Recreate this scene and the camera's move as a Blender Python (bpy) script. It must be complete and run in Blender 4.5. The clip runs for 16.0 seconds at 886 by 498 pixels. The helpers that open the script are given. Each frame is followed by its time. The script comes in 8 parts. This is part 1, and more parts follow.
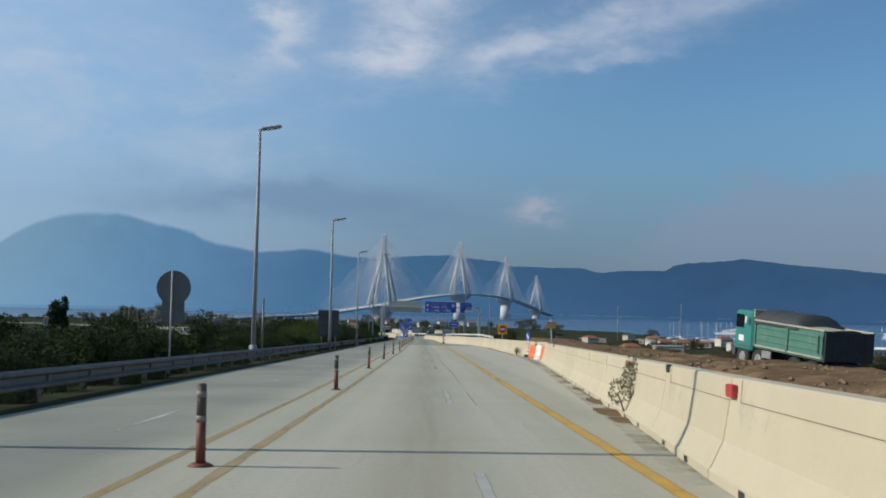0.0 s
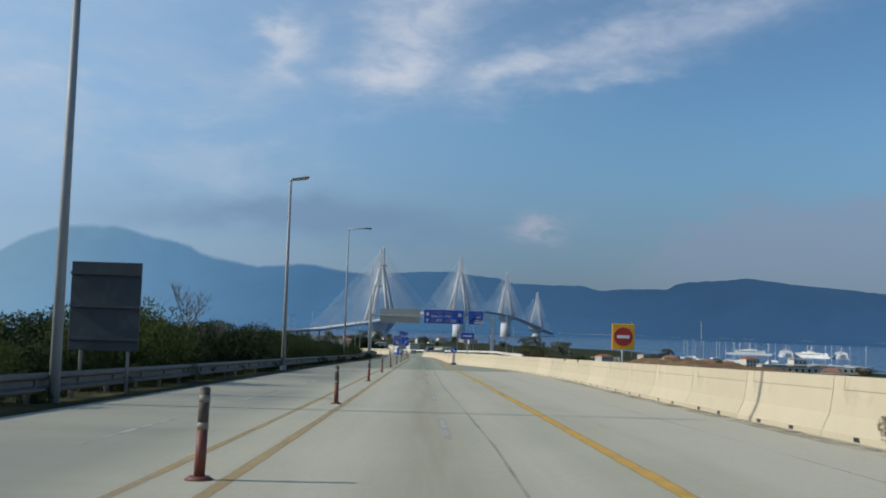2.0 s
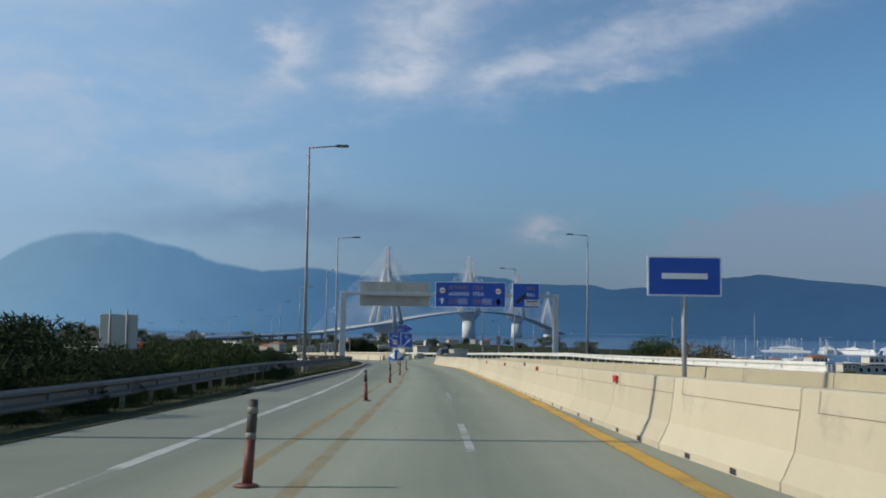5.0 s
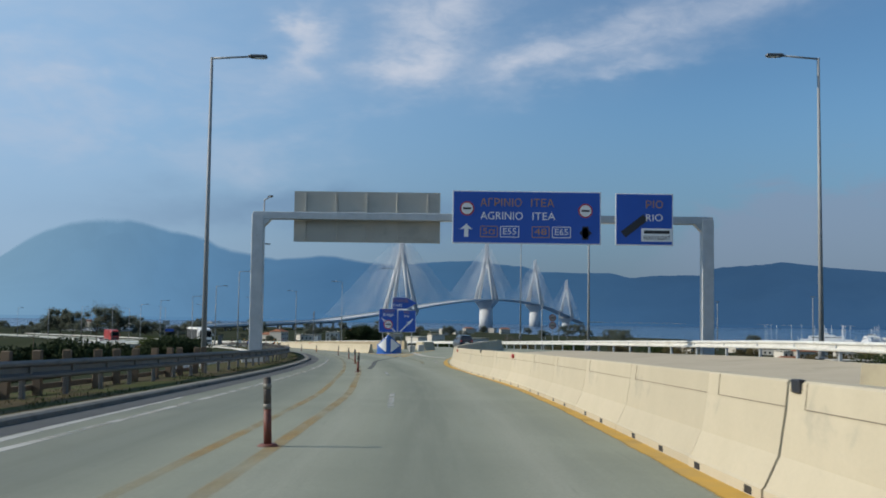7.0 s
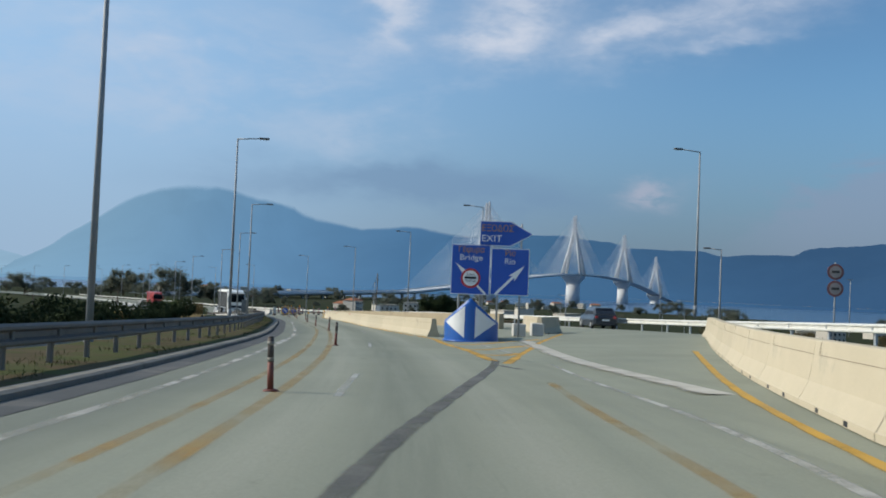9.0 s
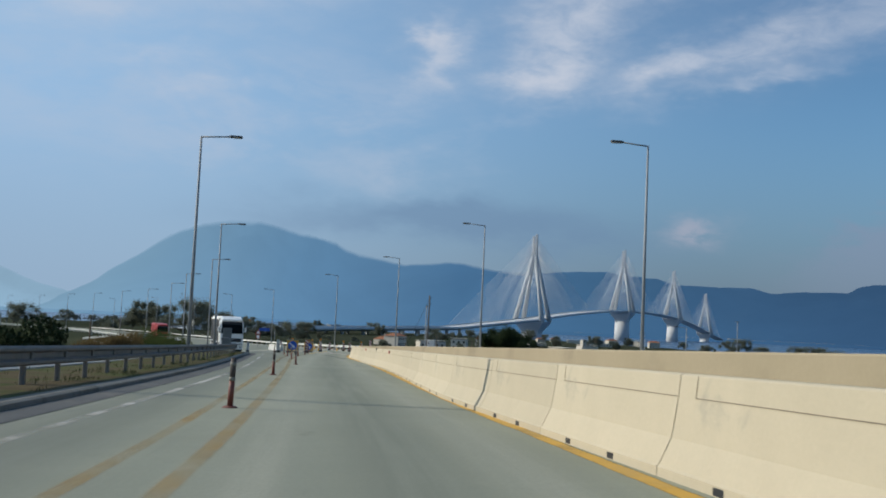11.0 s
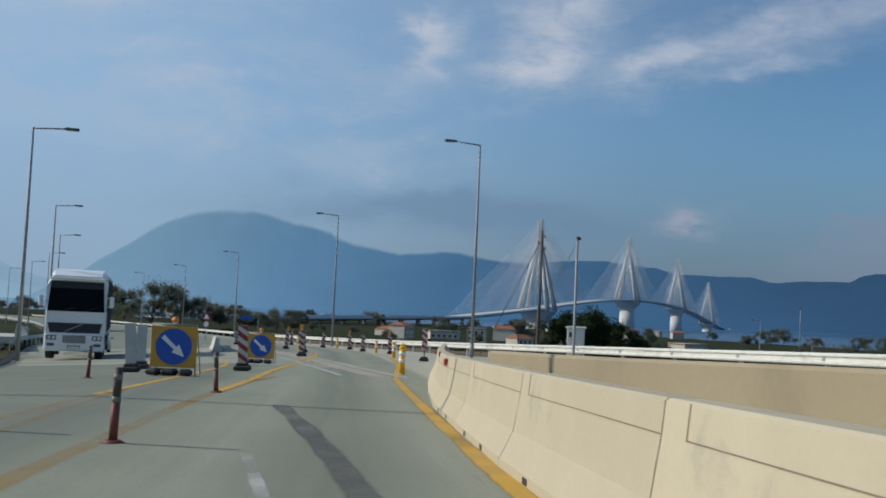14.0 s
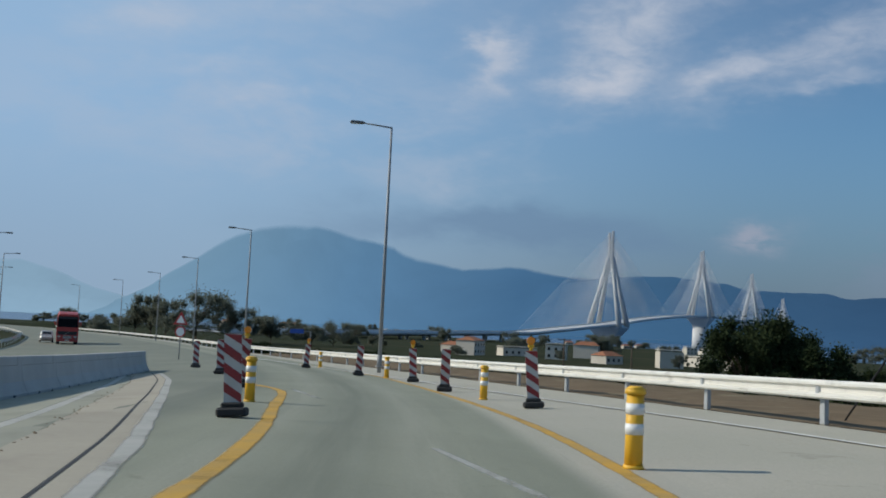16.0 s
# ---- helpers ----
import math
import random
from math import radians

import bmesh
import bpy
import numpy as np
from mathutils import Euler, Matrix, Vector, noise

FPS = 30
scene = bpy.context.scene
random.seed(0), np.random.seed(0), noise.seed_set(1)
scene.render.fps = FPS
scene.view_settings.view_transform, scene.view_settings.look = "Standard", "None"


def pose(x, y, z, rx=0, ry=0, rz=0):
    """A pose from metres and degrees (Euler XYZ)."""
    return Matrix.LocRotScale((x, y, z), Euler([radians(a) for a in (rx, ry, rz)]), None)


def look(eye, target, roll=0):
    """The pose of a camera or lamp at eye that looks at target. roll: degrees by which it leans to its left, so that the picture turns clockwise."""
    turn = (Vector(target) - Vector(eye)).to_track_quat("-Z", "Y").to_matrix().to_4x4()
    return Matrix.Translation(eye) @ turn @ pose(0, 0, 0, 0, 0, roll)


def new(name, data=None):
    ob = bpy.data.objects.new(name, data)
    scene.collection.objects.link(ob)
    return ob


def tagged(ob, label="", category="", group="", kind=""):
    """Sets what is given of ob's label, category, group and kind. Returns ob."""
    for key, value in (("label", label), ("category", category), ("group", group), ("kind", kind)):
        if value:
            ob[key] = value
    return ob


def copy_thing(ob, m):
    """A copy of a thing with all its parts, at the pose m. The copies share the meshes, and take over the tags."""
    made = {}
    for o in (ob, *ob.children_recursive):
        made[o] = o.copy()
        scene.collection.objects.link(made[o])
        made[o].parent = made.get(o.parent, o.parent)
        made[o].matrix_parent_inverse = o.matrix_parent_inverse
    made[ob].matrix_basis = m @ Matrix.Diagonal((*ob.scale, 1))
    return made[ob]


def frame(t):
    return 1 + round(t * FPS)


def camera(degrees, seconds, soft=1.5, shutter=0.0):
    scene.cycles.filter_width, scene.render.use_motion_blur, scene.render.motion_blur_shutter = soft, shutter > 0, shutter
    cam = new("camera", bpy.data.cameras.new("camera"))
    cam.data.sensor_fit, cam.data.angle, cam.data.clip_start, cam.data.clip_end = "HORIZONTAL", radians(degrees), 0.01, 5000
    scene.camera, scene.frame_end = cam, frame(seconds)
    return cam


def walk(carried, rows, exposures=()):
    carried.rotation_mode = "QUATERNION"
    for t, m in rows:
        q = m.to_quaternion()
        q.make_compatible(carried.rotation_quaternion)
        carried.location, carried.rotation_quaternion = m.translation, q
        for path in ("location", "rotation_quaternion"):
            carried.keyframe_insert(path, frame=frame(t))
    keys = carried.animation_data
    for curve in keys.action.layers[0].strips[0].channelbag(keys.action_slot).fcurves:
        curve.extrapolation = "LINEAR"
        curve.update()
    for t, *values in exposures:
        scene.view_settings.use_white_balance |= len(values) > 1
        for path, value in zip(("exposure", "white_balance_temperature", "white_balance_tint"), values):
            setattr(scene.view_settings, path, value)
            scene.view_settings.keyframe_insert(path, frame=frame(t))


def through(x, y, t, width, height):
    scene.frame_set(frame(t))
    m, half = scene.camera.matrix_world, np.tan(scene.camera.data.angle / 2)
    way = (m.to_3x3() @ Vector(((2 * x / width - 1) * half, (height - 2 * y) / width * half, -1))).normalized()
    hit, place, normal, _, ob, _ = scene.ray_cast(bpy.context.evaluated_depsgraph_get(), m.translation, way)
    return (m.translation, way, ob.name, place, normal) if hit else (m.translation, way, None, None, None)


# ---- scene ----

# ---------------------------------------------------------------- camera
# t, x, y, z, heading to the left, pitch up, lean (degrees)
DRIVE = [
    (0, -0.048, -0.109, 1.099, -0.79, 3.40, 1.19),
    (0.5, -0.117, 11.415, 0.751, -0.94, 3.41, 1.34),
    (1, -0.108, 24.402, 0.503, -0.67, 2.90, 1.63),
    (1.5, -0.153, 35.651, 0.233, -0.85, 2.74, 1.73),
    (2, -0.188, 46.256, -0.089, -0.79, 4.35, 1.77),
    (2.5, -0.118, 58.494, -0.314, -1.05, 5.12, 1.86),
    (3, -0.184, 69.893, -0.564, -1.27, 5.21, 1.75),
    (3.2, -0.128, 75.145, -0.689, -0.85, 4.67, 1.67),
    (5.3, -0.790, 131.175, -1.964, -0.22, 4.41, 0.59),
    (5.5, -0.672, 136.707, -2.090, 0.01, 4.12, 0.44),
    (6, -0.389, 150.116, -2.410, 0.35, 3.78, 0.31),
    (6.5, -0.368, 162.368, -2.642, 0.43, 4.04, 0.58),
    (7, -0.716, 177.521, -3.037, 0.49, 3.88, 0.78),
    (7.5, -1.041, 189.404, -3.234, 0.45, 3.03, 1.27),
    (8, -1.448, 201.346, -3.563, 1.14, 2.55, 1.43),
    (8.5, -2.331, 212.758, -3.851, 3.39, 2.81, 2.06),
    (9, -3.607, 226.855, -4.167, 5.16, 2.30, 2.34),
    (9.5, -5.068, 238.715, -4.450, 6.79, 2.60, 2.53),
    (10, -6.984, 252.035, -4.706, 7.22, 3.02, 2.65),
    (10.2, -7.850, 256.600, -4.873, 7.35, 3.99, 2.66),
    (12.3, -19.134, 304.821, -5.947, 8.72, 4.28, 3.02),
    (12.5, -20.033, 309.420, -6.051, 9.08, 4.26, 3.04),
    (13, -23.294, 320.839, -6.303, 8.48, 4.08, 2.95),
    (13.5, -26.276, 331.829, -6.583, 7.24, 3.87, 2.70),
    (14, -28.443, 342.304, -6.818, 7.23, 3.73, 2.52),
    (14.5, -30.840, 352.223, -7.078, 7.60, 3.84, 2.91),
    (15, -32.931, 361.950, -7.314, 7.96, 4.21, 2.95),
    (15.5, -35.270, 373.631, -7.477, 9.36, 4.32, 3.19),
    (16, -37.409, 384.071, -7.765, 10.79, 4.47, 2.75),
]


def drive_pose(x, y, z, left, up, lean):
    a, b = radians(left), radians(up)
    ahead = Vector((-math.sin(a) * math.cos(b), math.cos(a) * math.cos(b), math.sin(b)))
    eye = Vector((x, y, z))
    return look(eye, eye + ahead * 10, lean)


cam = camera(46.40, 16.0, soft=1.8, shutter=0.04)
walk(cam, [(row[0], drive_pose(*row[1:])) for row in DRIVE],
     [(0.0, 0.0), (3.0, 0.0), (5.5, -0.05), (6.5, -0.02), (8.0, 0.09), (9.0, 0.13), (10.0, 0.11), (12.5, -0.15), (13.5, -0.15), (14.5, -0.16), (16.0, -0.15)])

# ---------------------------------------------------------------- sky and sun
SUN_UP = 31.0
sun = new("sun", bpy.data.lights.new("sun", "SUN"))
sun.data.energy, sun.data.angle, sun.data.color = 3.9, radians(0.6), (1.0, 0.93, 0.80)
# shadows fall to +x with a slight lean ahead
sun.matrix_world = look((-100 * math.cos(radians(SUN_UP)), -4, 100 * math.sin(radians(SUN_UP))), (0, 0, 0))


class Nodes:
    """Short writing for node trees."""

    def __init__(self, tree):
        self.tree = tree
        tree.nodes.clear()

    def add(self, kind, links=(), **settings):
        n = self.tree.nodes.new(kind)
        for key, value in settings.items():
            setattr(n, key, value)
        for socket, source in dict(links).items():
            if isinstance(source, bpy.types.NodeSocket):
                self.tree.links.new(source, n.inputs[socket])
            elif isinstance(source, bpy.types.Node):
                self.tree.links.new(source.outputs[0], n.inputs[socket])
            else:
                n.inputs[socket].default_value = source
        return n

    def math(self, op, a, b=0.0, c=0.0, clamp=False):
        return self.add("ShaderNodeMath", {0: a, 1: b, 2: c}, operation=op, use_clamp=clamp)

    def mix(self, fac, a, b, blend="MIX"):
        return self.add("ShaderNodeMixRGB", {0: fac, 1: a, 2: b}, blend_type=blend)

    def ramp(self, value, low, high, to_low=0.0, to_high=1.0):
        return self.add("ShaderNodeMapRange", {0: value, 1: low, 2: high, 3: to_low, 4: to_high}, interpolation_type="SMOOTHSTEP")

    def noise(self, coords, scale, detail=4.0, rough=0.55, warp=0.0):
        return self.add("ShaderNodeTexNoise", {"Vector": coords, "Scale": scale, "Detail": detail, "Roughness": rough, "Distortion": warp})


world = bpy.data.worlds.new("sky")
scene.world = world
world.use_nodes = True
w = Nodes(world.node_tree)
sky = w.add("ShaderNodeTexSky", sky_type="NISHITA", sun_disc=False, sun_elevation=radians(SUN_UP), sun_rotation=radians(-95),
            altitude=20, air_density=1.0, dust_density=0.7, ozone_density=4.0)
coords = w.add("ShaderNodeTexCoord")
sep = w.add("ShaderNodeSeparateXYZ", {0: coords.outputs["Generated"]})
# the heading in degrees (right of +y) and the height in degrees
az = w.math("MULTIPLY", w.math("ARCTAN2", sep.outputs[0], sep.outputs[1]), 57.2958)
el = w.math("MULTIPLY", w.math("ARCSINE", sep.outputs[2]), 57.2958)
flat = w.add("ShaderNodeCombineXYZ", {0: w.math("MULTIPLY", az, 0.055), 1: w.math("MULTIPLY", el, 0.12), 2: 0.0})
# broken wisps that rise to the right, with finer curls in them
tilted = w.add("ShaderNodeMapping", {"Vector": flat, "Rotation": (0, 0, radians(-22)), "Scale": (1.0, 1.15, 1.0)})
streaks = w.noise(tilted, 4.4, 7.0, 0.58, 0.5)
puffs = w.noise(flat, 8.5, 8.0, 0.62, 0.6)
broad = w.noise(tilted, 1.5, 5.0, 0.55, 0.4)

bends = w.add("ShaderNodeSeparateXYZ", {0: w.add("ShaderNodeTexNoise", {"Vector": flat, "Scale": 3.4, "Detail": 4.0, "Roughness": 0.6}).outputs["Color"]})
az_bent = w.math("ADD", az, w.math("MULTIPLY", w.math("SUBTRACT", bends.outputs[0], 0.5), 7.0))
el_bent = w.math("ADD", el, w.math("MULTIPLY", w.math("SUBTRACT", bends.outputs[1], 0.5), 3.4))


def patch(at_az, at_el, wide, tall, lean=0.0):
    """A soft cloud field round one heading and height."""
    da, de = w.math("SUBTRACT", az_bent, at_az), w.math("SUBTRACT", el_bent, at_el)
    c, s = math.cos(radians(lean)), math.sin(radians(lean))
    u = w.math("ADD", w.math("MULTIPLY", da, c / wide), w.math("MULTIPLY", de, s / wide))
    v = w.math("SUBTRACT", w.math("MULTIPLY", de, c / tall), w.math("MULTIPLY", da, s / tall))
    far = w.math("ADD", w.math("MULTIPLY", u, u), w.math("MULTIPLY", v, v))
    return w.math("POWER", 2.718, w.math("MULTIPLY", far, -1.0))


def gather(fields):
    total = 0.0
    for amount, *place in fields:
        total = w.math("ADD", w.math("MULTIPLY", patch(*place), amount), total)
    return total


# bright wisps, then soft veils
bright = gather([(1.0, -0.9, 15.8, 3.2, 2.2, 18), (1.0, -3.2, 13.7, 2.3, 1.2, 12), (0.95, 3.9, 13.9, 2.8, 0.95, 18), (0.72, 8.5, 15.3, 4.2, 1.5, 14), (0.55, 15.5, 16.9, 5.5, 1.5, 12),
                 (0.5, 9.0, 13.6, 4.5, 0.35, 14), (1.0, -8.2, 14.9, 1.5, 1.6, 25), (0.6, -8.6, 15.9, 0.7, 0.5, 10), (0.55, -9.6, 13.2, 1.6, 0.8, 35), (0.5, -24.5, 13.8, 2.6, 0.55, 8), (0.55, -20.5, 12.2, 3.2, 0.55, 4),
                 (0.6, -27.0, 15.6, 4.0, 0.9, 10), (0.6, 2.0, 18.4, 7.0, 1.4, 10), (0.5, 22.0, 20.0, 9.0, 2.0, 14), (0.7, -14.0, 19.0, 9.0, 1.6, 8)])
veils = gather([(0.9, -15, 9.6, 7.0, 1.5, 6), (0.8, -9.5, 8.4, 4.0, 1.0, 8), (0.8, -18, 12.0, 9.0, 2.4, 5), (0.7, -5.0, 11.2, 5.0, 0.9, 20), (0.55, -30, 11, 9, 4.0, 0), (0.5, -20, 16.5, 10, 2.4, 6)])
shape = w.math("ADD", w.math("MULTIPLY", streaks, 0.5), w.math("MULTIPLY", puffs, 0.5))
wisps = w.math("MULTIPLY", bright, w.ramp(w.math("ADD", shape, w.math("MULTIPLY", bright, 0.10)), 0.36, 0.74))
haze_veil = w.math("MULTIPLY", veils, w.ramp(w.math("ADD", w.math("MULTIPLY", broad, 0.7), w.math("MULTIPLY", shape, 0.3)), 0.42, 0.62, 0.0, 1.0))
cover = w.math("ADD", w.math("MULTIPLY", wisps, 0.46), w.math("MULTIPLY", bright, 0.27), clamp=True)
# the low pinkish bank, its lone puff, and the grey cap on the mountain
rim = w.math("ADD", el, w.math("MULTIPLY", w.math("SUBTRACT", w.math("ADD", w.math("MULTIPLY", puffs, 0.45), w.math("MULTIPLY", streaks, 0.55)), 0.5), 9.0))
top = w.math("ADD", w.math("MULTIPLY", w.ramp(az, 8.5, 19.0), 3.7), 3.9)
bank = w.math("MULTIPLY", w.ramp(w.math("SUBTRACT", top, rim), -1.0, 1.6), w.ramp(az, 7.5, 15.0))
bank = w.math("MULTIPLY", bank, w.ramp(el, 1.0, 5.5, 0.30, 0.55))
puff = w.math("MULTIPLY", w.math("MULTIPLY", patch(6.2, 5.9, 1.5, 0.72, 8), w.ramp(puffs, 0.36, 0.54, 0.25, 1.0)), 1.0, clamp=True)
cap = w.math("MULTIPLY", gather([(1.0, -2.0, 5.4, 6.0, 1.15, -2), (0.7, -13.5, 6.0, 6.0, 0.9, 4), (0.7, -7.0, 6.3, 5.0, 0.9, 4)]), w.ramp(broad, 0.32, 0.6, 0.65, 1.0), clamp=True)
# haze towards the horizon, thicker on the sun's side
pale = w.mix(w.math("MULTIPLY", w.ramp(az, 16.0, -34.0), 0.92), w.mix(1.0, sky, (0.92, 1.17, 1.25, 1), "MULTIPLY"), (3.85, 6.0, 8.7, 1))
low = w.math("MULTIPLY", w.ramp(el, 12.5, 0.0), 0.80)
horizon = w.mix(w.ramp(az, -26.0, 8.0), (3.4, 4.75, 6.4, 1), (1.30, 1.86, 3.02, 1))
hazed = w.mix(low, pale, horizon)
hazed = w.mix(w.math("MULTIPLY", haze_veil, 0.52, clamp=True), hazed, (5.4, 6.3, 7.8, 1))
hazed = w.mix(w.math("MULTIPLY", cap, 0.60), hazed, (1.75, 2.9, 4.65, 1))
hazed = w.mix(bank, hazed, (2.75, 3.35, 4.75, 1))
hazed = w.mix(w.math("MULTIPLY", puff, 0.62), hazed, (4.9, 5.0, 6.1, 1))
clouded = w.mix(cover, hazed, (6.4, 7.0, 8.2, 1))
back = w.add("ShaderNodeBackground", {0: clouded, 1: 0.085})
w.add("ShaderNodeOutputWorld", {0: back})

# ---------------------------------------------------------------- materials
def material(name, color, second=None, scale=1.0, rough=0.7, metal=0.0, bump=0.0, grain=40.0, spread=0.5, stain=None, stain_at=(0.5, 0.75),
             stain_scale=0.35, vary=0.0, spec=0.5, coords_kind="Object", stretch=(1, 1, 1), coat=0.0):
    """A surface with variation at two scales: broad patches and stains, and fine grain with relief."""
    m = bpy.data.materials.new(name)
    m.use_nodes = True
    n = Nodes(m.node_tree)
    where = n.add("ShaderNodeTexCoord").outputs[coords_kind]
    where = n.add("ShaderNodeMapping", {"Vector": where, "Scale": stretch})
    second = second or tuple(c * 0.78 for c in color)
    broad = n.noise(where, scale, 5.0, 0.6, 0.3)
    fine = n.noise(where, grain, 3.0, 0.6)
    mixed = n.math("ADD", n.math("MULTIPLY", broad, 0.65), n.math("MULTIPLY", fine, 0.35))
    col = n.mix(n.ramp(mixed, 0.5 - spread * 0.5, 0.5 + spread * 0.5), (*second, 1), (*color, 1))
    if stain:
        marks = n.noise(where, stain_scale, 6.0, 0.62, 0.8)
        col = n.mix(n.math("MULTIPLY", n.ramp(marks, *stain_at), 0.7), col, (*stain, 1))
    if vary:
        info = n.add("ShaderNodeObjectInfo")
        col = n.mix(n.ramp(info.outputs["Random"], 0.0, 1.0, 0.0, vary), col, n.mix(1.0, col, (0.6, 0.6, 0.6, 1), "MULTIPLY"))
    shader = n.add("ShaderNodeBsdfPrincipled", {"Base Color": col, "Metallic": metal, "Specular IOR Level": spec, "Coat Weight": coat,
                                                "Roughness": n.ramp(fine, 0.2, 0.8, max(0.03, rough - 0.08), min(1.0, rough + 0.08))})
    if bump:
        n.tree.links.new(n.add("ShaderNodeBump", {"Strength": 0.6, "Distance": bump, "Height": mixed}).outputs[0], shader.inputs["Normal"])
    n.add("ShaderNodeOutputMaterial", {0: shader})
    return m


def thin_leaf(name, color, second, through):
    """Open foliage whose thin leaves pass on part of the light."""
    m = bpy.data.materials.new(name)
    m.use_nodes = True
    n = Nodes(m.node_tree)
    where = n.add("ShaderNodeTexCoord").outputs["Object"]
    info = n.add("ShaderNodeObjectInfo")
    col = n.mix(n.ramp(n.noise(where, 0.35, 5.0, 0.65), 0.3, 0.7), (*second, 1), (*color, 1))
    col = n.mix(n.ramp(info.outputs["Random"], 0.0, 1.0, 0.0, 0.35), col, (*(0.5 * (a + b) * 0.7 for a, b in zip(color, second)), 1))
    shader = n.add("ShaderNodeMixShader", {0: through, 1: n.add("ShaderNodeBsdfDiffuse", {0: col}), 2: n.add("ShaderNodeBsdfTranslucent", {0: col})})
    n.add("ShaderNodeOutputMaterial", {0: shader})
    return m


def road_surface(name, color, second, oil, oil_at, track, track_at, grain, shoulder, widened=None):
    """Worn carriageway: oil-darkened middle, polished wheel tracks, streaks along the way, stains and fine grit.
    The attribute "side" holds the metres to the right of the lane's middle."""
    m = bpy.data.materials.new(name)
    m.use_nodes = True
    n = Nodes(m.node_tree)
    where = n.add("ShaderNodeTexCoord").outputs["Object"]
    side = n.add("ShaderNodeAttribute", attribute_name="side").outputs["Fac"]
    along_y = n.add("ShaderNodeSeparateXYZ", {0: where}).outputs[1]
    lane = n.add("ShaderNodeCombineXYZ", {0: side, 1: n.math("MULTIPLY", along_y, 0.035), 2: 0.0})
    streak = n.noise(lane, 3.2, 6.0, 0.62, 0.15)
    thin = n.noise(lane, 14.0, 4.0, 0.6)
    blotch = n.noise(where, 0.22, 6.0, 0.6, 0.6)
    grit = n.noise(where, grain, 3.0, 0.7)
    col = n.mix(n.ramp(n.math("ADD", n.math("MULTIPLY", blotch, 0.55), n.math("MULTIPLY", streak, 0.45)), 0.36, 0.64), (*second, 1), (*color, 1))

    def band(middle, width):
        d = n.math("MULTIPLY", n.math("SUBTRACT", side, middle), 1.0 / width)
        return n.math("POWER", 2.718, n.math("MULTIPLY", n.math("MULTIPLY", d, d), -1.0))

    for at in track_at:
        col = n.mix(n.math("MULTIPLY", band(at, 0.34), n.ramp(streak, 0.35, 0.65, 0.25, 0.65)), col, (*track, 1))
    for at, width in oil_at:
        col = n.mix(n.math("MULTIPLY", band(at, width), n.ramp(streak, 0.3, 0.65, 0.30, 0.80)), col, (*oil, 1))
    col = n.mix(n.math("MULTIPLY", n.ramp(side, -1.9, -3.0), n.ramp(blotch, 0.3, 0.7, 0.95, 0.55)), col, (*shoulder, 1))
    if widened:
        col = n.mix(n.math("MULTIPLY", n.math("MULTIPLY", n.ramp(side, 2.35, 2.75), n.ramp(along_y, *widened[1])), n.ramp(blotch, 0.3, 0.7, *widened[2])), col, (*widened[0], 1))
    col = n.mix(n.ramp(thin, 0.60, 0.78, 0.0, 0.35), col, (*oil, 1))
    spots = n.noise(where, 1.1, 5.0, 0.7, 1.0)
    col = n.mix(n.ramp(spots, 0.64, 0.74, 0.0, 0.45), col, (*(c * 0.7 for c in second), 1))
    col = n.mix(n.ramp(grit, 0.3, 0.7, 0.0, 0.22), col, (*(c * 0.62 for c in second), 1))
    shader = n.add("ShaderNodeBsdfPrincipled", {"Base Color": col, "Roughness": n.ramp(streak, 0.3, 0.7, 0.80, 0.94), "Specular IOR Level": 0.22})
    n.tree.links.new(n.add("ShaderNodeBump", {"Strength": 0.5, "Distance": 0.004, "Height": grit}).outputs[0], shader.inputs["Normal"])
    n.add("ShaderNodeOutputMaterial", {0: shader})
    return m


def paint(name, color, second, low, high, rough=0.85, patches=0.5):
    """Worn road paint: blotches where the road shows through, and ragged edges. The attribute "inner" is 0 at the rim and 1 within."""
    m = bpy.data.materials.new(name)
    m.use_nodes = True
    n = Nodes(m.node_tree)
    where = n.add("ShaderNodeTexCoord").outputs["Object"]
    inner = n.add("ShaderNodeAttribute", attribute_name="inner").outputs["Fac"]
    broad = n.noise(where, patches, 6.0, 0.65, 0.6)
    fine = n.noise(where, 30.0, 4.0, 0.7)
    worn = n.math("ADD", n.math("MULTIPLY", broad, 0.75), n.math("MULTIPLY", fine, 0.25))
    col = n.mix(n.ramp(n.noise(where, 1.6, 5.0, 0.6), 0.35, 0.65), (*second, 1), (*color, 1))
    cover = n.ramp(n.math("ADD", n.math("MULTIPLY", inner, 0.5), worn), low, high)
    shader = n.add("ShaderNodeBsdfPrincipled", {"Base Color": col, "Roughness": rough, "Specular IOR Level": 0.3})
    n.add("ShaderNodeOutputMaterial", {0: n.add("ShaderNodeMixShader", {0: cover, 1: n.add("ShaderNodeBsdfTransparent"), 2: shader})})
    return m


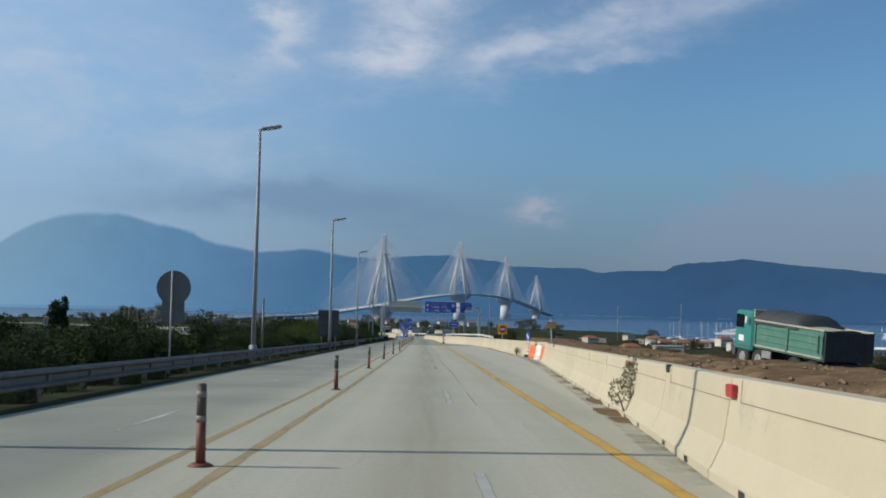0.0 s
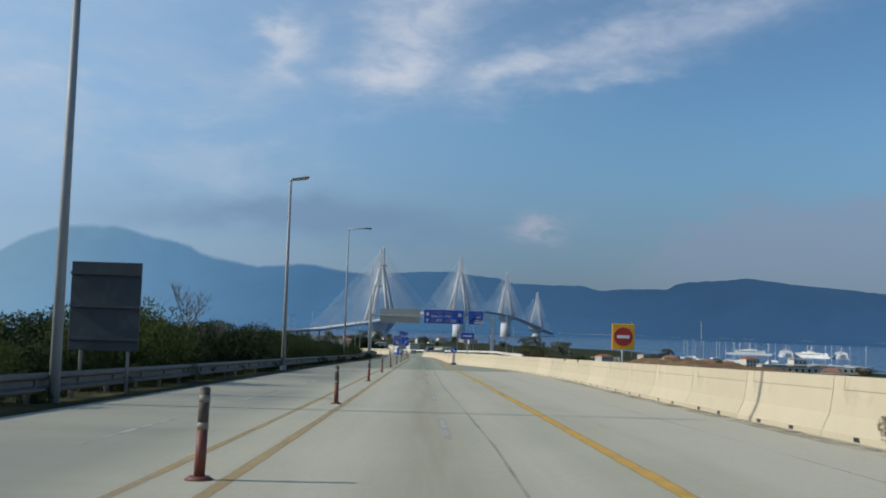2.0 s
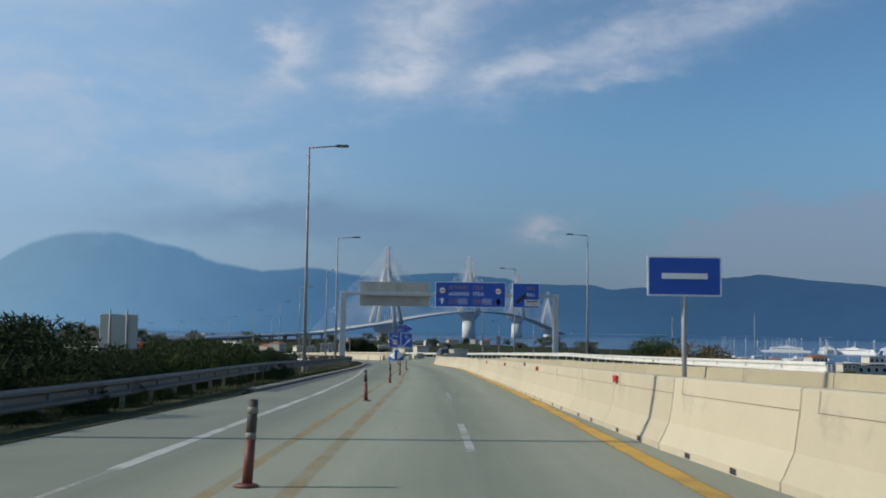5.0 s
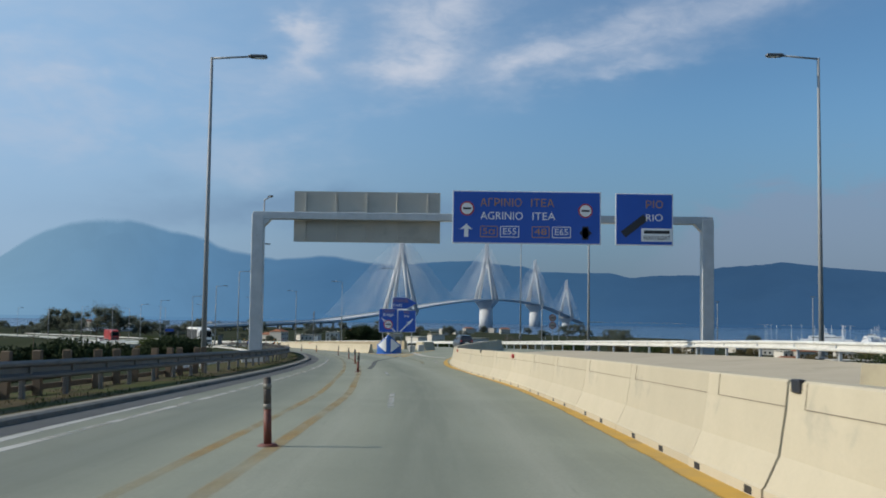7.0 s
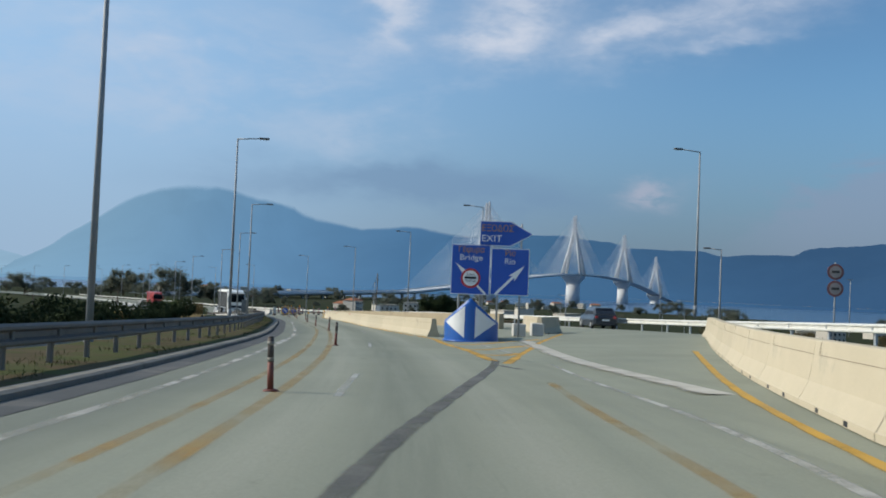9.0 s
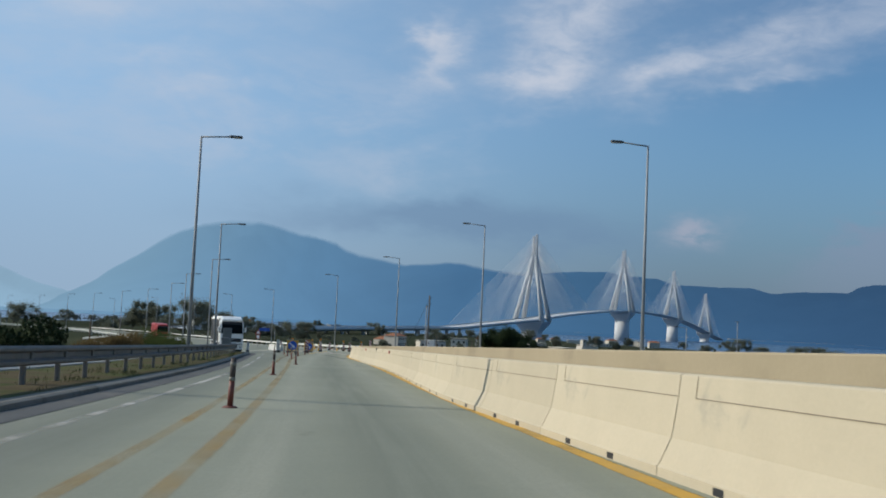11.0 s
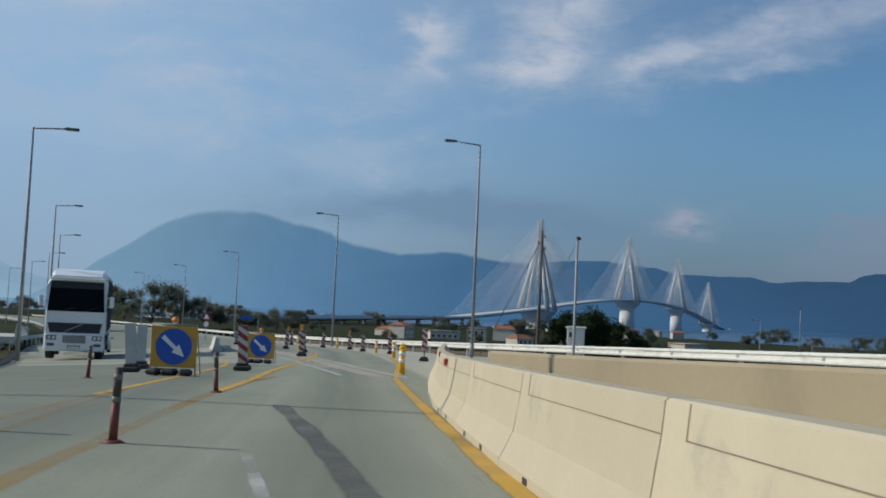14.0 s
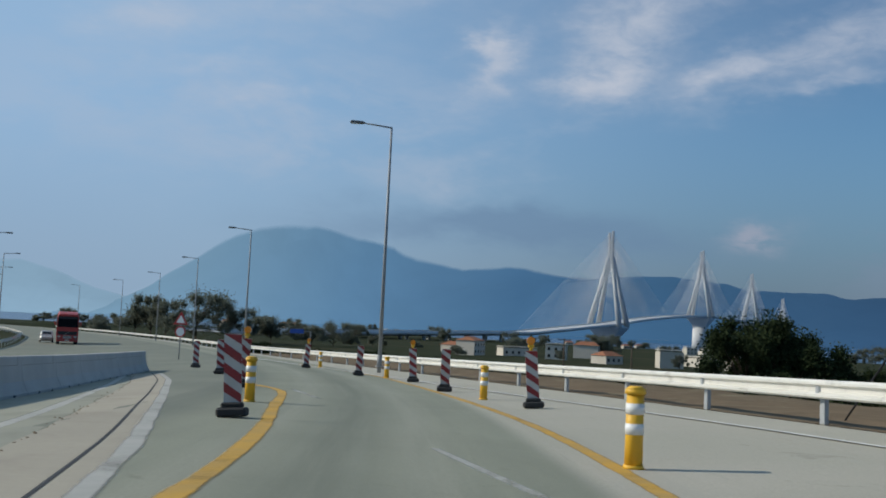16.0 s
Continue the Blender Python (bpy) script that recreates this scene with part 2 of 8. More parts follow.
M = {}
# the concrete's shoulder colour holds a dirtier lane and some painted hedge shade
M["concrete_road"] = road_surface("concrete_road", (0.425, 0.405, 0.315), (0.365, 0.35, 0.27), (0.285, 0.26, 0.19), [(-0.05, 0.42)], (0.47, 0.435, 0.36), [-0.95, 0.9], 22, (0.20, 0.205, 0.178), ((0.475, 0.445, 0.36), (-100.0, -90.0), (0.85, 0.45)))
M["asphalt_road"] = road_surface("asphalt_road", (0.284, 0.294, 0.226), (0.232, 0.243, 0.187), (0.168, 0.180, 0.143), [(0.12, 0.55), (-2.9, 0.6)], (0.336, 0.335, 0.270), [-0.95, 1.1, -3.5], 30, (0.172, 0.184, 0.150), ((0.44, 0.415, 0.345), (290.0, 310.0), (1.0, 0.75)))
M["marking_faint"] = paint("marking_faint", (0.47, 0.262, 0.045), (0.39, 0.245, 0.08), 0.74, 1.5, patches=0.4)
M["joint_line"] = material("joint_line", (0.25, 0.205, 0.145), (0.15, 0.125, 0.09), 3.0, 0.95, grain=30)
M["marking_yellow"] = paint("marking_yellow", (0.54, 0.315, 0.05), (0.45, 0.285, 0.08), 0.66, 1.0)
M["marking_bold"] = paint("marking_bold", (0.58, 0.315, 0.032), (0.46, 0.28, 0.07), 0.68, 1.08)
M["marking_dull"] = paint("marking_dull", (0.42, 0.415, 0.38), (0.36, 0.36, 0.325), 0.68, 1.02)
M["marking_worn"] = paint("marking_worn", (0.37, 0.255, 0.11), (0.36, 0.28, 0.155), 0.68, 1.18)
M["marking_white"] = paint("marking_white", (0.50, 0.50, 0.46), (0.41, 0.41, 0.375), 0.72, 1.22, 0.75)
M["marking_dusty"] = paint("marking_dusty", (0.52, 0.495, 0.43), (0.44, 0.41, 0.345), 0.60, 1.05, 0.9, 0.9)
M["asphalt_patch"] = paint("asphalt_patch", (0.105, 0.106, 0.10), (0.15, 0.148, 0.135), 0.72, 1.14)
M["marking_fresh"] = paint("marking_fresh", (0.74, 0.73, 0.69), (0.64, 0.63, 0.59), 0.58, 0.9, 0.75)
M["sign_dark"] = material("sign_dark", (0.075, 0.082, 0.09), (0.05, 0.055, 0.062), 1.5, 0.6, grain=40, stain=(0.11, 0.11, 0.11), stain_scale=2.0, spec=0.20)
M["tar_line"] = paint("tar_line", (0.22, 0.205, 0.162), (0.29, 0.272, 0.22), 0.80, 1.4, 0.95, 0.25)
M["loose_dirt"] = paint("loose_dirt", (0.27, 0.23, 0.16), (0.34, 0.30, 0.22), 0.86, 1.30, 0.98, 0.8)
M["marking_ghost"] = paint("marking_ghost", (0.47, 0.46, 0.42), (0.42, 0.41, 0.36), 0.82, 1.15)
M["barrier"] = material("barrier", (0.525, 0.460, 0.338), (0.455, 0.397, 0.290), 0.9, 0.88, bump=0.003, grain=30, stain=(0.32, 0.295, 0.24), stain_at=(0.56, 0.78), stain_scale=1.4, vary=0.22, spec=0.15)
M["concrete_grey"] = material("concrete_grey", (0.56, 0.55, 0.515), (0.45, 0.44, 0.415), 0.8, 0.9, bump=0.004, grain=25, stain=(0.25, 0.24, 0.22), vary=0.15, spec=0.15)
M["rubber"] = material("rubber", (0.030, 0.030, 0.031), (0.018, 0.018, 0.018), 6, 0.8, bump=0.002)
M["galvanized"] = material("galvanized", (0.52, 0.54, 0.55), (0.40, 0.42, 0.43), 2.0, 0.48, metal=0.55, grain=60, stain=(0.30, 0.29, 0.27), stain_scale=2.5, stain_at=(0.58, 0.8))
M["old_rail"] = material("old_rail", (0.20, 0.185, 0.165), (0.13, 0.122, 0.112), 1.0, 0.65, metal=0.25, grain=40, stain=(0.10, 0.085, 0.07), stain_scale=1.5)
M["white_rail"] = material("white_rail", (0.72, 0.71, 0.66), (0.62, 0.61, 0.56), 1.0, 0.5, metal=0.15, grain=40, stain=(0.42, 0.40, 0.36), stain_scale=1.8)
M["rail_post"] = material("rail_post", (0.17, 0.115, 0.07), (0.11, 0.078, 0.05), 4.0, 0.8, grain=50, stain=(0.10, 0.08, 0.06))
M["sign_blue"] = material("sign_blue", (0.016, 0.085, 0.42), (0.013, 0.07, 0.36), 1.0, 0.42, grain=120, spread=0.8)
M["shell_blue"] = material("shell_blue", (0.018, 0.115, 0.42), (0.014, 0.09, 0.35), 1.2, 0.4, grain=60, stain=(0.03, 0.10, 0.30), stain_scale=2.0)
M["dry_soil"] = material("dry_soil", (0.21, 0.155, 0.10), (0.13, 0.10, 0.065), 0.8, 0.95, bump=0.04, grain=8, stain=(0.27, 0.23, 0.15), stain_scale=0.6, spec=0.04)
M["kerb_stone"] = material("kerb_stone", (0.25, 0.235, 0.205), (0.17, 0.16, 0.14), 0.8, 0.9, bump=0.004, grain=25, stain=(0.10, 0.09, 0.07), stain_scale=1.2, spec=0.10)
M["sign_white"] = material("sign_white", (0.76, 0.77, 0.76), (0.68, 0.69, 0.68), 2.0, 0.45, grain=90)
M["sign_red"] = material("sign_red", (0.45, 0.03, 0.027), (0.36, 0.027, 0.025), 2.0, 0.45, grain=80)
M["sign_yellow"] = material("sign_yellow", (0.80, 0.40, 0.02), (0.70, 0.34, 0.02), 2.0, 0.45, grain=80)
M["board_yellow"] = material("board_yellow", (0.58, 0.315, 0.03), (0.46, 0.255, 0.04), 2.5, 0.6, grain=60, stain=(0.30, 0.19, 0.07), stain_scale=3.0)
M["stripe_red"] = material("stripe_red", (0.29, 0.024, 0.024), (0.20, 0.022, 0.024), 3.0, 0.55, grain=60, stain=(0.12, 0.03, 0.03), stain_scale=4.0)
M["board_white"] = material("board_white", (0.56, 0.545, 0.52), (0.44, 0.43, 0.41), 3.0, 0.6, grain=60)
M["sign_brown"] = material("sign_brown", (0.50, 0.27, 0.07), (0.32, 0.18, 0.08), 3.0, 0.6, grain=50, stain=(0.05, 0.08, 0.22), stain_at=(0.55, 0.66), stain_scale=7)
M["sign_black"] = material("sign_black", (0.02, 0.021, 0.025), None, 3.0, 0.55, grain=80)
M["sign_grey"] = material("sign_grey", (0.20, 0.205, 0.20), (0.15, 0.155, 0.15), 1.5, 0.6, metal=0.2, grain=60, stain=(0.10, 0.10, 0.095), stain_scale=2.0)
M["sign_back"] = material("sign_back", (0.50, 0.48, 0.42), (0.42, 0.405, 0.36), 1.0, 0.55, metal=0.35, grain=60, stain=(0.24, 0.23, 0.20))
M["orange_plastic"] = material("orange_plastic", (0.78, 0.17, 0.05), (0.64, 0.15, 0.05), 2.0, 0.45, grain=60)
M["white_plastic"] = material("white_plastic", (0.78, 0.76, 0.70), (0.66, 0.64, 0.58), 2.0, 0.45, grain=60)
M["delineator_red"] = material("delineator_red", (0.205, 0.052, 0.032), (0.12, 0.04, 0.03), 5.0, 0.6, grain=40, stain=(0.11, 0.07, 0.055), stain_scale=6, vary=0.3)
M["delineator_grey"] = material("delineator_grey", (0.24, 0.225, 0.185), (0.15, 0.14, 0.115), 8.0, 0.6, grain=40)
M["delineator_dark"] = material("delineator_dark", (0.085, 0.066, 0.054), (0.05, 0.042, 0.038), 5.0, 0.65, grain=40, stain=(0.13, 0.10, 0.08), stain_scale=6, vary=0.3)
M["rim_faded"] = material("rim_faded", (0.26, 0.085, 0.075), (0.20, 0.075, 0.07), 3.0, 0.6, grain=60)
M["sign_faded"] = material("sign_faded", (0.40, 0.34, 0.30), (0.33, 0.28, 0.25), 3.0, 0.6, grain=60)
M["bollard_yellow"] = material("bollard_yellow", (0.80, 0.46, 0.02), (0.65, 0.36, 0.03), 4.0, 0.5, grain=40)
M["steel"] = material("steel", (0.30, 0.31, 0.315), (0.25, 0.26, 0.265), 1.5, 0.6, grain=6)
M["lamp_head"] = material("lamp_head", (0.12, 0.125, 0.13), None, 3.0, 0.5, metal=0.3)
M["amber"] = material("amber", (0.90, 0.30, 0.01), (0.75, 0.22, 0.01), 4.0, 0.25, grain=60, coat=0.4)
M["pylon"] = material("pylon", (0.56, 0.575, 0.58), (0.50, 0.515, 0.52), 0.02, 0.85, grain=0.4)
M["cable"] = material("cable", (0.74, 0.75, 0.76), (0.66, 0.67, 0.68), 0.1, 0.6, grain=1.0)
M["deck"] = material("deck", (0.56, 0.57, 0.575), (0.47, 0.48, 0.485), 0.02, 0.8, grain=0.3)
M["earth"] = material("earth", (0.20, 0.128, 0.068), (0.10, 0.066, 0.04), 0.9, 0.95, bump=0.06, grain=5, stain=(0.33, 0.24, 0.14), stain_scale=0.9, spec=0.04)
# planted soil whose colour is darkened to stand for the hedge's shade
M["shaded_verge"] = material("shaded_verge", (0.052, 0.052, 0.028), (0.032, 0.035, 0.018), 0.8, 0.95, bump=0.03, grain=10, stain=(0.12, 0.11, 0.06), stain_at=(0.55, 0.7), stain_scale=0.8, spec=0.03)
M["gravel_verge"] = material("gravel_verge", (0.112, 0.088, 0.052), (0.066, 0.054, 0.032), 0.7, 0.95, bump=0.02, grain=12, stain=(0.065, 0.085, 0.028), stain_at=(0.44, 0.58), stain_scale=0.5, spec=0.03)
M["leaf"] = material("leaf", (0.045, 0.066, 0.018), (0.024, 0.038, 0.012), 0.9, 0.8, spec=0.12, grain=3, vary=0.4, stain=(0.13, 0.13, 0.035), stain_at=(0.52, 0.7), stain_scale=1.2)
M["leaf_dark"] = material("leaf_dark", (0.038, 0.054, 0.021), (0.022, 0.034, 0.014), 0.6, 0.85, spec=0.1, grain=2, vary=0.35)
# far foliage: base colour lightened to stand for haze over the plain
M["leaf_hazed"] = thin_leaf("leaf_hazed", (0.20, 0.215, 0.165), (0.14, 0.155, 0.12), 0.45)
M["leaf_olive"] = thin_leaf("leaf_olive", (0.105, 0.130, 0.045), (0.060, 0.082, 0.028), 0.4)
M["straw"] = thin_leaf("straw", (0.22, 0.16, 0.075), (0.14, 0.105, 0.052), 0.35)
M["leaf_dry"] = material("leaf_dry", (0.20, 0.18, 0.105), (0.12, 0.105, 0.06), 0.8, 0.8, grain=4, vary=0.3)
M["pole_wood"] = material("pole_wood", (0.145, 0.128, 0.110), (0.095, 0.085, 0.075), 2.0, 0.95, bump=0.01, grain=20, stretch=(1, 1, 0.2))
M["bark"] = material("bark", (0.13, 0.10, 0.075), (0.08, 0.06, 0.045), 2.0, 0.95, bump=0.02, grain=20, stretch=(1, 1, 0.3), spec=0.10)
M["twig"] = material("twig", (0.16, 0.13, 0.105), (0.10, 0.08, 0.065), 3.0, 0.95)
M["paint_green"] = material("paint_green", (0.030, 0.215, 0.185), (0.026, 0.165, 0.142), 1.5, 0.5, grain=30, stain=(0.22, 0.20, 0.15), stain_at=(0.58, 0.8), stain_scale=1.6)
M["paint_teal"] = material("paint_teal", (0.075, 0.205, 0.150), (0.055, 0.155, 0.118), 1.5, 0.6, grain=30, stain=(0.22, 0.21, 0.16), stain_at=(0.52, 0.75), stain_scale=1.6)
M["load_pale"] = material("load_pale", (0.40, 0.385, 0.32), (0.30, 0.28, 0.225), 3.0, 0.9, bump=0.02, grain=12)
M["tarp"] = material("tarp", (0.025, 0.028, 0.03), (0.045, 0.048, 0.05), 1.5, 0.75, bump=0.03, grain=8)
M["paint_white"] = material("paint_white", (0.78, 0.78, 0.76), (0.70, 0.70, 0.68), 1.5, 0.35, grain=40, coat=0.3)
M["paint_dark"] = material("paint_dark", (0.028, 0.032, 0.04), (0.02, 0.024, 0.03), 1.5, 0.3, grain=40, coat=0.6)
M["paint_red"] = material("paint_red", (0.42, 0.04, 0.035), (0.32, 0.035, 0.03), 1.5, 0.4, grain=40)
M["window_glass"] = material("window_glass", (0.012, 0.014, 0.017), (0.02, 0.022, 0.026), 1.5, 0.10, grain=10, spec=0.35)
M["screen_glass"] = material("screen_glass", (0.004, 0.005, 0.006), (0.007, 0.008, 0.009), 1.5, 0.15, grain=10, spec=0.05)
M["tyre"] = material("tyre", (0.022, 0.022, 0.022), (0.04, 0.037, 0.033), 5.0, 0.85, grain=40)
M["rim"] = material("rim", (0.45, 0.45, 0.44), (0.30, 0.29, 0.27), 4.0, 0.45, metal=0.6)
M["plaster"] = material("plaster", (0.62, 0.58, 0.50), (0.52, 0.48, 0.41), 0.15, 0.9, grain=3, vary=0.45, spec=0.10)
M["roof_tile"] = material("roof_tile", (0.36, 0.16, 0.09), (0.27, 0.125, 0.075), 0.3, 0.85, grain=4, vary=0.4, spec=0.10)
M["lamp_lens"] = material("lamp_lens", (0.75, 0.74, 0.70), None, 3.0, 0.2)
M["closed_lane"] = material("closed_lane", (0.335, 0.338, 0.275), (0.28, 0.283, 0.23), 0.3, 0.95, bump=0.003, grain=14, stain=(0.22, 0.22, 0.18), stain_scale=0.4, spec=0.12)
M["ramp_beige"] = material("ramp_beige", (0.50, 0.43, 0.32), (0.43, 0.365, 0.27), 0.3, 0.95, bump=0.004, grain=12, stain=(0.33, 0.28, 0.20), stain_scale=0.3, spec=0.10)
M["barrier_tan"] = material("barrier_tan", (0.44, 0.382, 0.258), (0.38, 0.330, 0.225), 0.7, 0.9, bump=0.003, grain=25, stain=(0.28, 0.24, 0.18), stain_scale=0.8, vary=0.25, spec=0.12)
M["tan_concrete"] = material("tan_concrete", (0.36, 0.30, 0.205), (0.31, 0.26, 0.175), 0.35, 0.95, bump=0.004, grain=12, stain=(0.24, 0.20, 0.14), stain_scale=0.4, spec=0.10)
M["scrub_dry"] = material("scrub_dry", (0.15, 0.115, 0.055), (0.085, 0.072, 0.034), 0.8, 0.9, spec=0.1, grain=4, vary=0.5, stain=(0.07, 0.08, 0.03), stain_scale=0.6)
M["dusty_concrete"] = material("dusty_concrete", (0.42, 0.385, 0.31), (0.35, 0.32, 0.26), 0.3, 0.95, bump=0.004, grain=12, stain=(0.28, 0.25, 0.20), stain_scale=0.4, spec=0.10)
M["gutter"] = material("gutter", (0.115, 0.118, 0.118), (0.085, 0.088, 0.088), 0.8, 0.85, grain=20, stain=(0.2, 0.19, 0.17), spec=0.08)

# ---------------------------------------------------------------- helpers for building
def link_mesh(name, bm, mat, smooth=False):
    me = bpy.data.meshes.new(name)
    bm.normal_update()
    bm.to_mesh(me)
    bm.free()
    for m in (mat if isinstance(mat, (list, tuple)) else [mat]):
        me.materials.append(m)
    if smooth:
        me.polygons.foreach_set("use_smooth", [True] * len(me.polygons))
    return new(name, me)


def part(name, bm, mat, parent, label="", smooth=False):
    ob = link_mesh(name, bm, mat, smooth)
    ob.parent = parent
    return tagged(ob, label)


def thing(name, label, category, group="", kind="", at=(0, 0, 0), turn=0.0):
    ob = new(name)
    ob.empty_display_size = 0.2
    ob.matrix_basis = pose(*at, 0, 0, turn)
    return tagged(ob, label, category, group, kind)


def box(bm, cx, cy, cz, sx, sy, sz, turn=None, mat=0, bevel=0.0):
    """A box by its middle and its full sizes, its edges bevelled; turn: a matrix about the middle."""
    made = bmesh.ops.create_cube(bm, size=1.0)["verts"]
    m = Matrix.Translation((cx, cy, cz)) @ (turn.to_4x4() if turn else Matrix()) @ Matrix.Diagonal((sx, sy, sz, 1))
    bmesh.ops.transform(bm, matrix=m, verts=made)
    faces = {f for v in made for f in v.link_faces}
    for f in faces:
        f.material_index = mat
    if bevel:
        edges = {e for v in made for e in v.link_edges}
        out = bmesh.ops.bevel(bm, geom=list(edges), offset=bevel, segments=1, affect="EDGES", profile=0.5)
        for f in out["faces"]:
            f.material_index = mat
    return made


def rod(bm, a, b, r1, r2=None, segs=8, mat=0):
    """A round tapered bar from a to b."""
    a, b = Vector(a), Vector(b)
    r2 = r1 if r2 is None else r2
    axis = b - a
    q = axis.to_track_quat("Z", "Y")
    ring1, ring2 = [], []
    for k in range(segs):
        d = Vector((math.cos(2 * math.pi * k / segs), math.sin(2 * math.pi * k / segs), 0))
        ring1.append(bm.verts.new(a + q @ (d * r1)))
        ring2.append(bm.verts.new(b + q @ (d * r2)))
    for k in range(segs):
        f = bm.faces.new((ring1[k], ring1[(k + 1) % segs], ring2[(k + 1) % segs], ring2[k]))
        f.material_index, f.smooth = mat, True
    for ring in (list(reversed(ring1)), ring2):
        bm.faces.new(ring).material_index = mat


def polygon(bm, pts, mat=0):
    f = bm.faces.new([bm.verts.new(p) for p in pts])
    f.material_index = mat
    return f


def slab(bm, outline, y0, y1, mat=0):
    """A plate in the xz plane with the given outline, from y0 (front) to y1."""
    front = [bm.verts.new((x, y0, z)) for x, z in outline]
    rear = [bm.verts.new((x, y1, z)) for x, z in outline]
    n = len(outline)
    faces = [bm.faces.new(front), bm.faces.new(list(reversed(rear)))]
    for k in range(n):
        faces.append(bm.faces.new((front[(k + 1) % n], front[k], rear[k], rear[(k + 1) % n])))
    for f in faces:
        f.material_index = mat
    bmesh.ops.recalc_face_normals(bm, faces=faces)


def circle_outline(cx, cz, r, n=28):
    return [(cx + r * math.cos(2 * math.pi * k / n), cz + r * math.sin(2 * math.pi * k / n)) for k in range(n)]


def sweep(bm, profile, line, closed=True, mat=0, caps=True):
    """A profile of (side, up) pairs carried along a line of world points; side is to the right of the way."""
    line = [Vector(p) for p in line]
    rings = []
    for k, p in enumerate(line):
        way = line[min(k + 1, len(line) - 1)] - line[max(k - 1, 0)]
        way.z = 0
        way.normalize()
        side = Vector((way.y, -way.x, 0))
        rings.append([bm.verts.new(p + side * u + Vector((0, 0, v))) for u, v in profile])
    n = len(profile)
    for a, b in zip(rings, rings[1:]):
        for k in range(n if closed else n - 1):
            bm.faces.new((a[k], a[(k + 1) % n], b[(k + 1) % n], b[k])).material_index = mat
    if closed and caps:
        bm.faces.new(list(reversed(rings[0]))).material_index = mat
        bm.faces.new(rings[-1]).material_index = mat
    bmesh.ops.recalc_face_normals(bm, faces=bm.faces[:])


def writing(name, text, size, mat, parent, x, y, z, label="", width=None):
    """Raised letters that face -y, as a mesh part."""
    curve = bpy.data.curves.new(name, "FONT")
    curve.body, curve.size, curve.align_x, curve.align_y, curve.extrude = text, size, "CENTER", "CENTER", 0.004
    curve.resolution_u = 3
    tmp = bpy.data.objects.new(name, curve)
    me = bpy.data.meshes.new_from_object(tmp)
    bpy.data.objects.remove(tmp)
    me.materials.clear()
    me.materials.append(mat)
    ob = new(name, me)
    xs = [v.co.x for v in me.vertices]
    fit = 1.0 if not width else width / (max(xs) - min(xs))
    ob.parent = parent
    ob.matrix_basis = Matrix.Translation((x, y, z)) @ Matrix.Rotation(radians(90), 4, "X") @ Matrix.Diagonal((fit, 1, 1, 1))
    return tagged(ob, label)


# ---------------------------------------------------------------- the plan
def smooth_curve(points, step=2.0, soften=9.0):
    """A softened curve x(y) through plan points, as arrays of y and x."""
    py, px = np.array([p[1] for p in points], float), np.array([p[0] for p in points], float)
    ys = np.arange(py[0], py[-1] + step, step)
    fine = np.arange(py[0] - 40, py[-1] + 40, 1.0)
    xs = np.interp(fine, py, px)
    xs[fine < py[0]] = px[0] + (fine[fine < py[0]] - py[0]) * (px[1] - px[0]) / (py[1] - py[0])
    xs[fine > py[-1]] = px[-1] + (fine[fine > py[-1]] - py[-1]) * (px[-1] - px[-2]) / (py[-1] - py[-2])
    kernel = np.exp(-0.5 * (np.arange(-25, 26) / soften) ** 2)
    xs = np.convolve(xs, kernel / kernel.sum(), "same")
    return ys, np.interp(ys, fine, xs)


SEA = -17.6


def road_z(x, y):
    """The height of the road's plane: it falls gently towards the coast and levels out at the end."""
    y2 = min(y, 440.0)
    z = 0.00114 * x - 0.02283 * y2
    if y > 440:
        z -= 2.6 * (1 - math.exp(-(y - 440) / 114.0))
    return z


LANE = smooth_curve([(0, -60), (0, 0), (0, 50), (-0.2, 75), (-0.45, 110), (-0.46, 150), (-0.5, 166), (-0.8, 178), (-1.45, 201), (-2.3, 212.7), (-3.6, 225.8),
                     (-5.0, 238.5), (-7.1, 252), (-12.5, 279), (-20.4, 309), (-26.1, 332), (-30.9, 352.5), (-35.4, 373), (-38.6, 386), (-43.5, 407),
                     (-49.6, 424), (-60, 447), (-78, 480), (-98, 514), (-125, 555), (-160, 600), (-215, 660), (-290, 720)], soften=6)
LEFT_EDGE = smooth_curve([(-5.1, -60), (-5.2, 0), (-5.4, 60), (-5.7, 105), (-5.2, 150), (-5.75, 190), (-6.45, 213), (-8.25, 235), (-12.9, 263), (-21.75, 300),
                          (-27.5, 320.7), (-29.8, 328), (-35.0, 346.5), (-37.8, 354), (-43.9, 369), (-54.3, 388), (-68.5, 415), (-84, 450), (-106, 490), (-130, 530), (-160, 570), (-200, 615), (-260, 670), (-340, 735)], soften=6)
# the guardrail keeps its own line behind the kerb
LEFT_RAIL = smooth_curve([(-5.1, -60), (-5.2, 0), (-5.4, 60), (-5.8, 105), (-5.6, 150), (-6.3, 190), (-6.9, 213), (-8.6, 235), (-13.2, 263), (-21.9, 300),
                          (-27.5, 320.7), (-29.8, 328), (-35.0, 346.5), (-37.8, 354), (-43.9, 369), (-54.3, 388), (-68.5, 415), (-84, 450), (-106, 490), (-130, 530), (-160, 570), (-200, 615), (-260, 670), (-340, 735)], soften=6)
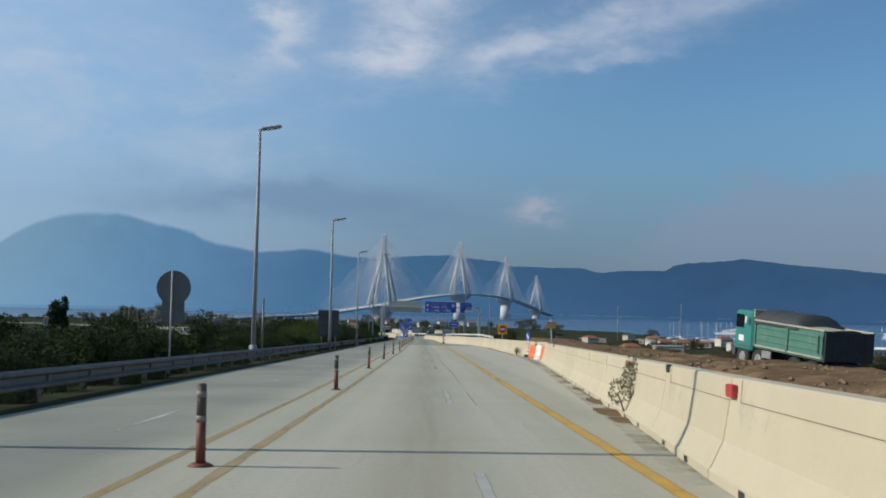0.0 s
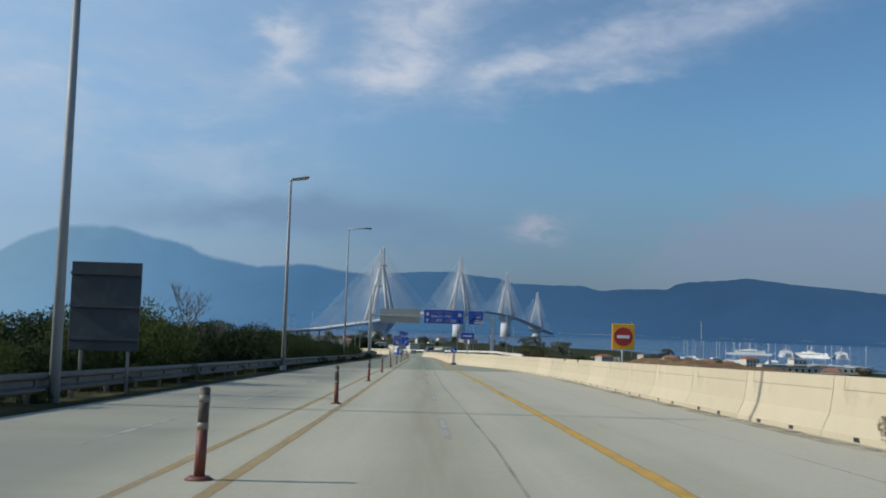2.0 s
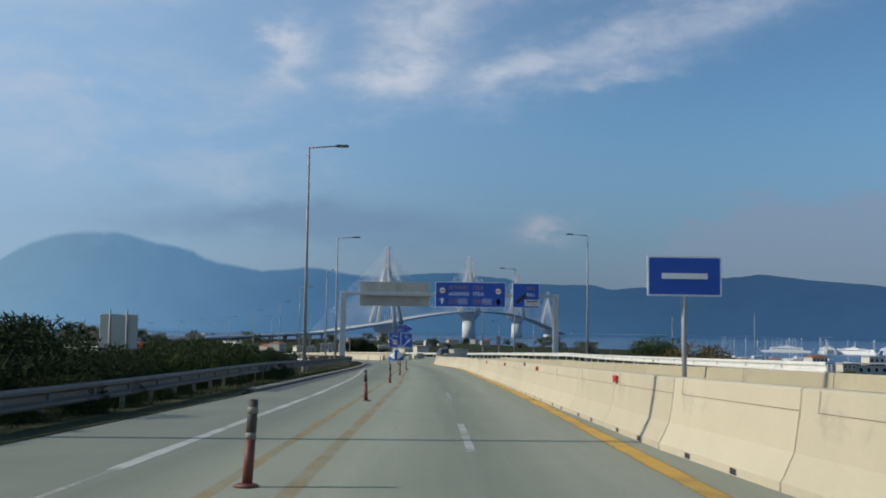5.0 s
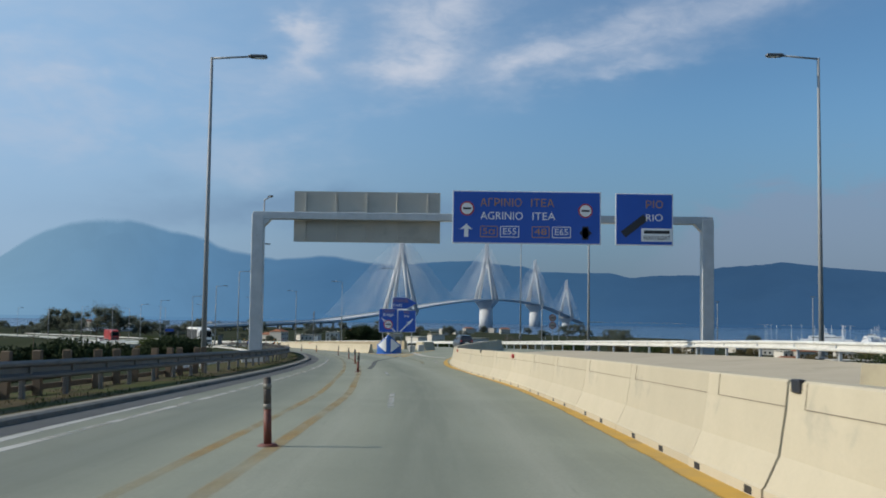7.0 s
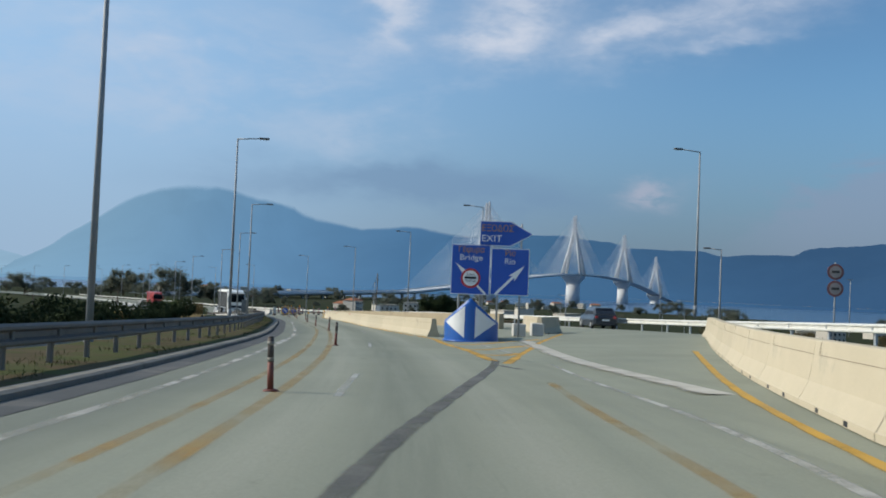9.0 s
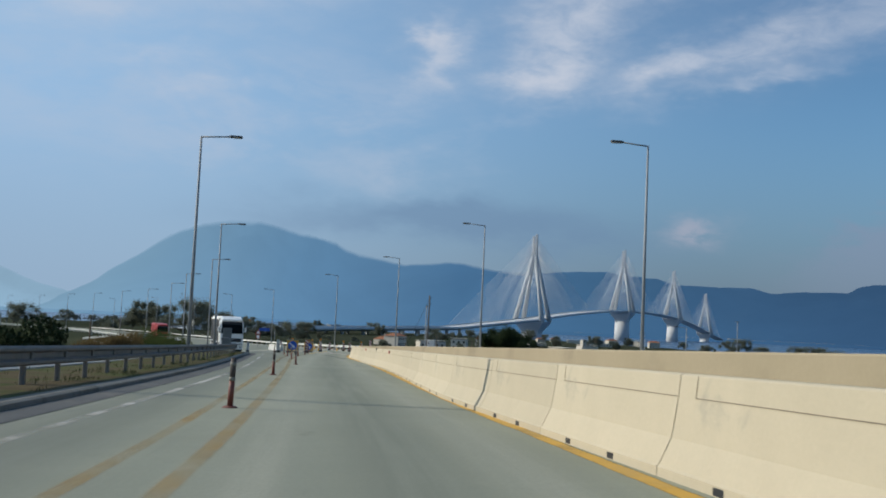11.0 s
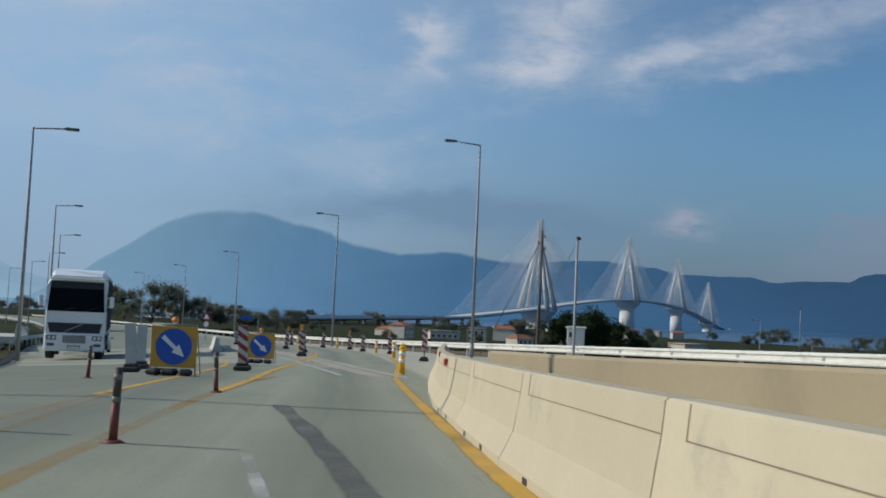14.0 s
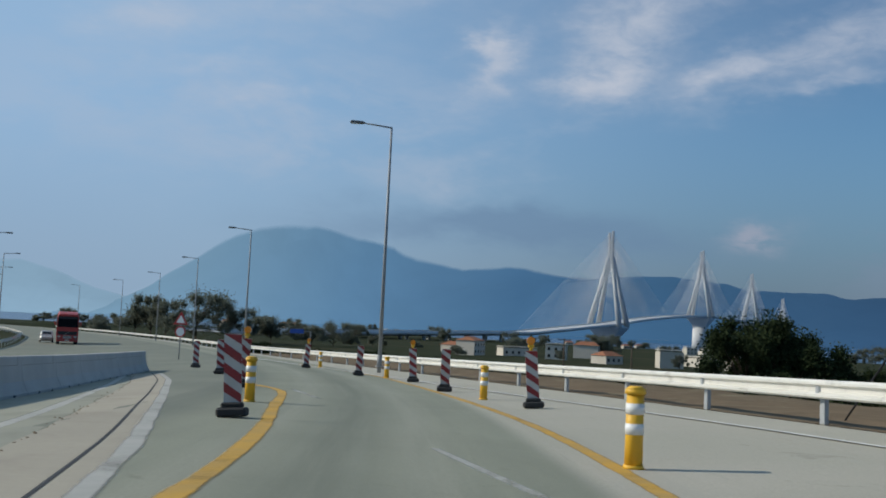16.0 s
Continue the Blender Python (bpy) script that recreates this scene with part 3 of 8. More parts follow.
RIGHT_EDGE = smooth_curve([(5.2, -60), (6.9, 40), (6.9, 90), (8, 115), (9.6, 150), (11.6, 216), (8.4, 253), (4.9, 290), (-8.6, 327), (-19.2, 363), (-29.6, 390), (-34.4, 402), (-37.9, 411), (-44.9, 426),
                           (-55.3, 447), (-67.5, 468), (-87, 502), (-113, 545), (-148, 592), (-203, 652), (-278, 712)], soften=5)


def x_on(curve, y):
    return float(np.interp(y, curve[0], curve[1]))


def surf_z(x, y):
    """The road's surface: its plane, banked up to the right and down to the left through the bend."""
    side = x - x_on(LANE, y)
    z = road_z(x, y)
    if side > 3.4:
        z += float(np.interp(y, [90, 140, 216, 300, 345, 470, 560], [0, 0.05, 0.06, 0.046, 0.045, 0.04, 0])) * (min(side, 14) - 3.4)
    elif side < -3.4:
        z += float(np.interp(y, [300, 345, 380, 470, 560], [0, 0.015, 0.07, 0.06, 0])) * (max(side, -16) + 3.4)
    return z


def lane_point(y, side, up=0.0):
    """A point beside the driven line: side metres to its right."""
    x = x_on(LANE, y)
    m = (x_on(LANE, y + 3) - x_on(LANE, y - 3)) / 6
    k = 1 / math.sqrt(1 + m * m)
    px, py = x + side * k, y - side * m * k
    return Vector((px, py, surf_z(px, py) + up))


def plan_line(points, step=2.0, up=0.0, soften=0):
    """World points along a plan polyline at even steps."""
    pts = [Vector((p[0], p[1], 0)) for p in points]
    out = [pts[0]]
    for a, b in zip(pts, pts[1:]):
        count = max(1, round((b - a).length / step))
        out += [a.lerp(b, (k + 1) / count) for k in range(count)]
    for _ in range(soften):
        out = [out[0]] + [(a + b * 2 + c) / 4 for a, b, c in zip(out, out[1:], out[2:])] + [out[-1]]
    return [Vector((p.x, p.y, surf_z(p.x, p.y) + up)) for p in out]

# ---------------------------------------------------------------- ground, sea, mountains
def smoothstep(a, b, v):
    t = min(1.0, max(0.0, (v - a) / (b - a)))
    return t * t * (3 - 2 * t)


def shore_right(y):
    return float(np.interp(y, [-900, 300, 650, 1000, 1300, 1480], [430, 260, 200, 130, 20, -90]))


def shore_left(y):
    return float(np.interp(y, [-900, 500, 800, 1050, 1300, 1480], [-4600, -4600, -1500, -650, -330, -200]))


def ground_z(x, y):
    """The lie of the land: an embankment under the road, falling to the coast."""
    right = x - x_on(RIGHT_EDGE, y)
    left = x_on(LEFT_EDGE, y) - x
    base = surf_z(x_on(LEFT_EDGE, y), y) if left > 0 else surf_z(x_on(RIGHT_EDGE, y), y) if right > 0 else surf_z(x, y)
    if left > 0:
        z = base - 0.15 - 2.6 * smoothstep(3.5, 26, left) * smoothstep(150, 215, y) - 0.9 * smoothstep(6, 20, left) * (1 - smoothstep(150, 215, y))
        z += (-14.6 - z) * smoothstep(60, 600, left)
    elif right > 0:
        z = base - 0.12 - 1.1 * smoothstep(1.0, 7, right)
        z += (-15.6 - z) * smoothstep(13, 90, right)
    else:
        z = base - 0.15
    z += 0.35 * noise.noise(Vector((x * 0.05, y * 0.05, 0))) * smoothstep(6, 30, max(left, right))
    inside = min(shore_right(y) - x, x - shore_left(y), 1480 - y)
    return z + (-22.0 - z) * smoothstep(4, -14, inside)


def spaced(a, b, near, fine, growth):
    """Grid lines: fine steps round near, growing outwards."""
    up, step = [near], fine
    while up[-1] < b:
        up.append(up[-1] + step)
        step *= growth
    down, step = [near], fine
    while down[-1] > a:
        down.append(down[-1] - step)
        step *= growth
    return sorted(set(down + up))


gx = spaced(-4600, 700, -8, 1.6, 1.045)
gy = [-900, -600, -400, -250, -150] + list(np.arange(-100, 520, 4.0)) + spaced(520, 1520, 520, 6.0, 1.05)[1:]
verts = [(x + x_on(LANE, y) * (1 if abs(x) < 400 else 0), y, 0) for y in gy for x in gx]
verts = [(x, y, ground_z(x, y)) for x, y, _ in verts]
nx = len(gx)
faces = [(r * nx + c, r * nx + c + 1, (r + 1) * nx + c + 1, (r + 1) * nx + c) for r in range(len(gy) - 1) for c in range(nx - 1)]
me = bpy.data.meshes.new("ground")
me.from_pydata(verts, [], faces)
me.polygons.foreach_set("use_smooth", [True] * len(me.polygons))
M["land"] = material("land", (0.042, 0.047, 0.025), (0.026, 0.033, 0.017), 0.05, 0.95, bump=0.1, grain=0.8, stain=(0.075, 0.062, 0.038), stain_scale=0.02, spec=0.02)
me.materials.append(M["land"])
tagged(new("ground", me), "rough coastal land with dry grass and scrub beside the motorway", "ground", kind="structure")

bm = bmesh.new()
ring = [(4950 * math.sin(2 * math.pi * k / 72), 4950 * math.cos(2 * math.pi * k / 72), SEA) for k in range(72)]
polygon(bm, list(reversed(ring)))
M["water"] = material("water", (0.030, 0.085, 0.17), (0.022, 0.065, 0.14), 0.006, 0.28, bump=0.25, grain=0.25, spec=0.35, stretch=(0.6, 1.6, 1))
tagged(link_mesh("water", bm, M["water"]), "calm deep blue strait under a hazy sky", "sea", kind="structure")


def backdrop_material(name, near, amount, shift=0.0, fade=(0.93, 1.01), foot=1.0):
    """Wooded slopes whose kilometres of sea haze are painted as emission, paler towards the sun's side."""
    m = bpy.data.materials.new(name)
    m.use_nodes = True
    n = Nodes(m.node_tree)
    where = n.add("ShaderNodeTexCoord").outputs["Object"]
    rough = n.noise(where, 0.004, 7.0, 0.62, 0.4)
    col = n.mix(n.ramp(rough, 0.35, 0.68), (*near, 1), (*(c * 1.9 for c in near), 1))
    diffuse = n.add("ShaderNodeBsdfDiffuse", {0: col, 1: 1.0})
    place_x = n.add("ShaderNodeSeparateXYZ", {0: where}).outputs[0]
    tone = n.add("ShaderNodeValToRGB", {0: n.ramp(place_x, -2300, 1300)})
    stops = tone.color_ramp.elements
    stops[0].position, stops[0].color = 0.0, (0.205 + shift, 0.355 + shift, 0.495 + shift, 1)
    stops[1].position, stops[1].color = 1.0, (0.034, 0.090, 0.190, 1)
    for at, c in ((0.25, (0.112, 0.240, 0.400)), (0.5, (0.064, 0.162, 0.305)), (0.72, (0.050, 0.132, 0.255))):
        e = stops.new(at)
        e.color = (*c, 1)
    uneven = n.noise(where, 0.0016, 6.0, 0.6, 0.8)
    # painted haze brightens towards the water, and transparency thins the ridge like cloud
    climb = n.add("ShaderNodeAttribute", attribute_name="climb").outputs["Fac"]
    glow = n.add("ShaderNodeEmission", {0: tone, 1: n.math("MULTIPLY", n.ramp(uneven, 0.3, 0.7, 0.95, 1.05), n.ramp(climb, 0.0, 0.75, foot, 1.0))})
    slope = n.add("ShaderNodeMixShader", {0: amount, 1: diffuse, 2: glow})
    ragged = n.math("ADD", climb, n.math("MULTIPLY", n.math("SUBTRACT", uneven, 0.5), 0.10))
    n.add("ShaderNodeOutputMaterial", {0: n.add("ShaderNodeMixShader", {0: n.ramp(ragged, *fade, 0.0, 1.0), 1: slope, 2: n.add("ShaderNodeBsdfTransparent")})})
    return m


def mountain(name, label, skyline, near_r, ridge_r, mat, rough=1.0):
    """A range round the strait: heading (degrees right of +y) and height (degrees) of its skyline."""
    azs = np.arange(skyline[0][0], skyline[-1][0] + 0.01, 0.25)
    els = np.interp(azs, [p[0] for p in skyline], [p[1] for p in skyline])
    rows = 14
    pts, fcs = [], []
    for i in range(rows + 3):
        f = i / rows
        for a, e in zip(azs, els):
            r = near_r + (ridge_r - near_r) * min(f, 1.25)
            top = ridge_r * math.tan(radians(e)) - 3.0
            up = f ** 0.85 if f <= 1 else 1 - (f - 1) * 3.2
            folds = noise.fractal(Vector((a * 0.35, f * 2.2, rough * 7)), 0.9, 2.1, 5)
            z = SEA - 2 + (top - SEA + 2) * up
            if 0 < f < 1:
                z += folds * 0.16 * (top - SEA) * math.sin(math.pi * f)
            if f == 1:
                z += noise.noise(Vector((a * 2.4, 3, rough))) * 3.0
            x0, y0 = -5 + r * math.sin(radians(a)), 190 + r * math.cos(radians(a))
            pts.append((x0, y0, z))
    n = len(azs)
    for i in range(rows + 2):
        fcs += [(i * n + k, i * n + k + 1, (i + 1) * n + k + 1, (i + 1) * n + k) for k in range(n - 1)]
    me = bpy.data.meshes.new(name)
    me.from_pydata(pts, [], fcs)
    me.polygons.foreach_set("use_smooth", [True] * len(me.polygons))
    me.attributes.new("climb", "FLOAT", "POINT").data.foreach_set("value", [i / rows for i in range(rows + 3) for _ in azs])
    me.materials.append(mat)
    return tagged(new(name, me), label, "mountains", kind="structure")


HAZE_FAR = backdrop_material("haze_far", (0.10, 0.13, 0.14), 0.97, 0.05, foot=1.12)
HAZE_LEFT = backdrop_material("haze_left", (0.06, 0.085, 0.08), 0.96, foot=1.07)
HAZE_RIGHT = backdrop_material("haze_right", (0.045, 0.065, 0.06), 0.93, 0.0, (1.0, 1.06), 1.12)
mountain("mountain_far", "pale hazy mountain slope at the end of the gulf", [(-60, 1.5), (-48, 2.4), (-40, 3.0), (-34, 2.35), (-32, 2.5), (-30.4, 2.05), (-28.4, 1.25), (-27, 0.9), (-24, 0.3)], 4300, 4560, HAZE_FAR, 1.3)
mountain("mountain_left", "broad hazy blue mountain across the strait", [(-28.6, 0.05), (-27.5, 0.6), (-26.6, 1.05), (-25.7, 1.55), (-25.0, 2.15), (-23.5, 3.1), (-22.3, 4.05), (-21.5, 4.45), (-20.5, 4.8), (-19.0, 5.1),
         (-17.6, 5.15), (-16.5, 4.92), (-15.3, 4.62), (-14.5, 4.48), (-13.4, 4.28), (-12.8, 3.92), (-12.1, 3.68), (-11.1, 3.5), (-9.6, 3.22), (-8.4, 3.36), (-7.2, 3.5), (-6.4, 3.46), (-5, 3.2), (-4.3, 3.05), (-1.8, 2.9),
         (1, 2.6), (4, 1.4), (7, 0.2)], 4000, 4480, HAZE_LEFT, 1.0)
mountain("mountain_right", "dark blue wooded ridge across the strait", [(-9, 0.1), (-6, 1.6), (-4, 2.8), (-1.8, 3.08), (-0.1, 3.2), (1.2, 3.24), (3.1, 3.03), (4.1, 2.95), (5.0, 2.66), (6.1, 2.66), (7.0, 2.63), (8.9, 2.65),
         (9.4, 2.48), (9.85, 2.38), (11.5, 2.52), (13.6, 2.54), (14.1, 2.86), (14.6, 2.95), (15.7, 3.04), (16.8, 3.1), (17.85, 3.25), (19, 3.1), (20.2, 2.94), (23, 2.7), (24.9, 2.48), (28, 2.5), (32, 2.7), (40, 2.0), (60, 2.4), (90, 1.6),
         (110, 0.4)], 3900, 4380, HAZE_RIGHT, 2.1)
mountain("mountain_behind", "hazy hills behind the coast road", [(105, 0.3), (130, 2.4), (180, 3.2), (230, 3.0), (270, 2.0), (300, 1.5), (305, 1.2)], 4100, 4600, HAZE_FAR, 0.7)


# ---------------------------------------------------------------- road
def cross_rows(bm, ys, x0, x1, up, count=6):
    """A sheet across the way, creased where the banking begins on either side of the lane."""
    rows = []
    layer = bm.verts.layers.float.new("side")
    for y in ys:
        xl, xr, xm = x0(y), x1(y), x_on(LANE, y)
        a, b = min(max(xm - 3.4, xl + 0.01), xr - 0.02), max(min(xm + 3.4, xr - 0.01), xl + 0.02)
        xs = [xl + (a - xl) * k / count for k in range(count)] + [a + (b - a) * k / count for k in range(count)] + [b + (xr - b) * k / count for k in range(count + 1)]
        row = [bm.verts.new((x, y, surf_z(x, y) + up)) for x in xs]
        for v in row:
            v[layer] = v.co.x - xm
        rows.append(row)
    for a, b in zip(rows, rows[1:]):
        for k in range(3 * count):
            bm.faces.new((a[k], a[k + 1], b[k + 1], b[k]))


bm = bmesh.new()
cross_rows(bm, list(np.arange(-60, 99, 2.0)) + [99.4], lambda y: x_on(LEFT_EDGE, y), lambda y: x_on(RIGHT_EDGE, y), 0.0)
part_concrete = link_mesh("road_concrete", bm, M["concrete_road"])
tagged(part_concrete, "pale worn concrete motorway carriageway with dusty tracks", "road", kind="structure")
bm = bmesh.new()
cross_rows(bm, [99.4] + list(np.arange(101, 700, 2.0)), lambda y: x_on(LEFT_EDGE, y), lambda y: x_on(RIGHT_EDGE, y), 0.0)
road = tagged(link_mesh("road", bm, M["asphalt_road"]), "grey-green worn asphalt carriageway with polished wheel tracks", "road", kind="structure")
# dusty concrete of the ramp beyond the barriers
bm = bmesh.new()
cross_rows(bm, list(np.arange(112, 252, 3.0)), lambda y: min(x_on(RIGHT_EDGE, y) - 0.3, float(np.interp(y, [110, 126, 145, 186, 213, 226, 245, 256], [5.2, 3.0, 2.2, 2.0, 0.7, 0.0, 0.8, 2.0]))), lambda y: x_on(RIGHT_EDGE, y), 0.006)
tagged(link_mesh("ramp_surface", bm, M["ramp_beige"]), "dusty beige concrete of the closed ramp", "road", kind="structure")


def marking(name, label, line, width, mat, up=0.002):
    bm = bmesh.new()
    sweep(bm, [(-width * 0.64, up), (-width * 0.30, up), (width * 0.30, up), (width * 0.64, up)], line, closed=False)
    inner = bm.verts.layers.float.new("inner")
    for k, v in enumerate(bm.verts):
        v[inner] = 1.0 if k % 4 in (1, 2) else 0.0
    bmesh.ops.recalc_face_normals(bm, faces=bm.faces[:])
    for f in bm.faces:
        if f.normal.z < 0:
            f.normal_flip()
    return part(name, bm, mat, road, label)


def lane_line(y0, y1, side, step=2.0):
    count = max(1, round((y1 - y0) / step))
    if not callable(side):
        value = side
        side = lambda y: value
    return [lane_point(y0 + (y1 - y0) * k / count, side(y0 + (y1 - y0) * k / count)) for k in range(count + 1)]


def centre_x(y):
    """The plan line of the closed centre's right-hand yellow line."""
    if y < 200:
        return float(np.interp(y, [-60, 7, 20, 43, 66, 80, 100, 130, 160, 172, 186, 200], [-1.64, -1.63, -1.57, -1.58, -1.59, -1.66, -1.76, -1.80, -1.92, -2.2, -2.35, -2.72]))
    if y < 300:
        return x_on(LANE, y) - 1.42
    return float(np.interp(y, [300, 315.5, 320, 328.5, 338.4, 344.4, 350.9, 359.7, 364.1], [x_on(LANE, 300) - 1.42, -23.59, -24.84, -27.2, -29.62, -31.05, -32.54, -34.47, -35.27]))


def centre_line(y0, y1, out, step=2.0):
    count = max(1, round((y1 - y0) / step))
    pts = [(centre_x(y0 + (y1 - y0) * k / count) + out, y0 + (y1 - y0) * k / count) for k in range(count + 1)]
    return plan_line(pts, step, 0, 4)


for y0, y1, mat in ((-20, 99.4, M["marking_worn"]), (99.4, 330, M["marking_faint"])):
    marking("yellow_line", "worn yellow line of the closed centre", centre_line(y0, y1, 0.0), 0.13 if y0 < 0 else 0.20, mat)
    marking("yellow_line", "faded yellow line of the closed centre", centre_line(y0, y1, -0.57), 0.115 if y0 < 0 else 0.17, mat)
marking("yellow_line", "worn yellow line of the closed centre", centre_line(330, 366, 0.0), 0.26, M["marking_faint"])
marking("yellow_line", "faded yellow line of the oncoming lane", plan_line([(-28.1, 329.6), (-30.67, 340.1), (-32.7, 346.5), (-34.2, 351.6), (-36.2, 361), (-38.3, 371.6), (-39.5, 375.1), (-41.8, 380.8), (-44.2, 386.5)], 2, 0, 3), 0.20, M["marking_faint"])
marking("yellow_line", "yellow line along the closed lane", plan_line([(-35.4, 357), (-36.2, 361), (-38.3, 371.6), (-39.5, 375.1), (-41.8, 380.8), (-43.4, 384.6)], 2, 0, 3), 0.19, M["marking_yellow"], 0.0045)
marking("yellow_line", "faint crossing yellow line", plan_line([(-30.3, 341.3), (-32.0, 346), (-34.0, 352.5), (-35.6, 358.5)], 1.5, 0, 1), 0.16, M["marking_faint"], 0.0025)
marking("yellow_line", "bold yellow edge line of the diversion", plan_line([(1.85, -20), (1.78, 7.4), (1.74, 20), (1.73, 31), (1.74, 42), (1.69, 54), (1.67, 66), (1.63, 78), (1.56, 90), (1.47, 99), (1.30, 110), (1.28, 122)], 2, 0, 3), 0.17, M["marking_yellow"])
marking("yellow_line", "yellow edge line at the foot of the barriers", plan_line([(1.28, 122), (1.5, 145), (1.47, 157), (1.40, 165), (1.32, 176), (1.25, 186), (1.08, 196.5), (0.90, 200.5), (0.66, 204.5), (0.36, 208), (-0.02, 213), (-0.45, 218), (-0.68, 221), (-0.86, 225), (-0.98, 231), (-0.88, 238), (-0.60, 242.5), (-0.25, 246), (0.9, 256)], 2, 0, 3), 0.27, M["marking_yellow"])
marking("yellow_line", "bold yellow line round the gore", plan_line([(-4.48, 250.6), (-4.70, 251.7), (-5.08, 254.3), (-5.5, 257), (-6.22, 260.4), (-7.05, 264.7), (-7.4, 268), (-8.8, 273)], 1.5, 0, 1), 0.30, M["marking_bold"], 0.003)
marking("yellow_line", "bold yellow line of the exit", plan_line([(-4.15, 249.5), (-4.08, 251.4), (-3.92, 254.4), (-3.64, 258.4), (-3.36, 264), (-2.25, 276)], 1.5, 0, 1), 0.27, M["marking_bold"], 0.003)
marking("yellow_line", "yellow crossbar in the gore", plan_line([(-4.95, 253.9), (-4.62, 253.6), (-4.26, 254.2), (-3.9, 255.3)], 0.5, 0, 2), 0.50, M["marking_bold"], 0.004)
marking("yellow_line", "yellow crossbar in the gore", plan_line([(-5.6, 257.7), (-5.06, 257.7), (-4.42, 259.5), (-3.6, 261.2)], 0.5, 0, 2), 0.44, M["marking_bold"], 0.004)
marking("yellow_line", "yellow crossbar in the gore", plan_line([(-6.45, 262.2), (-5.5, 262.5), (-4.58, 265.0), (-3.3, 267.6)], 0.5, 0, 2), 0.38, M["marking_bold"], 0.004)
marking("white_line", "worn white hatching in the gore", plan_line([(-5.9, 266.6), (-5.05, 260.7), (-4.5, 257.6), (-4.1, 255.4)], 1, 0, 1), 0.26, M["marking_white"], 0.002)
marking("white_line", "worn white hatching in the gore", plan_line([(-4.6, 265.5), (-3.9, 262.5), (-3.7, 260.3)], 1, 0, 1), 0.50, M["marking_white"], 0.002)
marking("white_line", "broad worn white line of the exit nose", plan_line([(-3.75, 266.5), (-3.35, 262), (-3.0, 257.5), (-2.6, 253), (-2.0, 248.5), (-1.3, 244.5), (-0.8, 241.5)], 1.5, 0, 2), 1.05, M["marking_dusty"], 0.002)
marking("white_line", "thin worn white line beside the exit nose", plan_line([(-3.2, 250), (-2.49, 243.3), (-1.87, 239.4), (-1.55, 236), (-1.46, 233), (-1.4, 229)], 1.5, 0, 2), 0.18, M["marking_ghost"], 0.002)
marking("yellow_line", "faded remains of a yellow line", plan_line([(-3.3, 243.5), (-3.1, 240.8), (-2.87, 238.4), (-2.5, 235.2), (-2.3, 233.5), (-2.15, 231), (-2.0, 227)], 1.5, 0, 2), 0.20, M["marking_faint"], 0.002)
marking("yellow_line", "yellow edge line at the foot of the barriers", plan_line([(-8.95, 273), (-14.55, 294), (-19.07, 312.6), (-20.95, 320), (-23.07, 328.6), (-24.9, 334.7), (-27.0, 342.4), (-28.73, 349.4), (-29.5, 352.8), (-31.1, 360.2), (-33.02, 369.2), (-33.5, 372.3), (-34.45, 379), (-35.15, 382.6), (-36.3, 388.8), (-37.05, 392.3), (-38.25, 397.9), (-39.6, 402.8), (-42.9, 412.5), (-47.8, 425.5), (-57, 443)], 2, 0, 4), 0.22, M["marking_yellow"])
marking("yellow_line", "bold yellow line past the arrow boards", plan_line([(-34.25, 359), (-35.2, 364), (-36.3, 369), (-37.3, 374.5), (-38.3, 379.6), (-38.75, 382), (-39.38, 385.3), (-39.95, 388.5), (-40.4, 390.6), (-41.1, 393.5), (-42.1, 397), (-43.35, 400.7), (-45.3, 407), (-46.6, 409.3), (-48.2, 410.8)], 1.5, 0, 2), 0.24, M["marking_yellow"], 0.007)
# white dashes of the old lanes
DASH_SIDE = [(7, 0.40), (34, 0.25), (44, 0.17), (60, 0.16), (68, 0.16), (79, 0.12), (89, 0.16), (148, 0.10), (164, -0.08), (181, -0.12), (196, -0.42), (240, -0.7), (258, -0.2), (275, 0.3)]
for y0 in (4.6, 16.5, 32.3, 41.0, 57.8, 66.6, 76.8, 87.0, 98, 110, 122, 134, 146.2, 161.9, 178, 193.8, 209, 225, 239, 255.8, 274):
    marking("white_dash", "", lane_line(y0, y0 + (3.6 if y0 < 95 else 4.5), lambda y: float(np.interp(y, [p[0] for p in DASH_SIDE], [p[1] for p in DASH_SIDE])), 1.3), 0.11 if y0 < 95 else 0.14, M["marking_dull"] if y0 < 20 else M["marking_white"])
for y0 in list(np.arange(2, 132, 9.0)):
    marking("white_dash", "", plan_line([(-3.35 - 0.001 * y0, y0), (-3.36 - 0.001 * y0, y0 + 4.2)], 1.3), 0.10, M["marking_ghost"])
for line in ([(-38.0, 391.9), (-39.55, 395.4)], [(-43.7, 404.5), (-45.64, 408.4)], [(-22.43, 322.7), (-21.11, 317.9)], [(-26.62, 337.1), (-25.24, 333.0)], [(-31.1, 350.8), (-29.6, 346.7)], [(-12.16, 263.2), (-12.52, 265.4)], [(-12.9, 267.3), (-13.25, 269.6)], [(-11.6, 260), (-10.9, 256)]):
    marking("white_dash", "", plan_line(line, 1.0), 0.14, M["marking_white"])
marking("white_line", "white edge line by the kerb", [Vector((x_on(LEFT_EDGE, y) + 0.95, y, surf_z(x_on(LEFT_EDGE, y) + 0.95, y))) for y in np.arange(183, 350, 3.0)], 0.18, M["marking_ghost"])
marking("white_line", "white lane line", plan_line([(-3.5, 132), (-3.66, 150), (-3.85, 158), (-4.12, 167), (-4.5, 176), (-4.95, 184), (-5.3, 190), (-5.5, 196)], 2, 0, 1), 0.19, M["marking_dull"])
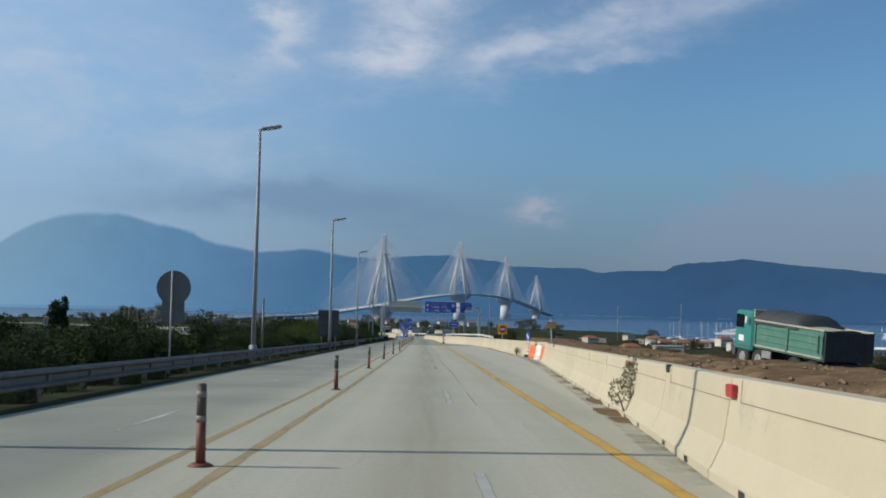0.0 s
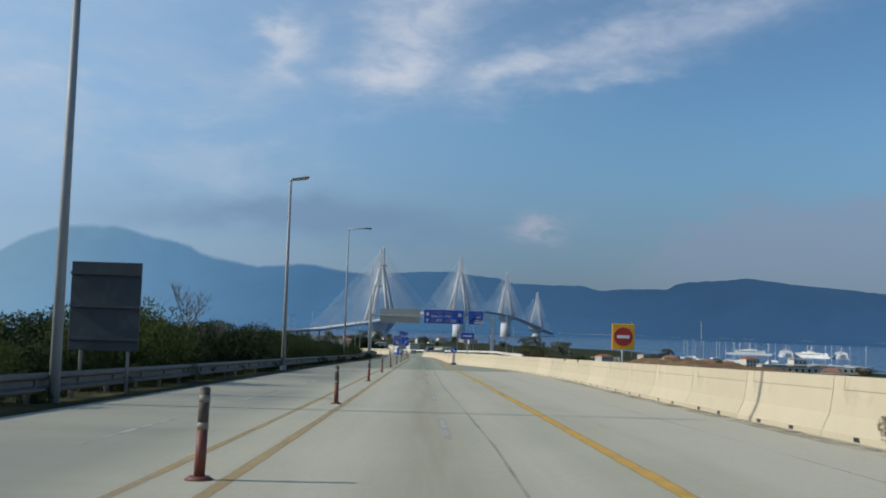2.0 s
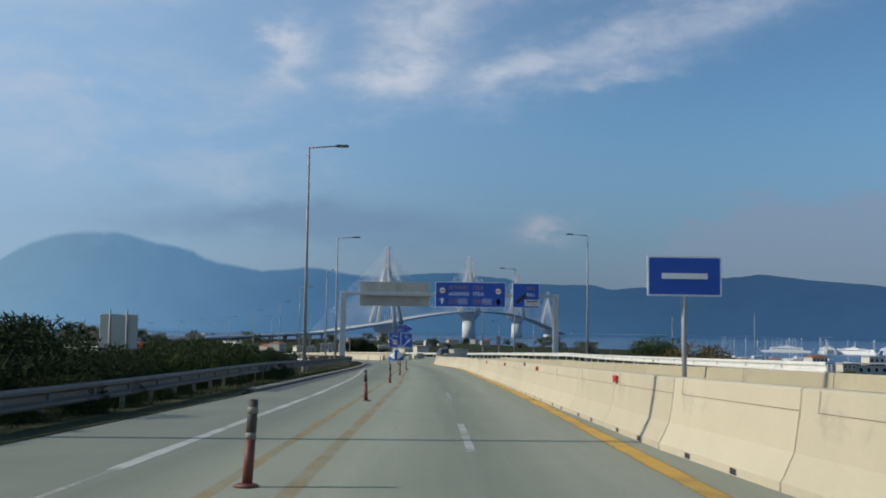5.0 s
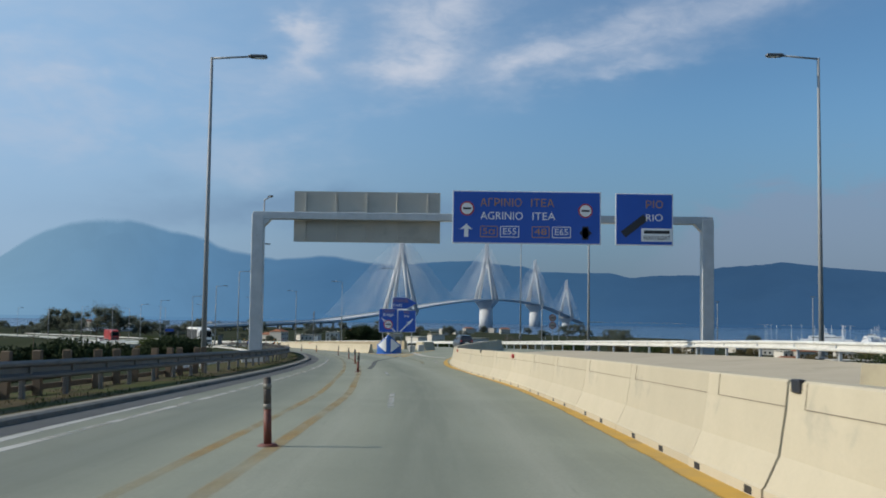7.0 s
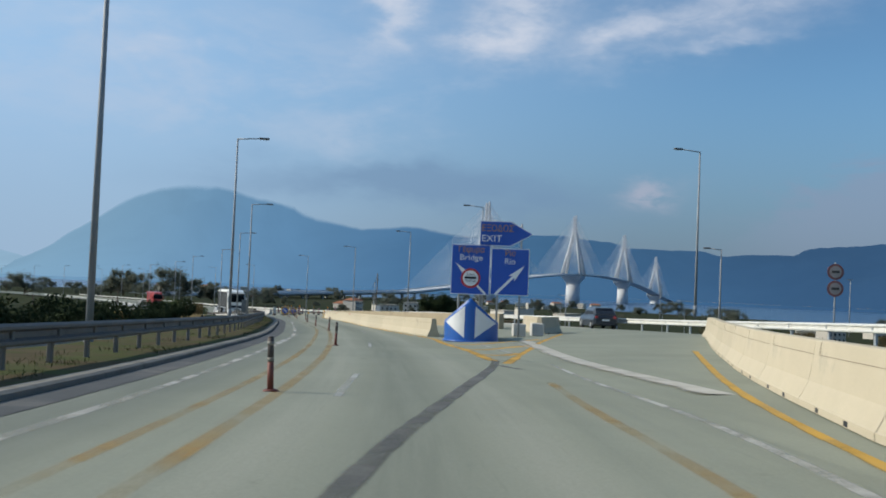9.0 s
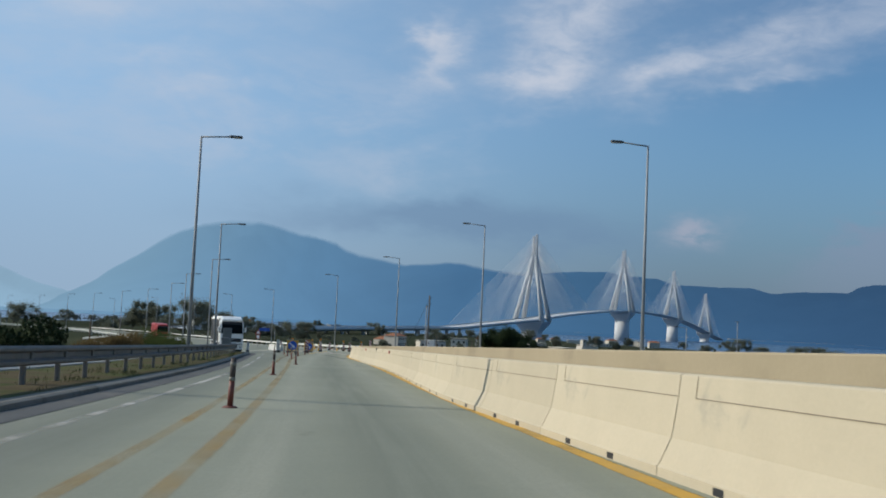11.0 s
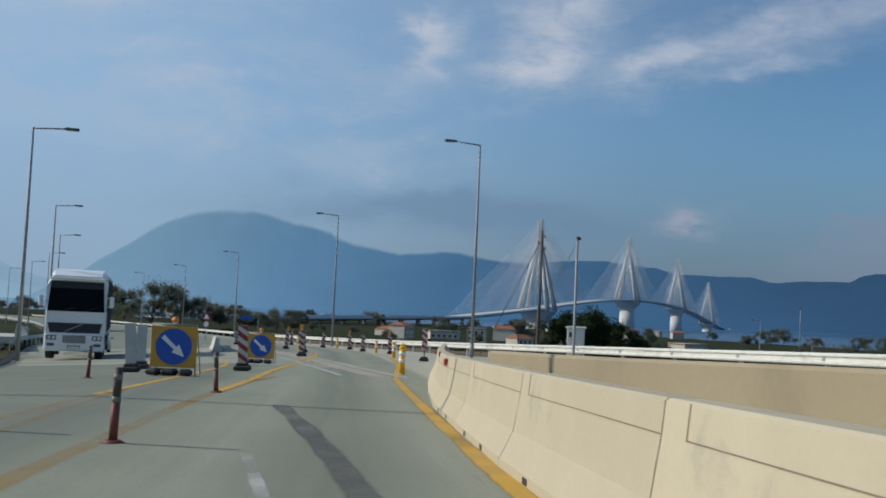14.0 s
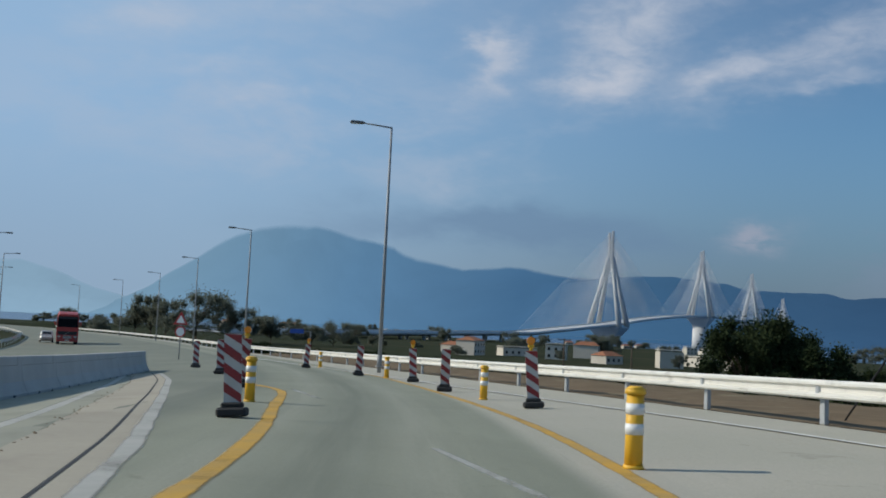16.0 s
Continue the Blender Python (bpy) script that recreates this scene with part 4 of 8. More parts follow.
marking("white_line", "white edge line by the guardrail", plan_line([(-31.2, 390), (-34.56, 398.4), (-36.07, 402.3), (-38.04, 406.2), (-40.07, 410.4), (-45.5, 421.5), (-53, 435), (-66, 458)], 2, 0.016, 3), 0.16, M["marking_fresh"])
marking("white_line", "worn white line across the closed lane", plan_line([(-34.3, 368.6), (-35.4, 371.7), (-37.05, 375.8), (-38.6, 380.0), (-39.75, 382.9), (-41.35, 386.8), (-43.05, 391), (-44.2, 394.2), (-45.55, 397.4), (-50.95, 409.4), (-60.4, 429.4)], 2, 0.002, 2), 0.21, M["marking_dull"], 0.006)
marking("tar_patch", "dark tar patch where old paint was ground off", plan_line([(-3.74, 216.3), (-4.2, 225), (-4.62, 231.2), (-4.71, 234.3), (-4.6, 239), (-4.36, 248), (-4.45, 250.8)], 1.5, 0.001, 2), 0.24, M["asphalt_patch"])
marking("tar_patch", "dark tar patch where old paint was ground off", plan_line([(-32.5, 356.7), (-30.74, 352), (-29.36, 347.8), (-27.75, 343.2), (-26.45, 338.8)], 1.5, 0.001, 2), 0.30, M["asphalt_patch"])
marking("tar_patch", "dark tar patch beside the exit nose", plan_line([(-4.28, 248.5), (-4.1, 247.8), (-3.8, 247.2)], 0.5, 0.002, 1), 0.22, M["asphalt_patch"])
marking("tar_patch", "long thin tar-filled crack across the slabs", plan_line([(3.5, 92), (3.3, 82), (3.45, 72), (3.58, 60), (3.7, 45), (3.85, 33), (4.2, 24), (4.3, 18)], 1.0, 0.0, 0), 0.035, M["tar_line"])
marking("tar_patch", "ragged tar-filled crack along the lane", plan_line([(0.24, 97), (0.29, 86), (0.32, 76), (0.46, 66), (0.56, 57), (0.51, 47), (0.55, 40), (0.62, 34), (0.69, 30), (0.72, 22), (0.75, 16)], 1.0, 0.0, 0), 0.04, M["tar_line"])
for out, wide in ((-0.52, 0.34), (-0.38, 0.22)):
    marking("dirt", "loose grit along the barrier foot", plan_line([(2.57 + out, 7.7), (2.99 + out, 12.5), (3.9 + out, 26), (4.85 + out, 40.5), (5.3 + out, 52), (5.4 + out, 72), (5.62 + out, 88)], 1.0, 0, 3), wide * 1.4, M["loose_dirt"], 0.003 + 0.001 * (wide < 0.3))
marking("joint", "cross joint where concrete meets asphalt", [Vector((x, 99.4, surf_z(x, 99.4))) for x in np.linspace(-5.6, 6.6, 12)], 0.06, M["asphalt_patch"])
# pale new concrete beside the slot drain, and the slot itself
SLOT = [(-33.0, 369.3), (-34.3, 372.5), (-35.85, 376.4), (-37.35, 380.7), (-38.3, 383.1), (-40.1, 387.5), (-41.3, 390.4), (-42.6, 393.7), (-43.75, 396.3), (-46.55, 402.6), (-51.25, 412.8), (-54.7, 419.4)]
line = plan_line(SLOT, 1.5, 0.0, 2)
bm = bmesh.new()
rows = []
for k, p in enumerate(line):
    way = line[min(k + 1, len(line) - 1)] - line[max(k - 1, 0)]
    side = Vector((way.y, -way.x, 0)).normalized()
    wide = 0.74 + 0.07 * noise.noise(p * 1.3)
    rows.append([bm.verts.new((q.x, q.y, surf_z(q.x, q.y) + 0.004)) for q in (p - side * wide, p - side * wide * 0.5, p, p + side * 0.31)])
for a, b in zip(rows, rows[1:]):
    for k in range(3):
        bm.faces.new((a[k], a[k + 1], b[k + 1], b[k]))
tagged(link_mesh("slab_strip", bm, M["dusty_concrete"]), "pale new concrete strip with a slot drain", "pavement", kind="structure")
bm = bmesh.new()
sweep(bm, [(-0.02, 0.007), (0.02, 0.007)], line, closed=False)
for f in bm.faces:
    if f.normal.z < 0:
        f.normal_flip()
tagged(link_mesh("slot_drain", bm, M["rubber"]), "narrow dark slot drain", "drain", kind="structure")

marking("white_line", "chalky white line beside the slot drain", plan_line([(x + 0.41, y - 0.17) for x, y in SLOT], 1.0, 0, 1), 0.22, M["marking_dull"], 0.006)
bm = bmesh.new()
slot_x = ([p[1] for p in SLOT], [p[0] for p in SLOT])
cross_rows(bm, list(np.arange(374, 418, 2.0)), lambda y: x_on(LEFT_EDGE, y) + 0.5, lambda y: float(np.interp(y, *slot_x)) - 0.82, 0.003)
tagged(link_mesh("closed_lane", bm, M["closed_lane"]), "pale dusty surface of the closed lane", "road", kind="structure")
# crumbs of mortar along the strip's outer edge
crumb_gen = random.Random(14)
pts, fcs = [], []
for a, b in zip(line, line[1:]):
    side = Vector(((b - a).y, -(b - a).x, 0)).normalized()
    for _ in range(5):
        p = a.lerp(b, crumb_gen.random()) - side * (0.74 + crumb_gen.gauss(0, 0.05))
        r = crumb_gen.uniform(0.006, 0.018)
        o = len(pts)
        for dx, dy, dz in ((1.6, 0, 0), (-1.6, 0, 0), (0, 1, 0), (0, -1, 0), (0, 0, 1)):
            pts.append((p.x + dx * r, p.y + dy * r, surf_z(p.x, p.y) + 0.004 + dz * r * 0.8))
        fcs += [(o + i, o + j, o + 4) for i, j in ((0, 2), (2, 1), (1, 3), (3, 0))]
me = bpy.data.meshes.new("crumbs")
me.from_pydata(pts, [], fcs)
me.materials.append(M["dry_soil"])
tagged(new("crumbs", me), "dark crumbs of mortar along the concrete strip", "gravel", kind="stuff")

# before y 181 the dark strip stands in for the kerb's shadow
marking("gutter", "dark gutter strip along the kerb, partly for its shade", [Vector((x_on(LEFT_EDGE, y) + 0.22, y, surf_z(x_on(LEFT_EDGE, y) + 0.22, y))) for y in np.arange(150, 396, 3.0)], 0.36, M["gutter"], 0.004)
# pale concrete channel beyond the guardrail
bm = bmesh.new()
sweep(bm, [(-0.26, -0.3), (-0.26, 0.05), (-0.18, 0.05), (-0.08, -0.06), (0.08, -0.06), (0.18, 0.05), (0.26, 0.05), (0.26, -0.3)],
      [Vector((x_on(LEFT_RAIL, y) - 3.6, y, surf_z(x_on(LEFT_RAIL, y), y) - 0.02)) for y in np.arange(216, 372, 3.0)])
tagged(link_mesh("drain_channel", bm, M["concrete_grey"]), "pale concrete drain channel in the verge", "drain", kind="structure")
# kerb on the near side
bm = bmesh.new()
sweep(bm, [(-0.30, -0.1), (-0.30, 0.07), (-0.06, 0.085), (0.0, 0.06), (0.0, -0.1)], [Vector((x_on(LEFT_EDGE, y) - 0.05, y, surf_z(x_on(LEFT_EDGE, y), y))) for y in np.arange(150, 400, 3.0)])
tagged(link_mesh("kerb", bm, M["kerb_stone"]), "low grey concrete kerb along the verge", "kerb", kind="structure")
for y0, y1, mat, label in ((-60, 152, M["shaded_verge"], "planted soil strip darkened for shade under the hedge"), (150, 420, M["gravel_verge"], "dusty gravel verge with tufts of grass")):
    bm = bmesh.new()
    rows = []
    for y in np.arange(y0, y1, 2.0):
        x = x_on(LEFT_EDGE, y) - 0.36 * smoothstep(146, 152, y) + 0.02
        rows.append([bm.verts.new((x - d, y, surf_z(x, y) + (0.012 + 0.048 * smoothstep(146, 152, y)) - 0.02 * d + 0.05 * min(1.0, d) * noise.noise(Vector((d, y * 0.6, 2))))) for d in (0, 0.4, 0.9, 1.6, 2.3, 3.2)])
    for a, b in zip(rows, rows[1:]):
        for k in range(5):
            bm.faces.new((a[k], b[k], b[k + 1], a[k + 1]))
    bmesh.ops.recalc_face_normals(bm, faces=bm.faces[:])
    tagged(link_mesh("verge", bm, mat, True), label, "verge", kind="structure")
bm = bmesh.new()
rows = []
for y in np.arange(340, 480, 1.5):
    x = x_on(RIGHT_EDGE, y)
    rows.append([bm.verts.new((x - 0.02 + d, y, surf_z(x, y) + 0.012 + 0.10 * smoothstep(0.5, 4, d) - 2.4 * smoothstep(8, 16, d) + 0.12 * min(1.0, d) * noise.noise(Vector((d * 0.9, y * 0.6, 7))))) for d in (0, 0.4, 0.9, 1.6, 2.6, 4.0, 6.0, 8.0, 10.5, 13.0, 16.0)])
for a, b in zip(rows, rows[1:]):
    for k in range(10):
        bm.faces.new((a[k], a[k + 1], b[k + 1], b[k]))
tagged(link_mesh("verge", bm, M["dry_soil"], True), "bare brown soil bank outside the guardrail", "verge", kind="structure")

# ---------------------------------------------------------------- the bridge
BRIDGE_AT, BRIDGE_TURN = Vector((-70.5, 1620.0, 0.2)), 14.17
b_way = Vector((math.sin(radians(BRIDGE_TURN)), math.cos(radians(BRIDGE_TURN)), 0))
b_side = Vector((b_way.y, -b_way.x, 0))


def deck_z(s):
    """The deck's height s metres past the first pylon."""
    if s < 0:
        return 8.2 + 0.052 * s if s > -290 else -6.9 + 0.016 * (s + 290)
    if s > 1680:
        return 8.2 - 0.052 * (s - 1680)
    return 38.8 - 4.33e-5 * (s - 840) ** 2


def on_bridge(s, side, z):
    return BRIDGE_AT + b_way * s + b_side * side + Vector((0, 0, z))


bridge = thing("cable_stayed_bridge", "long white cable-stayed bridge with four pylons over the strait", "bridge")
bm = bmesh.new()
sweep(bm, [(-13.5, 0), (-13.5, -1.0), (-9, -2.4), (9, -2.4), (13.5, -1.0), (13.5, 0), (12.6, 1.1), (12.4, 0.1), (-12.4, 0.1), (-12.6, 1.1)],
      [on_bridge(s, 0, deck_z(s)) for s in range(-760, 2100, 20)])
part("deck", bm, M["deck"], bridge, "thin grey composite deck")
for k in range(4):
    s0 = 560 * k
    zd = deck_z(s0)
    pylon = new("pylon")
    pylon.parent = bridge
    tagged(pylon, "tall white concrete pylon with four splayed legs")
    bm = bmesh.new()
    # round shaft and the upturned capital
    rod(bm, on_bridge(s0, 0, SEA - 6), on_bridge(s0, 0, zd - 19), 13.5, 12.5, 24)
    part("pier", bm, M["pylon"], pylon)
    bm = bmesh.new()
    rings = []
    for half, z in ((10.5, zd - 20), (11.5, zd - 15), (19.5, zd - 4.5), (19.5, zd - 2.5)):
        rings.append([bm.verts.new(on_bridge(s0 + a * half, b * half, z)) for a, b in ((-1, -1), (1, -1), (1, 1), (-1, 1))])
    for a, b in zip(rings, rings[1:]):
        for j in range(4):
            bm.faces.new((a[j], a[(j + 1) % 4], b[(j + 1) % 4], b[j]))
    bm.faces.new(rings[0]), bm.faces.new(rings[-1])
    bmesh.ops.recalc_face_normals(bm, faces=bm.faces[:])
    part("capital", bm, M["pylon"], pylon)
    for a in (-1, 1):
        for b in (-1, 1):
            bm = bmesh.new()
            rod(bm, on_bridge(s0 + a * 18, b * 18, zd - 3), on_bridge(s0 + a * 2.0, b * 2.0, zd + 79), 3.7, 2.5, 4)
            part("leg", bm, M["pylon"], pylon)
    bm = bmesh.new()
    turn = Matrix.Rotation(-radians(BRIDGE_TURN), 3, "Z")
    p = on_bridge(s0, 0, zd + 92)
    box(bm, *(p + b_side * 2.0), 2.7, 3.0, 36, turn, bevel=0.3)
    box(bm, *(p - b_side * 2.0 - Vector((0, 0, 1))), 2.7, 3.0, 34, turn, bevel=0.3)
    for z in (77, 82, 87, 92, 97):
        box(bm, *on_bridge(s0, 0, zd + z), 2.6, 3.2, 2.4, turn)
    part("head", bm, M["pylon"], pylon)
    bm = bmesh.new()
    for way in (-1, 1):
        for j in range(23):
            far = 30 + j * 11.0
            for b in (-1, 1):
                top, foot = on_bridge(s0 + way * 2, b * 2.5, zd + 76 + j * 1.35), on_bridge(s0 + way * far, b * 12, deck_z(s0 + way * far))
                thick = (0.22 if j < 12 else 0.13) * (1.0, 0.85, 0.72, 0.5)[k]
                rod(bm, top, foot, thick, thick, 3)
    ob = part("cable_fan", bm, M["cable"], pylon, "fans of thin white stay cables")
    tagged(ob, kind="stuff")
# columns of the approach viaduct
for s in range(-740, -280, 38):
    for b in (-7, 7):
        bm = bmesh.new()
        rod(bm, on_bridge(s, b, SEA - 2), on_bridge(s, b, deck_z(s) - 2.2), 1.3, 1.3, 10)
        part("viaduct_column", bm, M["pylon"], bridge)

# ---------------------------------------------------------------- barriers
def ground_at(x, y, turn=0.0, up=0.0):
    return pose(x, y, surf_z(x, y) + up, 0, 0, turn)


def barrier_unit(name, length, mat, label, group, grooved=True):
    """One precast safety barrier: a flared foot, lifting slots, a groove under the crest and a chamfered top. Origin: base, middle; it runs along y."""
    unit = thing(name, label, "barrier", group)
    half = [(0.285, 0.0), (0.285, 0.075), (0.265, 0.095), (0.168, 0.30), (0.118, 0.60), (0.098, 0.785), (0.080, 0.80)]
    outline = [(-u, v) for u, v in half] + [(u, v) for u, v in reversed(half)]
    bm = bmesh.new()
    sweep(bm, outline, [(0, -length / 2 + 0.008, 0), (0, length / 2 - 0.008, 0)])
    part("body", bm, mat, unit)
    for at in (-0.69, 0.69):
        for s in (-1, 1):
            bm = bmesh.new()
            box(bm, s * 0.283, at, 0.035, 0.012, 0.17, 0.055, bevel=0.003)
            part("lifting_slot", bm, M["sign_black"], unit)
    bm = bmesh.new()
    box(bm, 0, length / 2, 0.38, 0.14, 0.03, 0.70)
    part("joint_key", bm, M["joint_line"], unit)
    for s in (-1, 1) if grooved else ():
        lean = Matrix.Rotation(s * radians(-6.3), 3, "Y")
        bm = bmesh.new()
        box(bm, s * 0.1145, -0.17, 0.622, 0.008, length - 0.36, 0.007, lean)
        box(bm, s * 0.1065, length / 2 - 0.35, 0.705, 0.008, 0.007, 0.17, lean)
        part("groove", bm, M["joint_line"], unit)
    return unit


def along(points, length, joint=None):
    """Middles, turns and rises of units of one length laid end to end on a plan polyline; a joint falls at the given y."""
    line = plan_line(points, 0.25, 0, 24)
    run = [0.0]
    for a, b in zip(line, line[1:]):
        run.append(run[-1] + (b - a).length)
    run, xyz = np.array(run), np.array([tuple(p) for p in line])

    def at(s):
        return Vector([float(np.interp(s, run, xyz[:, k])) for k in range(3)])

    first = 0.0 if joint is None else float(np.interp(joint, xyz[:, 1], run)) % length
    out = []
    for k in range(int((run[-1] - first) / length + 0.02)):
        start, end = at(first + k * length), at(first + (k + 1) * length)
        way = end - start
        out.append(((start + end) / 2, math.degrees(math.atan2(-way.x, way.y)), math.degrees(math.asin(way.z / way.length))))
    return out


def put_reflector(unit, side):
    bm = bmesh.new()
    box(bm, side * 0.135, 1.62, 0.70, 0.05, 0.20, 0.10, bevel=0.008)
    part("reflector", bm, M["sign_red"], unit, "red box reflector")


def lay_barriers(points, length, label, group, side, mat, joint=None, red=(), dark=(), grooved=True):
    """Units end to end; those nearest the given places along y carry a red or a dull reflector."""
    made = {}
    places = along(points, length, joint)
    for mid, turn, rise in places:
        kind = "red" if any(abs(mid.y - v) < length * 0.49 for v in red) else "dark" if any(abs(mid.y - v) < length * 0.49 for v in dark) else ""
        m = Matrix.Translation(mid) @ Matrix.Rotation(radians(turn), 4, "Z") @ Matrix.Rotation(radians(rise), 4, "X")
        if kind in made:
            copy_thing(made[kind], m)
            continue
        unit = made[kind] = barrier_unit("barrier", length, mat, label.replace("safety barrier", "barrier with %s reflector" % kind) if kind else label, group, grooved)
        unit.matrix_basis = m
        if kind == "red":
            put_reflector(unit, side)
        elif kind:
            bm = bmesh.new()
            box(bm, side * 0.10, 1.60, 0.765, 0.05, 0.16, 0.09, bevel=0.008)
            part("reflector", bm, M["sign_black"], unit, "dull dark box reflector")


# middles of the units lie 0.28 m behind the face by the lane
CREAM, ROW = "cream precast concrete safety barrier on the road", "barriers along the lane"
lay_barriers([(1.45, -12), (2.43, 7.7), (2.85, 12.5), (4.80, 40.5), (5.0, 43.4)], 3.5, CREAM, ROW, -1, M["barrier"], 8.05, (2.8, 6.3, 13.3), (9.8, 34.3))
lay_barriers([(5.85, 49.0), (5.45, 56), (5.32, 64), (5.4, 72), (5.58, 82), (5.60, 88), (5.33, 97), (4.68, 106), (2.62, 124), (2.05, 134), (1.95, 145), (1.88, 157), (1.80, 165), (1.72, 176), (1.66, 183), (1.63, 186)],
             3.56, CREAM, ROW, -1, M["barrier"], 159.55, (157.8, 147.1, 136.4, 168.5), (88.3, 84.7, 150.7, 175.6, 182.7))
lay_barriers([(1.640, 184.48), (1.605, 186.46)], 1.97, "short cream precast concrete barrier closing the row", ROW, -1, M["barrier"])
lay_barriers([(1.66, 183.3), (1.52, 193), (1.28, 199.6), (1.08, 203.4), (0.76, 207), (0.44, 210.3), (0.15, 214), (-0.19, 219.7), (-0.38, 224), (-0.47, 228), (-0.46, 232), (-0.3, 237),
              (0.3, 245), (1.55, 255.4), (3.5, 269), (4.1, 274)], 3.56, CREAM, ROW, -1, M["barrier"], 200.7, (202.5, 219.5), (209.6, 227.2))
lay_barriers([(-7.05, 269.9), (-8.55, 274), (-14.2, 293.6), (-18.75, 313.1), (-20.73, 320.5), (-22.68, 327.5), (-24.43, 334.4), (-26.6, 342.4), (-28.34, 349.4), (-29.14, 352.9), (-30.42, 359.2), (-31.45, 366.5),
              (-32.2, 372.6), (-32.75, 377.2), (-33.5, 384.2), (-34.4, 391.4)], 3.7, "cream precast concrete safety barrier by the exit", ROW, -1, M["barrier"], 333.2, (314.0, 328.0, 356.0, 367.0), (320.5, 361.0))
lay_barriers([(-47.4, 396.5), (-50.0, 404), (-53.6, 413.5), (-57.4, 424.5)], 3.5, "grey precast concrete safety barrier in the closed lane", "grey barriers", 1, M["concrete_grey"])
# a second row stands on the closed ramp
lay_barriers([(4.9, 118), (4.25, 130), (3.95, 150), (3.8, 175), (3.5, 188)], 3.5, "dusty tan concrete safety barrier in a second row", "second row of barriers", -1, M["barrier_tan"], grooved=False)
loose = barrier_unit("barrier", 2.6, M["barrier"], "cream concrete barrier aslant behind the crash cushion", ROW)
loose.matrix_basis = ground_at(-2.9, 277.2, -20)
copy_thing(loose, ground_at(-3.6, 280.4, 20))
# loose concrete blocks that carry the sign posts
for x, y in ((-4.25, 272.6), (-3.45, 273.4)):
    bm = bmesh.new()
    box(bm, 0, 0, 0.28, 0.55, 0.6, 0.56, bevel=0.03)
    block = link_mesh("concrete_block", bm, M["concrete_grey"])
    block.matrix_basis = ground_at(x, y, 8)
    tagged(block, "rough grey concrete ballast block behind the cushion", "block", "ballast blocks")

# parapet between the lane and the ramp
bm = bmesh.new()
line = plan_line([(-5.5, 288), (-10.6, 302), (-14.6, 316), (-18.6, 330), (-21.5, 340), (-25.5, 350.5), (-29.6, 359)], 2, 0, 3)
sweep(bm, [(-0.15, -0.3), (-0.15, 0.86), (-0.12, 0.90), (0.12, 0.90), (0.15, 0.86), (0.15, -0.3)], line)
tagged(link_mesh("parapet", bm, M["tan_concrete"]), "low tan concrete parapet beside the exit ramp", "wall", kind="structure")


# ---------------------------------------------------------------- guardrails
W_BEAM = [(0.0, 0.0), (0.035, 0.03), (0.035, 0.07), (-0.045, 0.11), (-0.045, 0.19), (0.035, 0.23), (0.035, 0.27), (0.0, 0.31),
          (-0.006, 0.305), (0.027, 0.265), (0.027, 0.235), (-0.052, 0.192), (-0.052, 0.108), (0.027, 0.065), (0.027, 0.035), (-0.006, 0.005)]


def guardrail(label, line, top, face, mat, post_mat, spacing, second=False, block=True, stout=1.0):
    """A W-beam on posts. face: 1 when the road is on its right, -1 on its left."""
    rail = thing("guardrail", label, "guardrail")
    bm = bmesh.new()
    sweep(bm, [(u * face, v) for u, v in W_BEAM], [p + Vector((0, 0, top - 0.31)) for p in line])
    part("beam", bm, mat, rail, smooth=False)
    if second:
        bm = bmesh.new()
        rail_line = [p + Vector((0, 0, top + 0.20)) for p in line]
        sweep(bm, [(-0.04, 0), (0.04, 0), (0.04, 0.08), (-0.04, 0.08)], rail_line)
        part("hand_rail", bm, mat, rail)
    shared = None
    run = spacing
    for a, b in zip(line, line[1:]):
        run += (b - a).length
        if run < spacing:
            continue
        run = 0.0
        way = b - a
        if shared is None:
            bm = bmesh.new()
            box(bm, 0, 0, (top - 0.05) / 2 - 0.25, 0.07 * stout, 0.12 * stout, top + 0.45, bevel=0.008)
            if block:
                box(bm, 0.08 * face, 0, top - 0.16, 0.13, 0.10, 0.22, bevel=0.01)
            ob = part("post", bm, post_mat, rail)
            shared = ob.data
        else:
            ob = new("post", shared)
            ob.parent = rail
        ob.matrix_basis = Matrix.Translation(a + Vector((-way.y, way.x, 0)).normalized() * 0.15 * face) @ Matrix.Rotation(math.atan2(-way.x, way.y), 4, "Z")
    return rail


def edge_line(curve, y0, y1, out, step=2.0, up=0.0):
    """Points beside an edge of the road; out and up may be functions of y."""
    pts = []
    for y in np.arange(y0, y1, step):
        x = x_on(curve, y) + (out(y) if callable(out) else out)
        pts.append(Vector((x, y, surf_z(x, y) + (up(y) if callable(up) else up))))
    return pts


guardrail("dark weathered steel guardrail on posts by the verge", edge_line(LEFT_RAIL, -40, 400, lambda y: -0.58 - 0.37 * smoothstep(135, 168, y), 1.0, lambda y: -0.19 * (1 - smoothstep(130, 162, y))), 0.66, 1, M["old_rail"], M["old_rail"], 2.0)
guardrail("off-white steel guardrail along the exit ramp", edge_line(RIGHT_EDGE, 150, 640, -0.1, 2.0, lambda y: -0.13 * (1 - smoothstep(200, 270, y))), 0.74, -1, M["white_rail"], M["galvanized"], 4.0, stout=1.2)
guardrail("off-white steel guardrail of the far carriageway", edge_line(LEFT_EDGE, 402, 600, -0.6), 0.70, 1, M["white_rail"], M["white_rail"], 4.0)


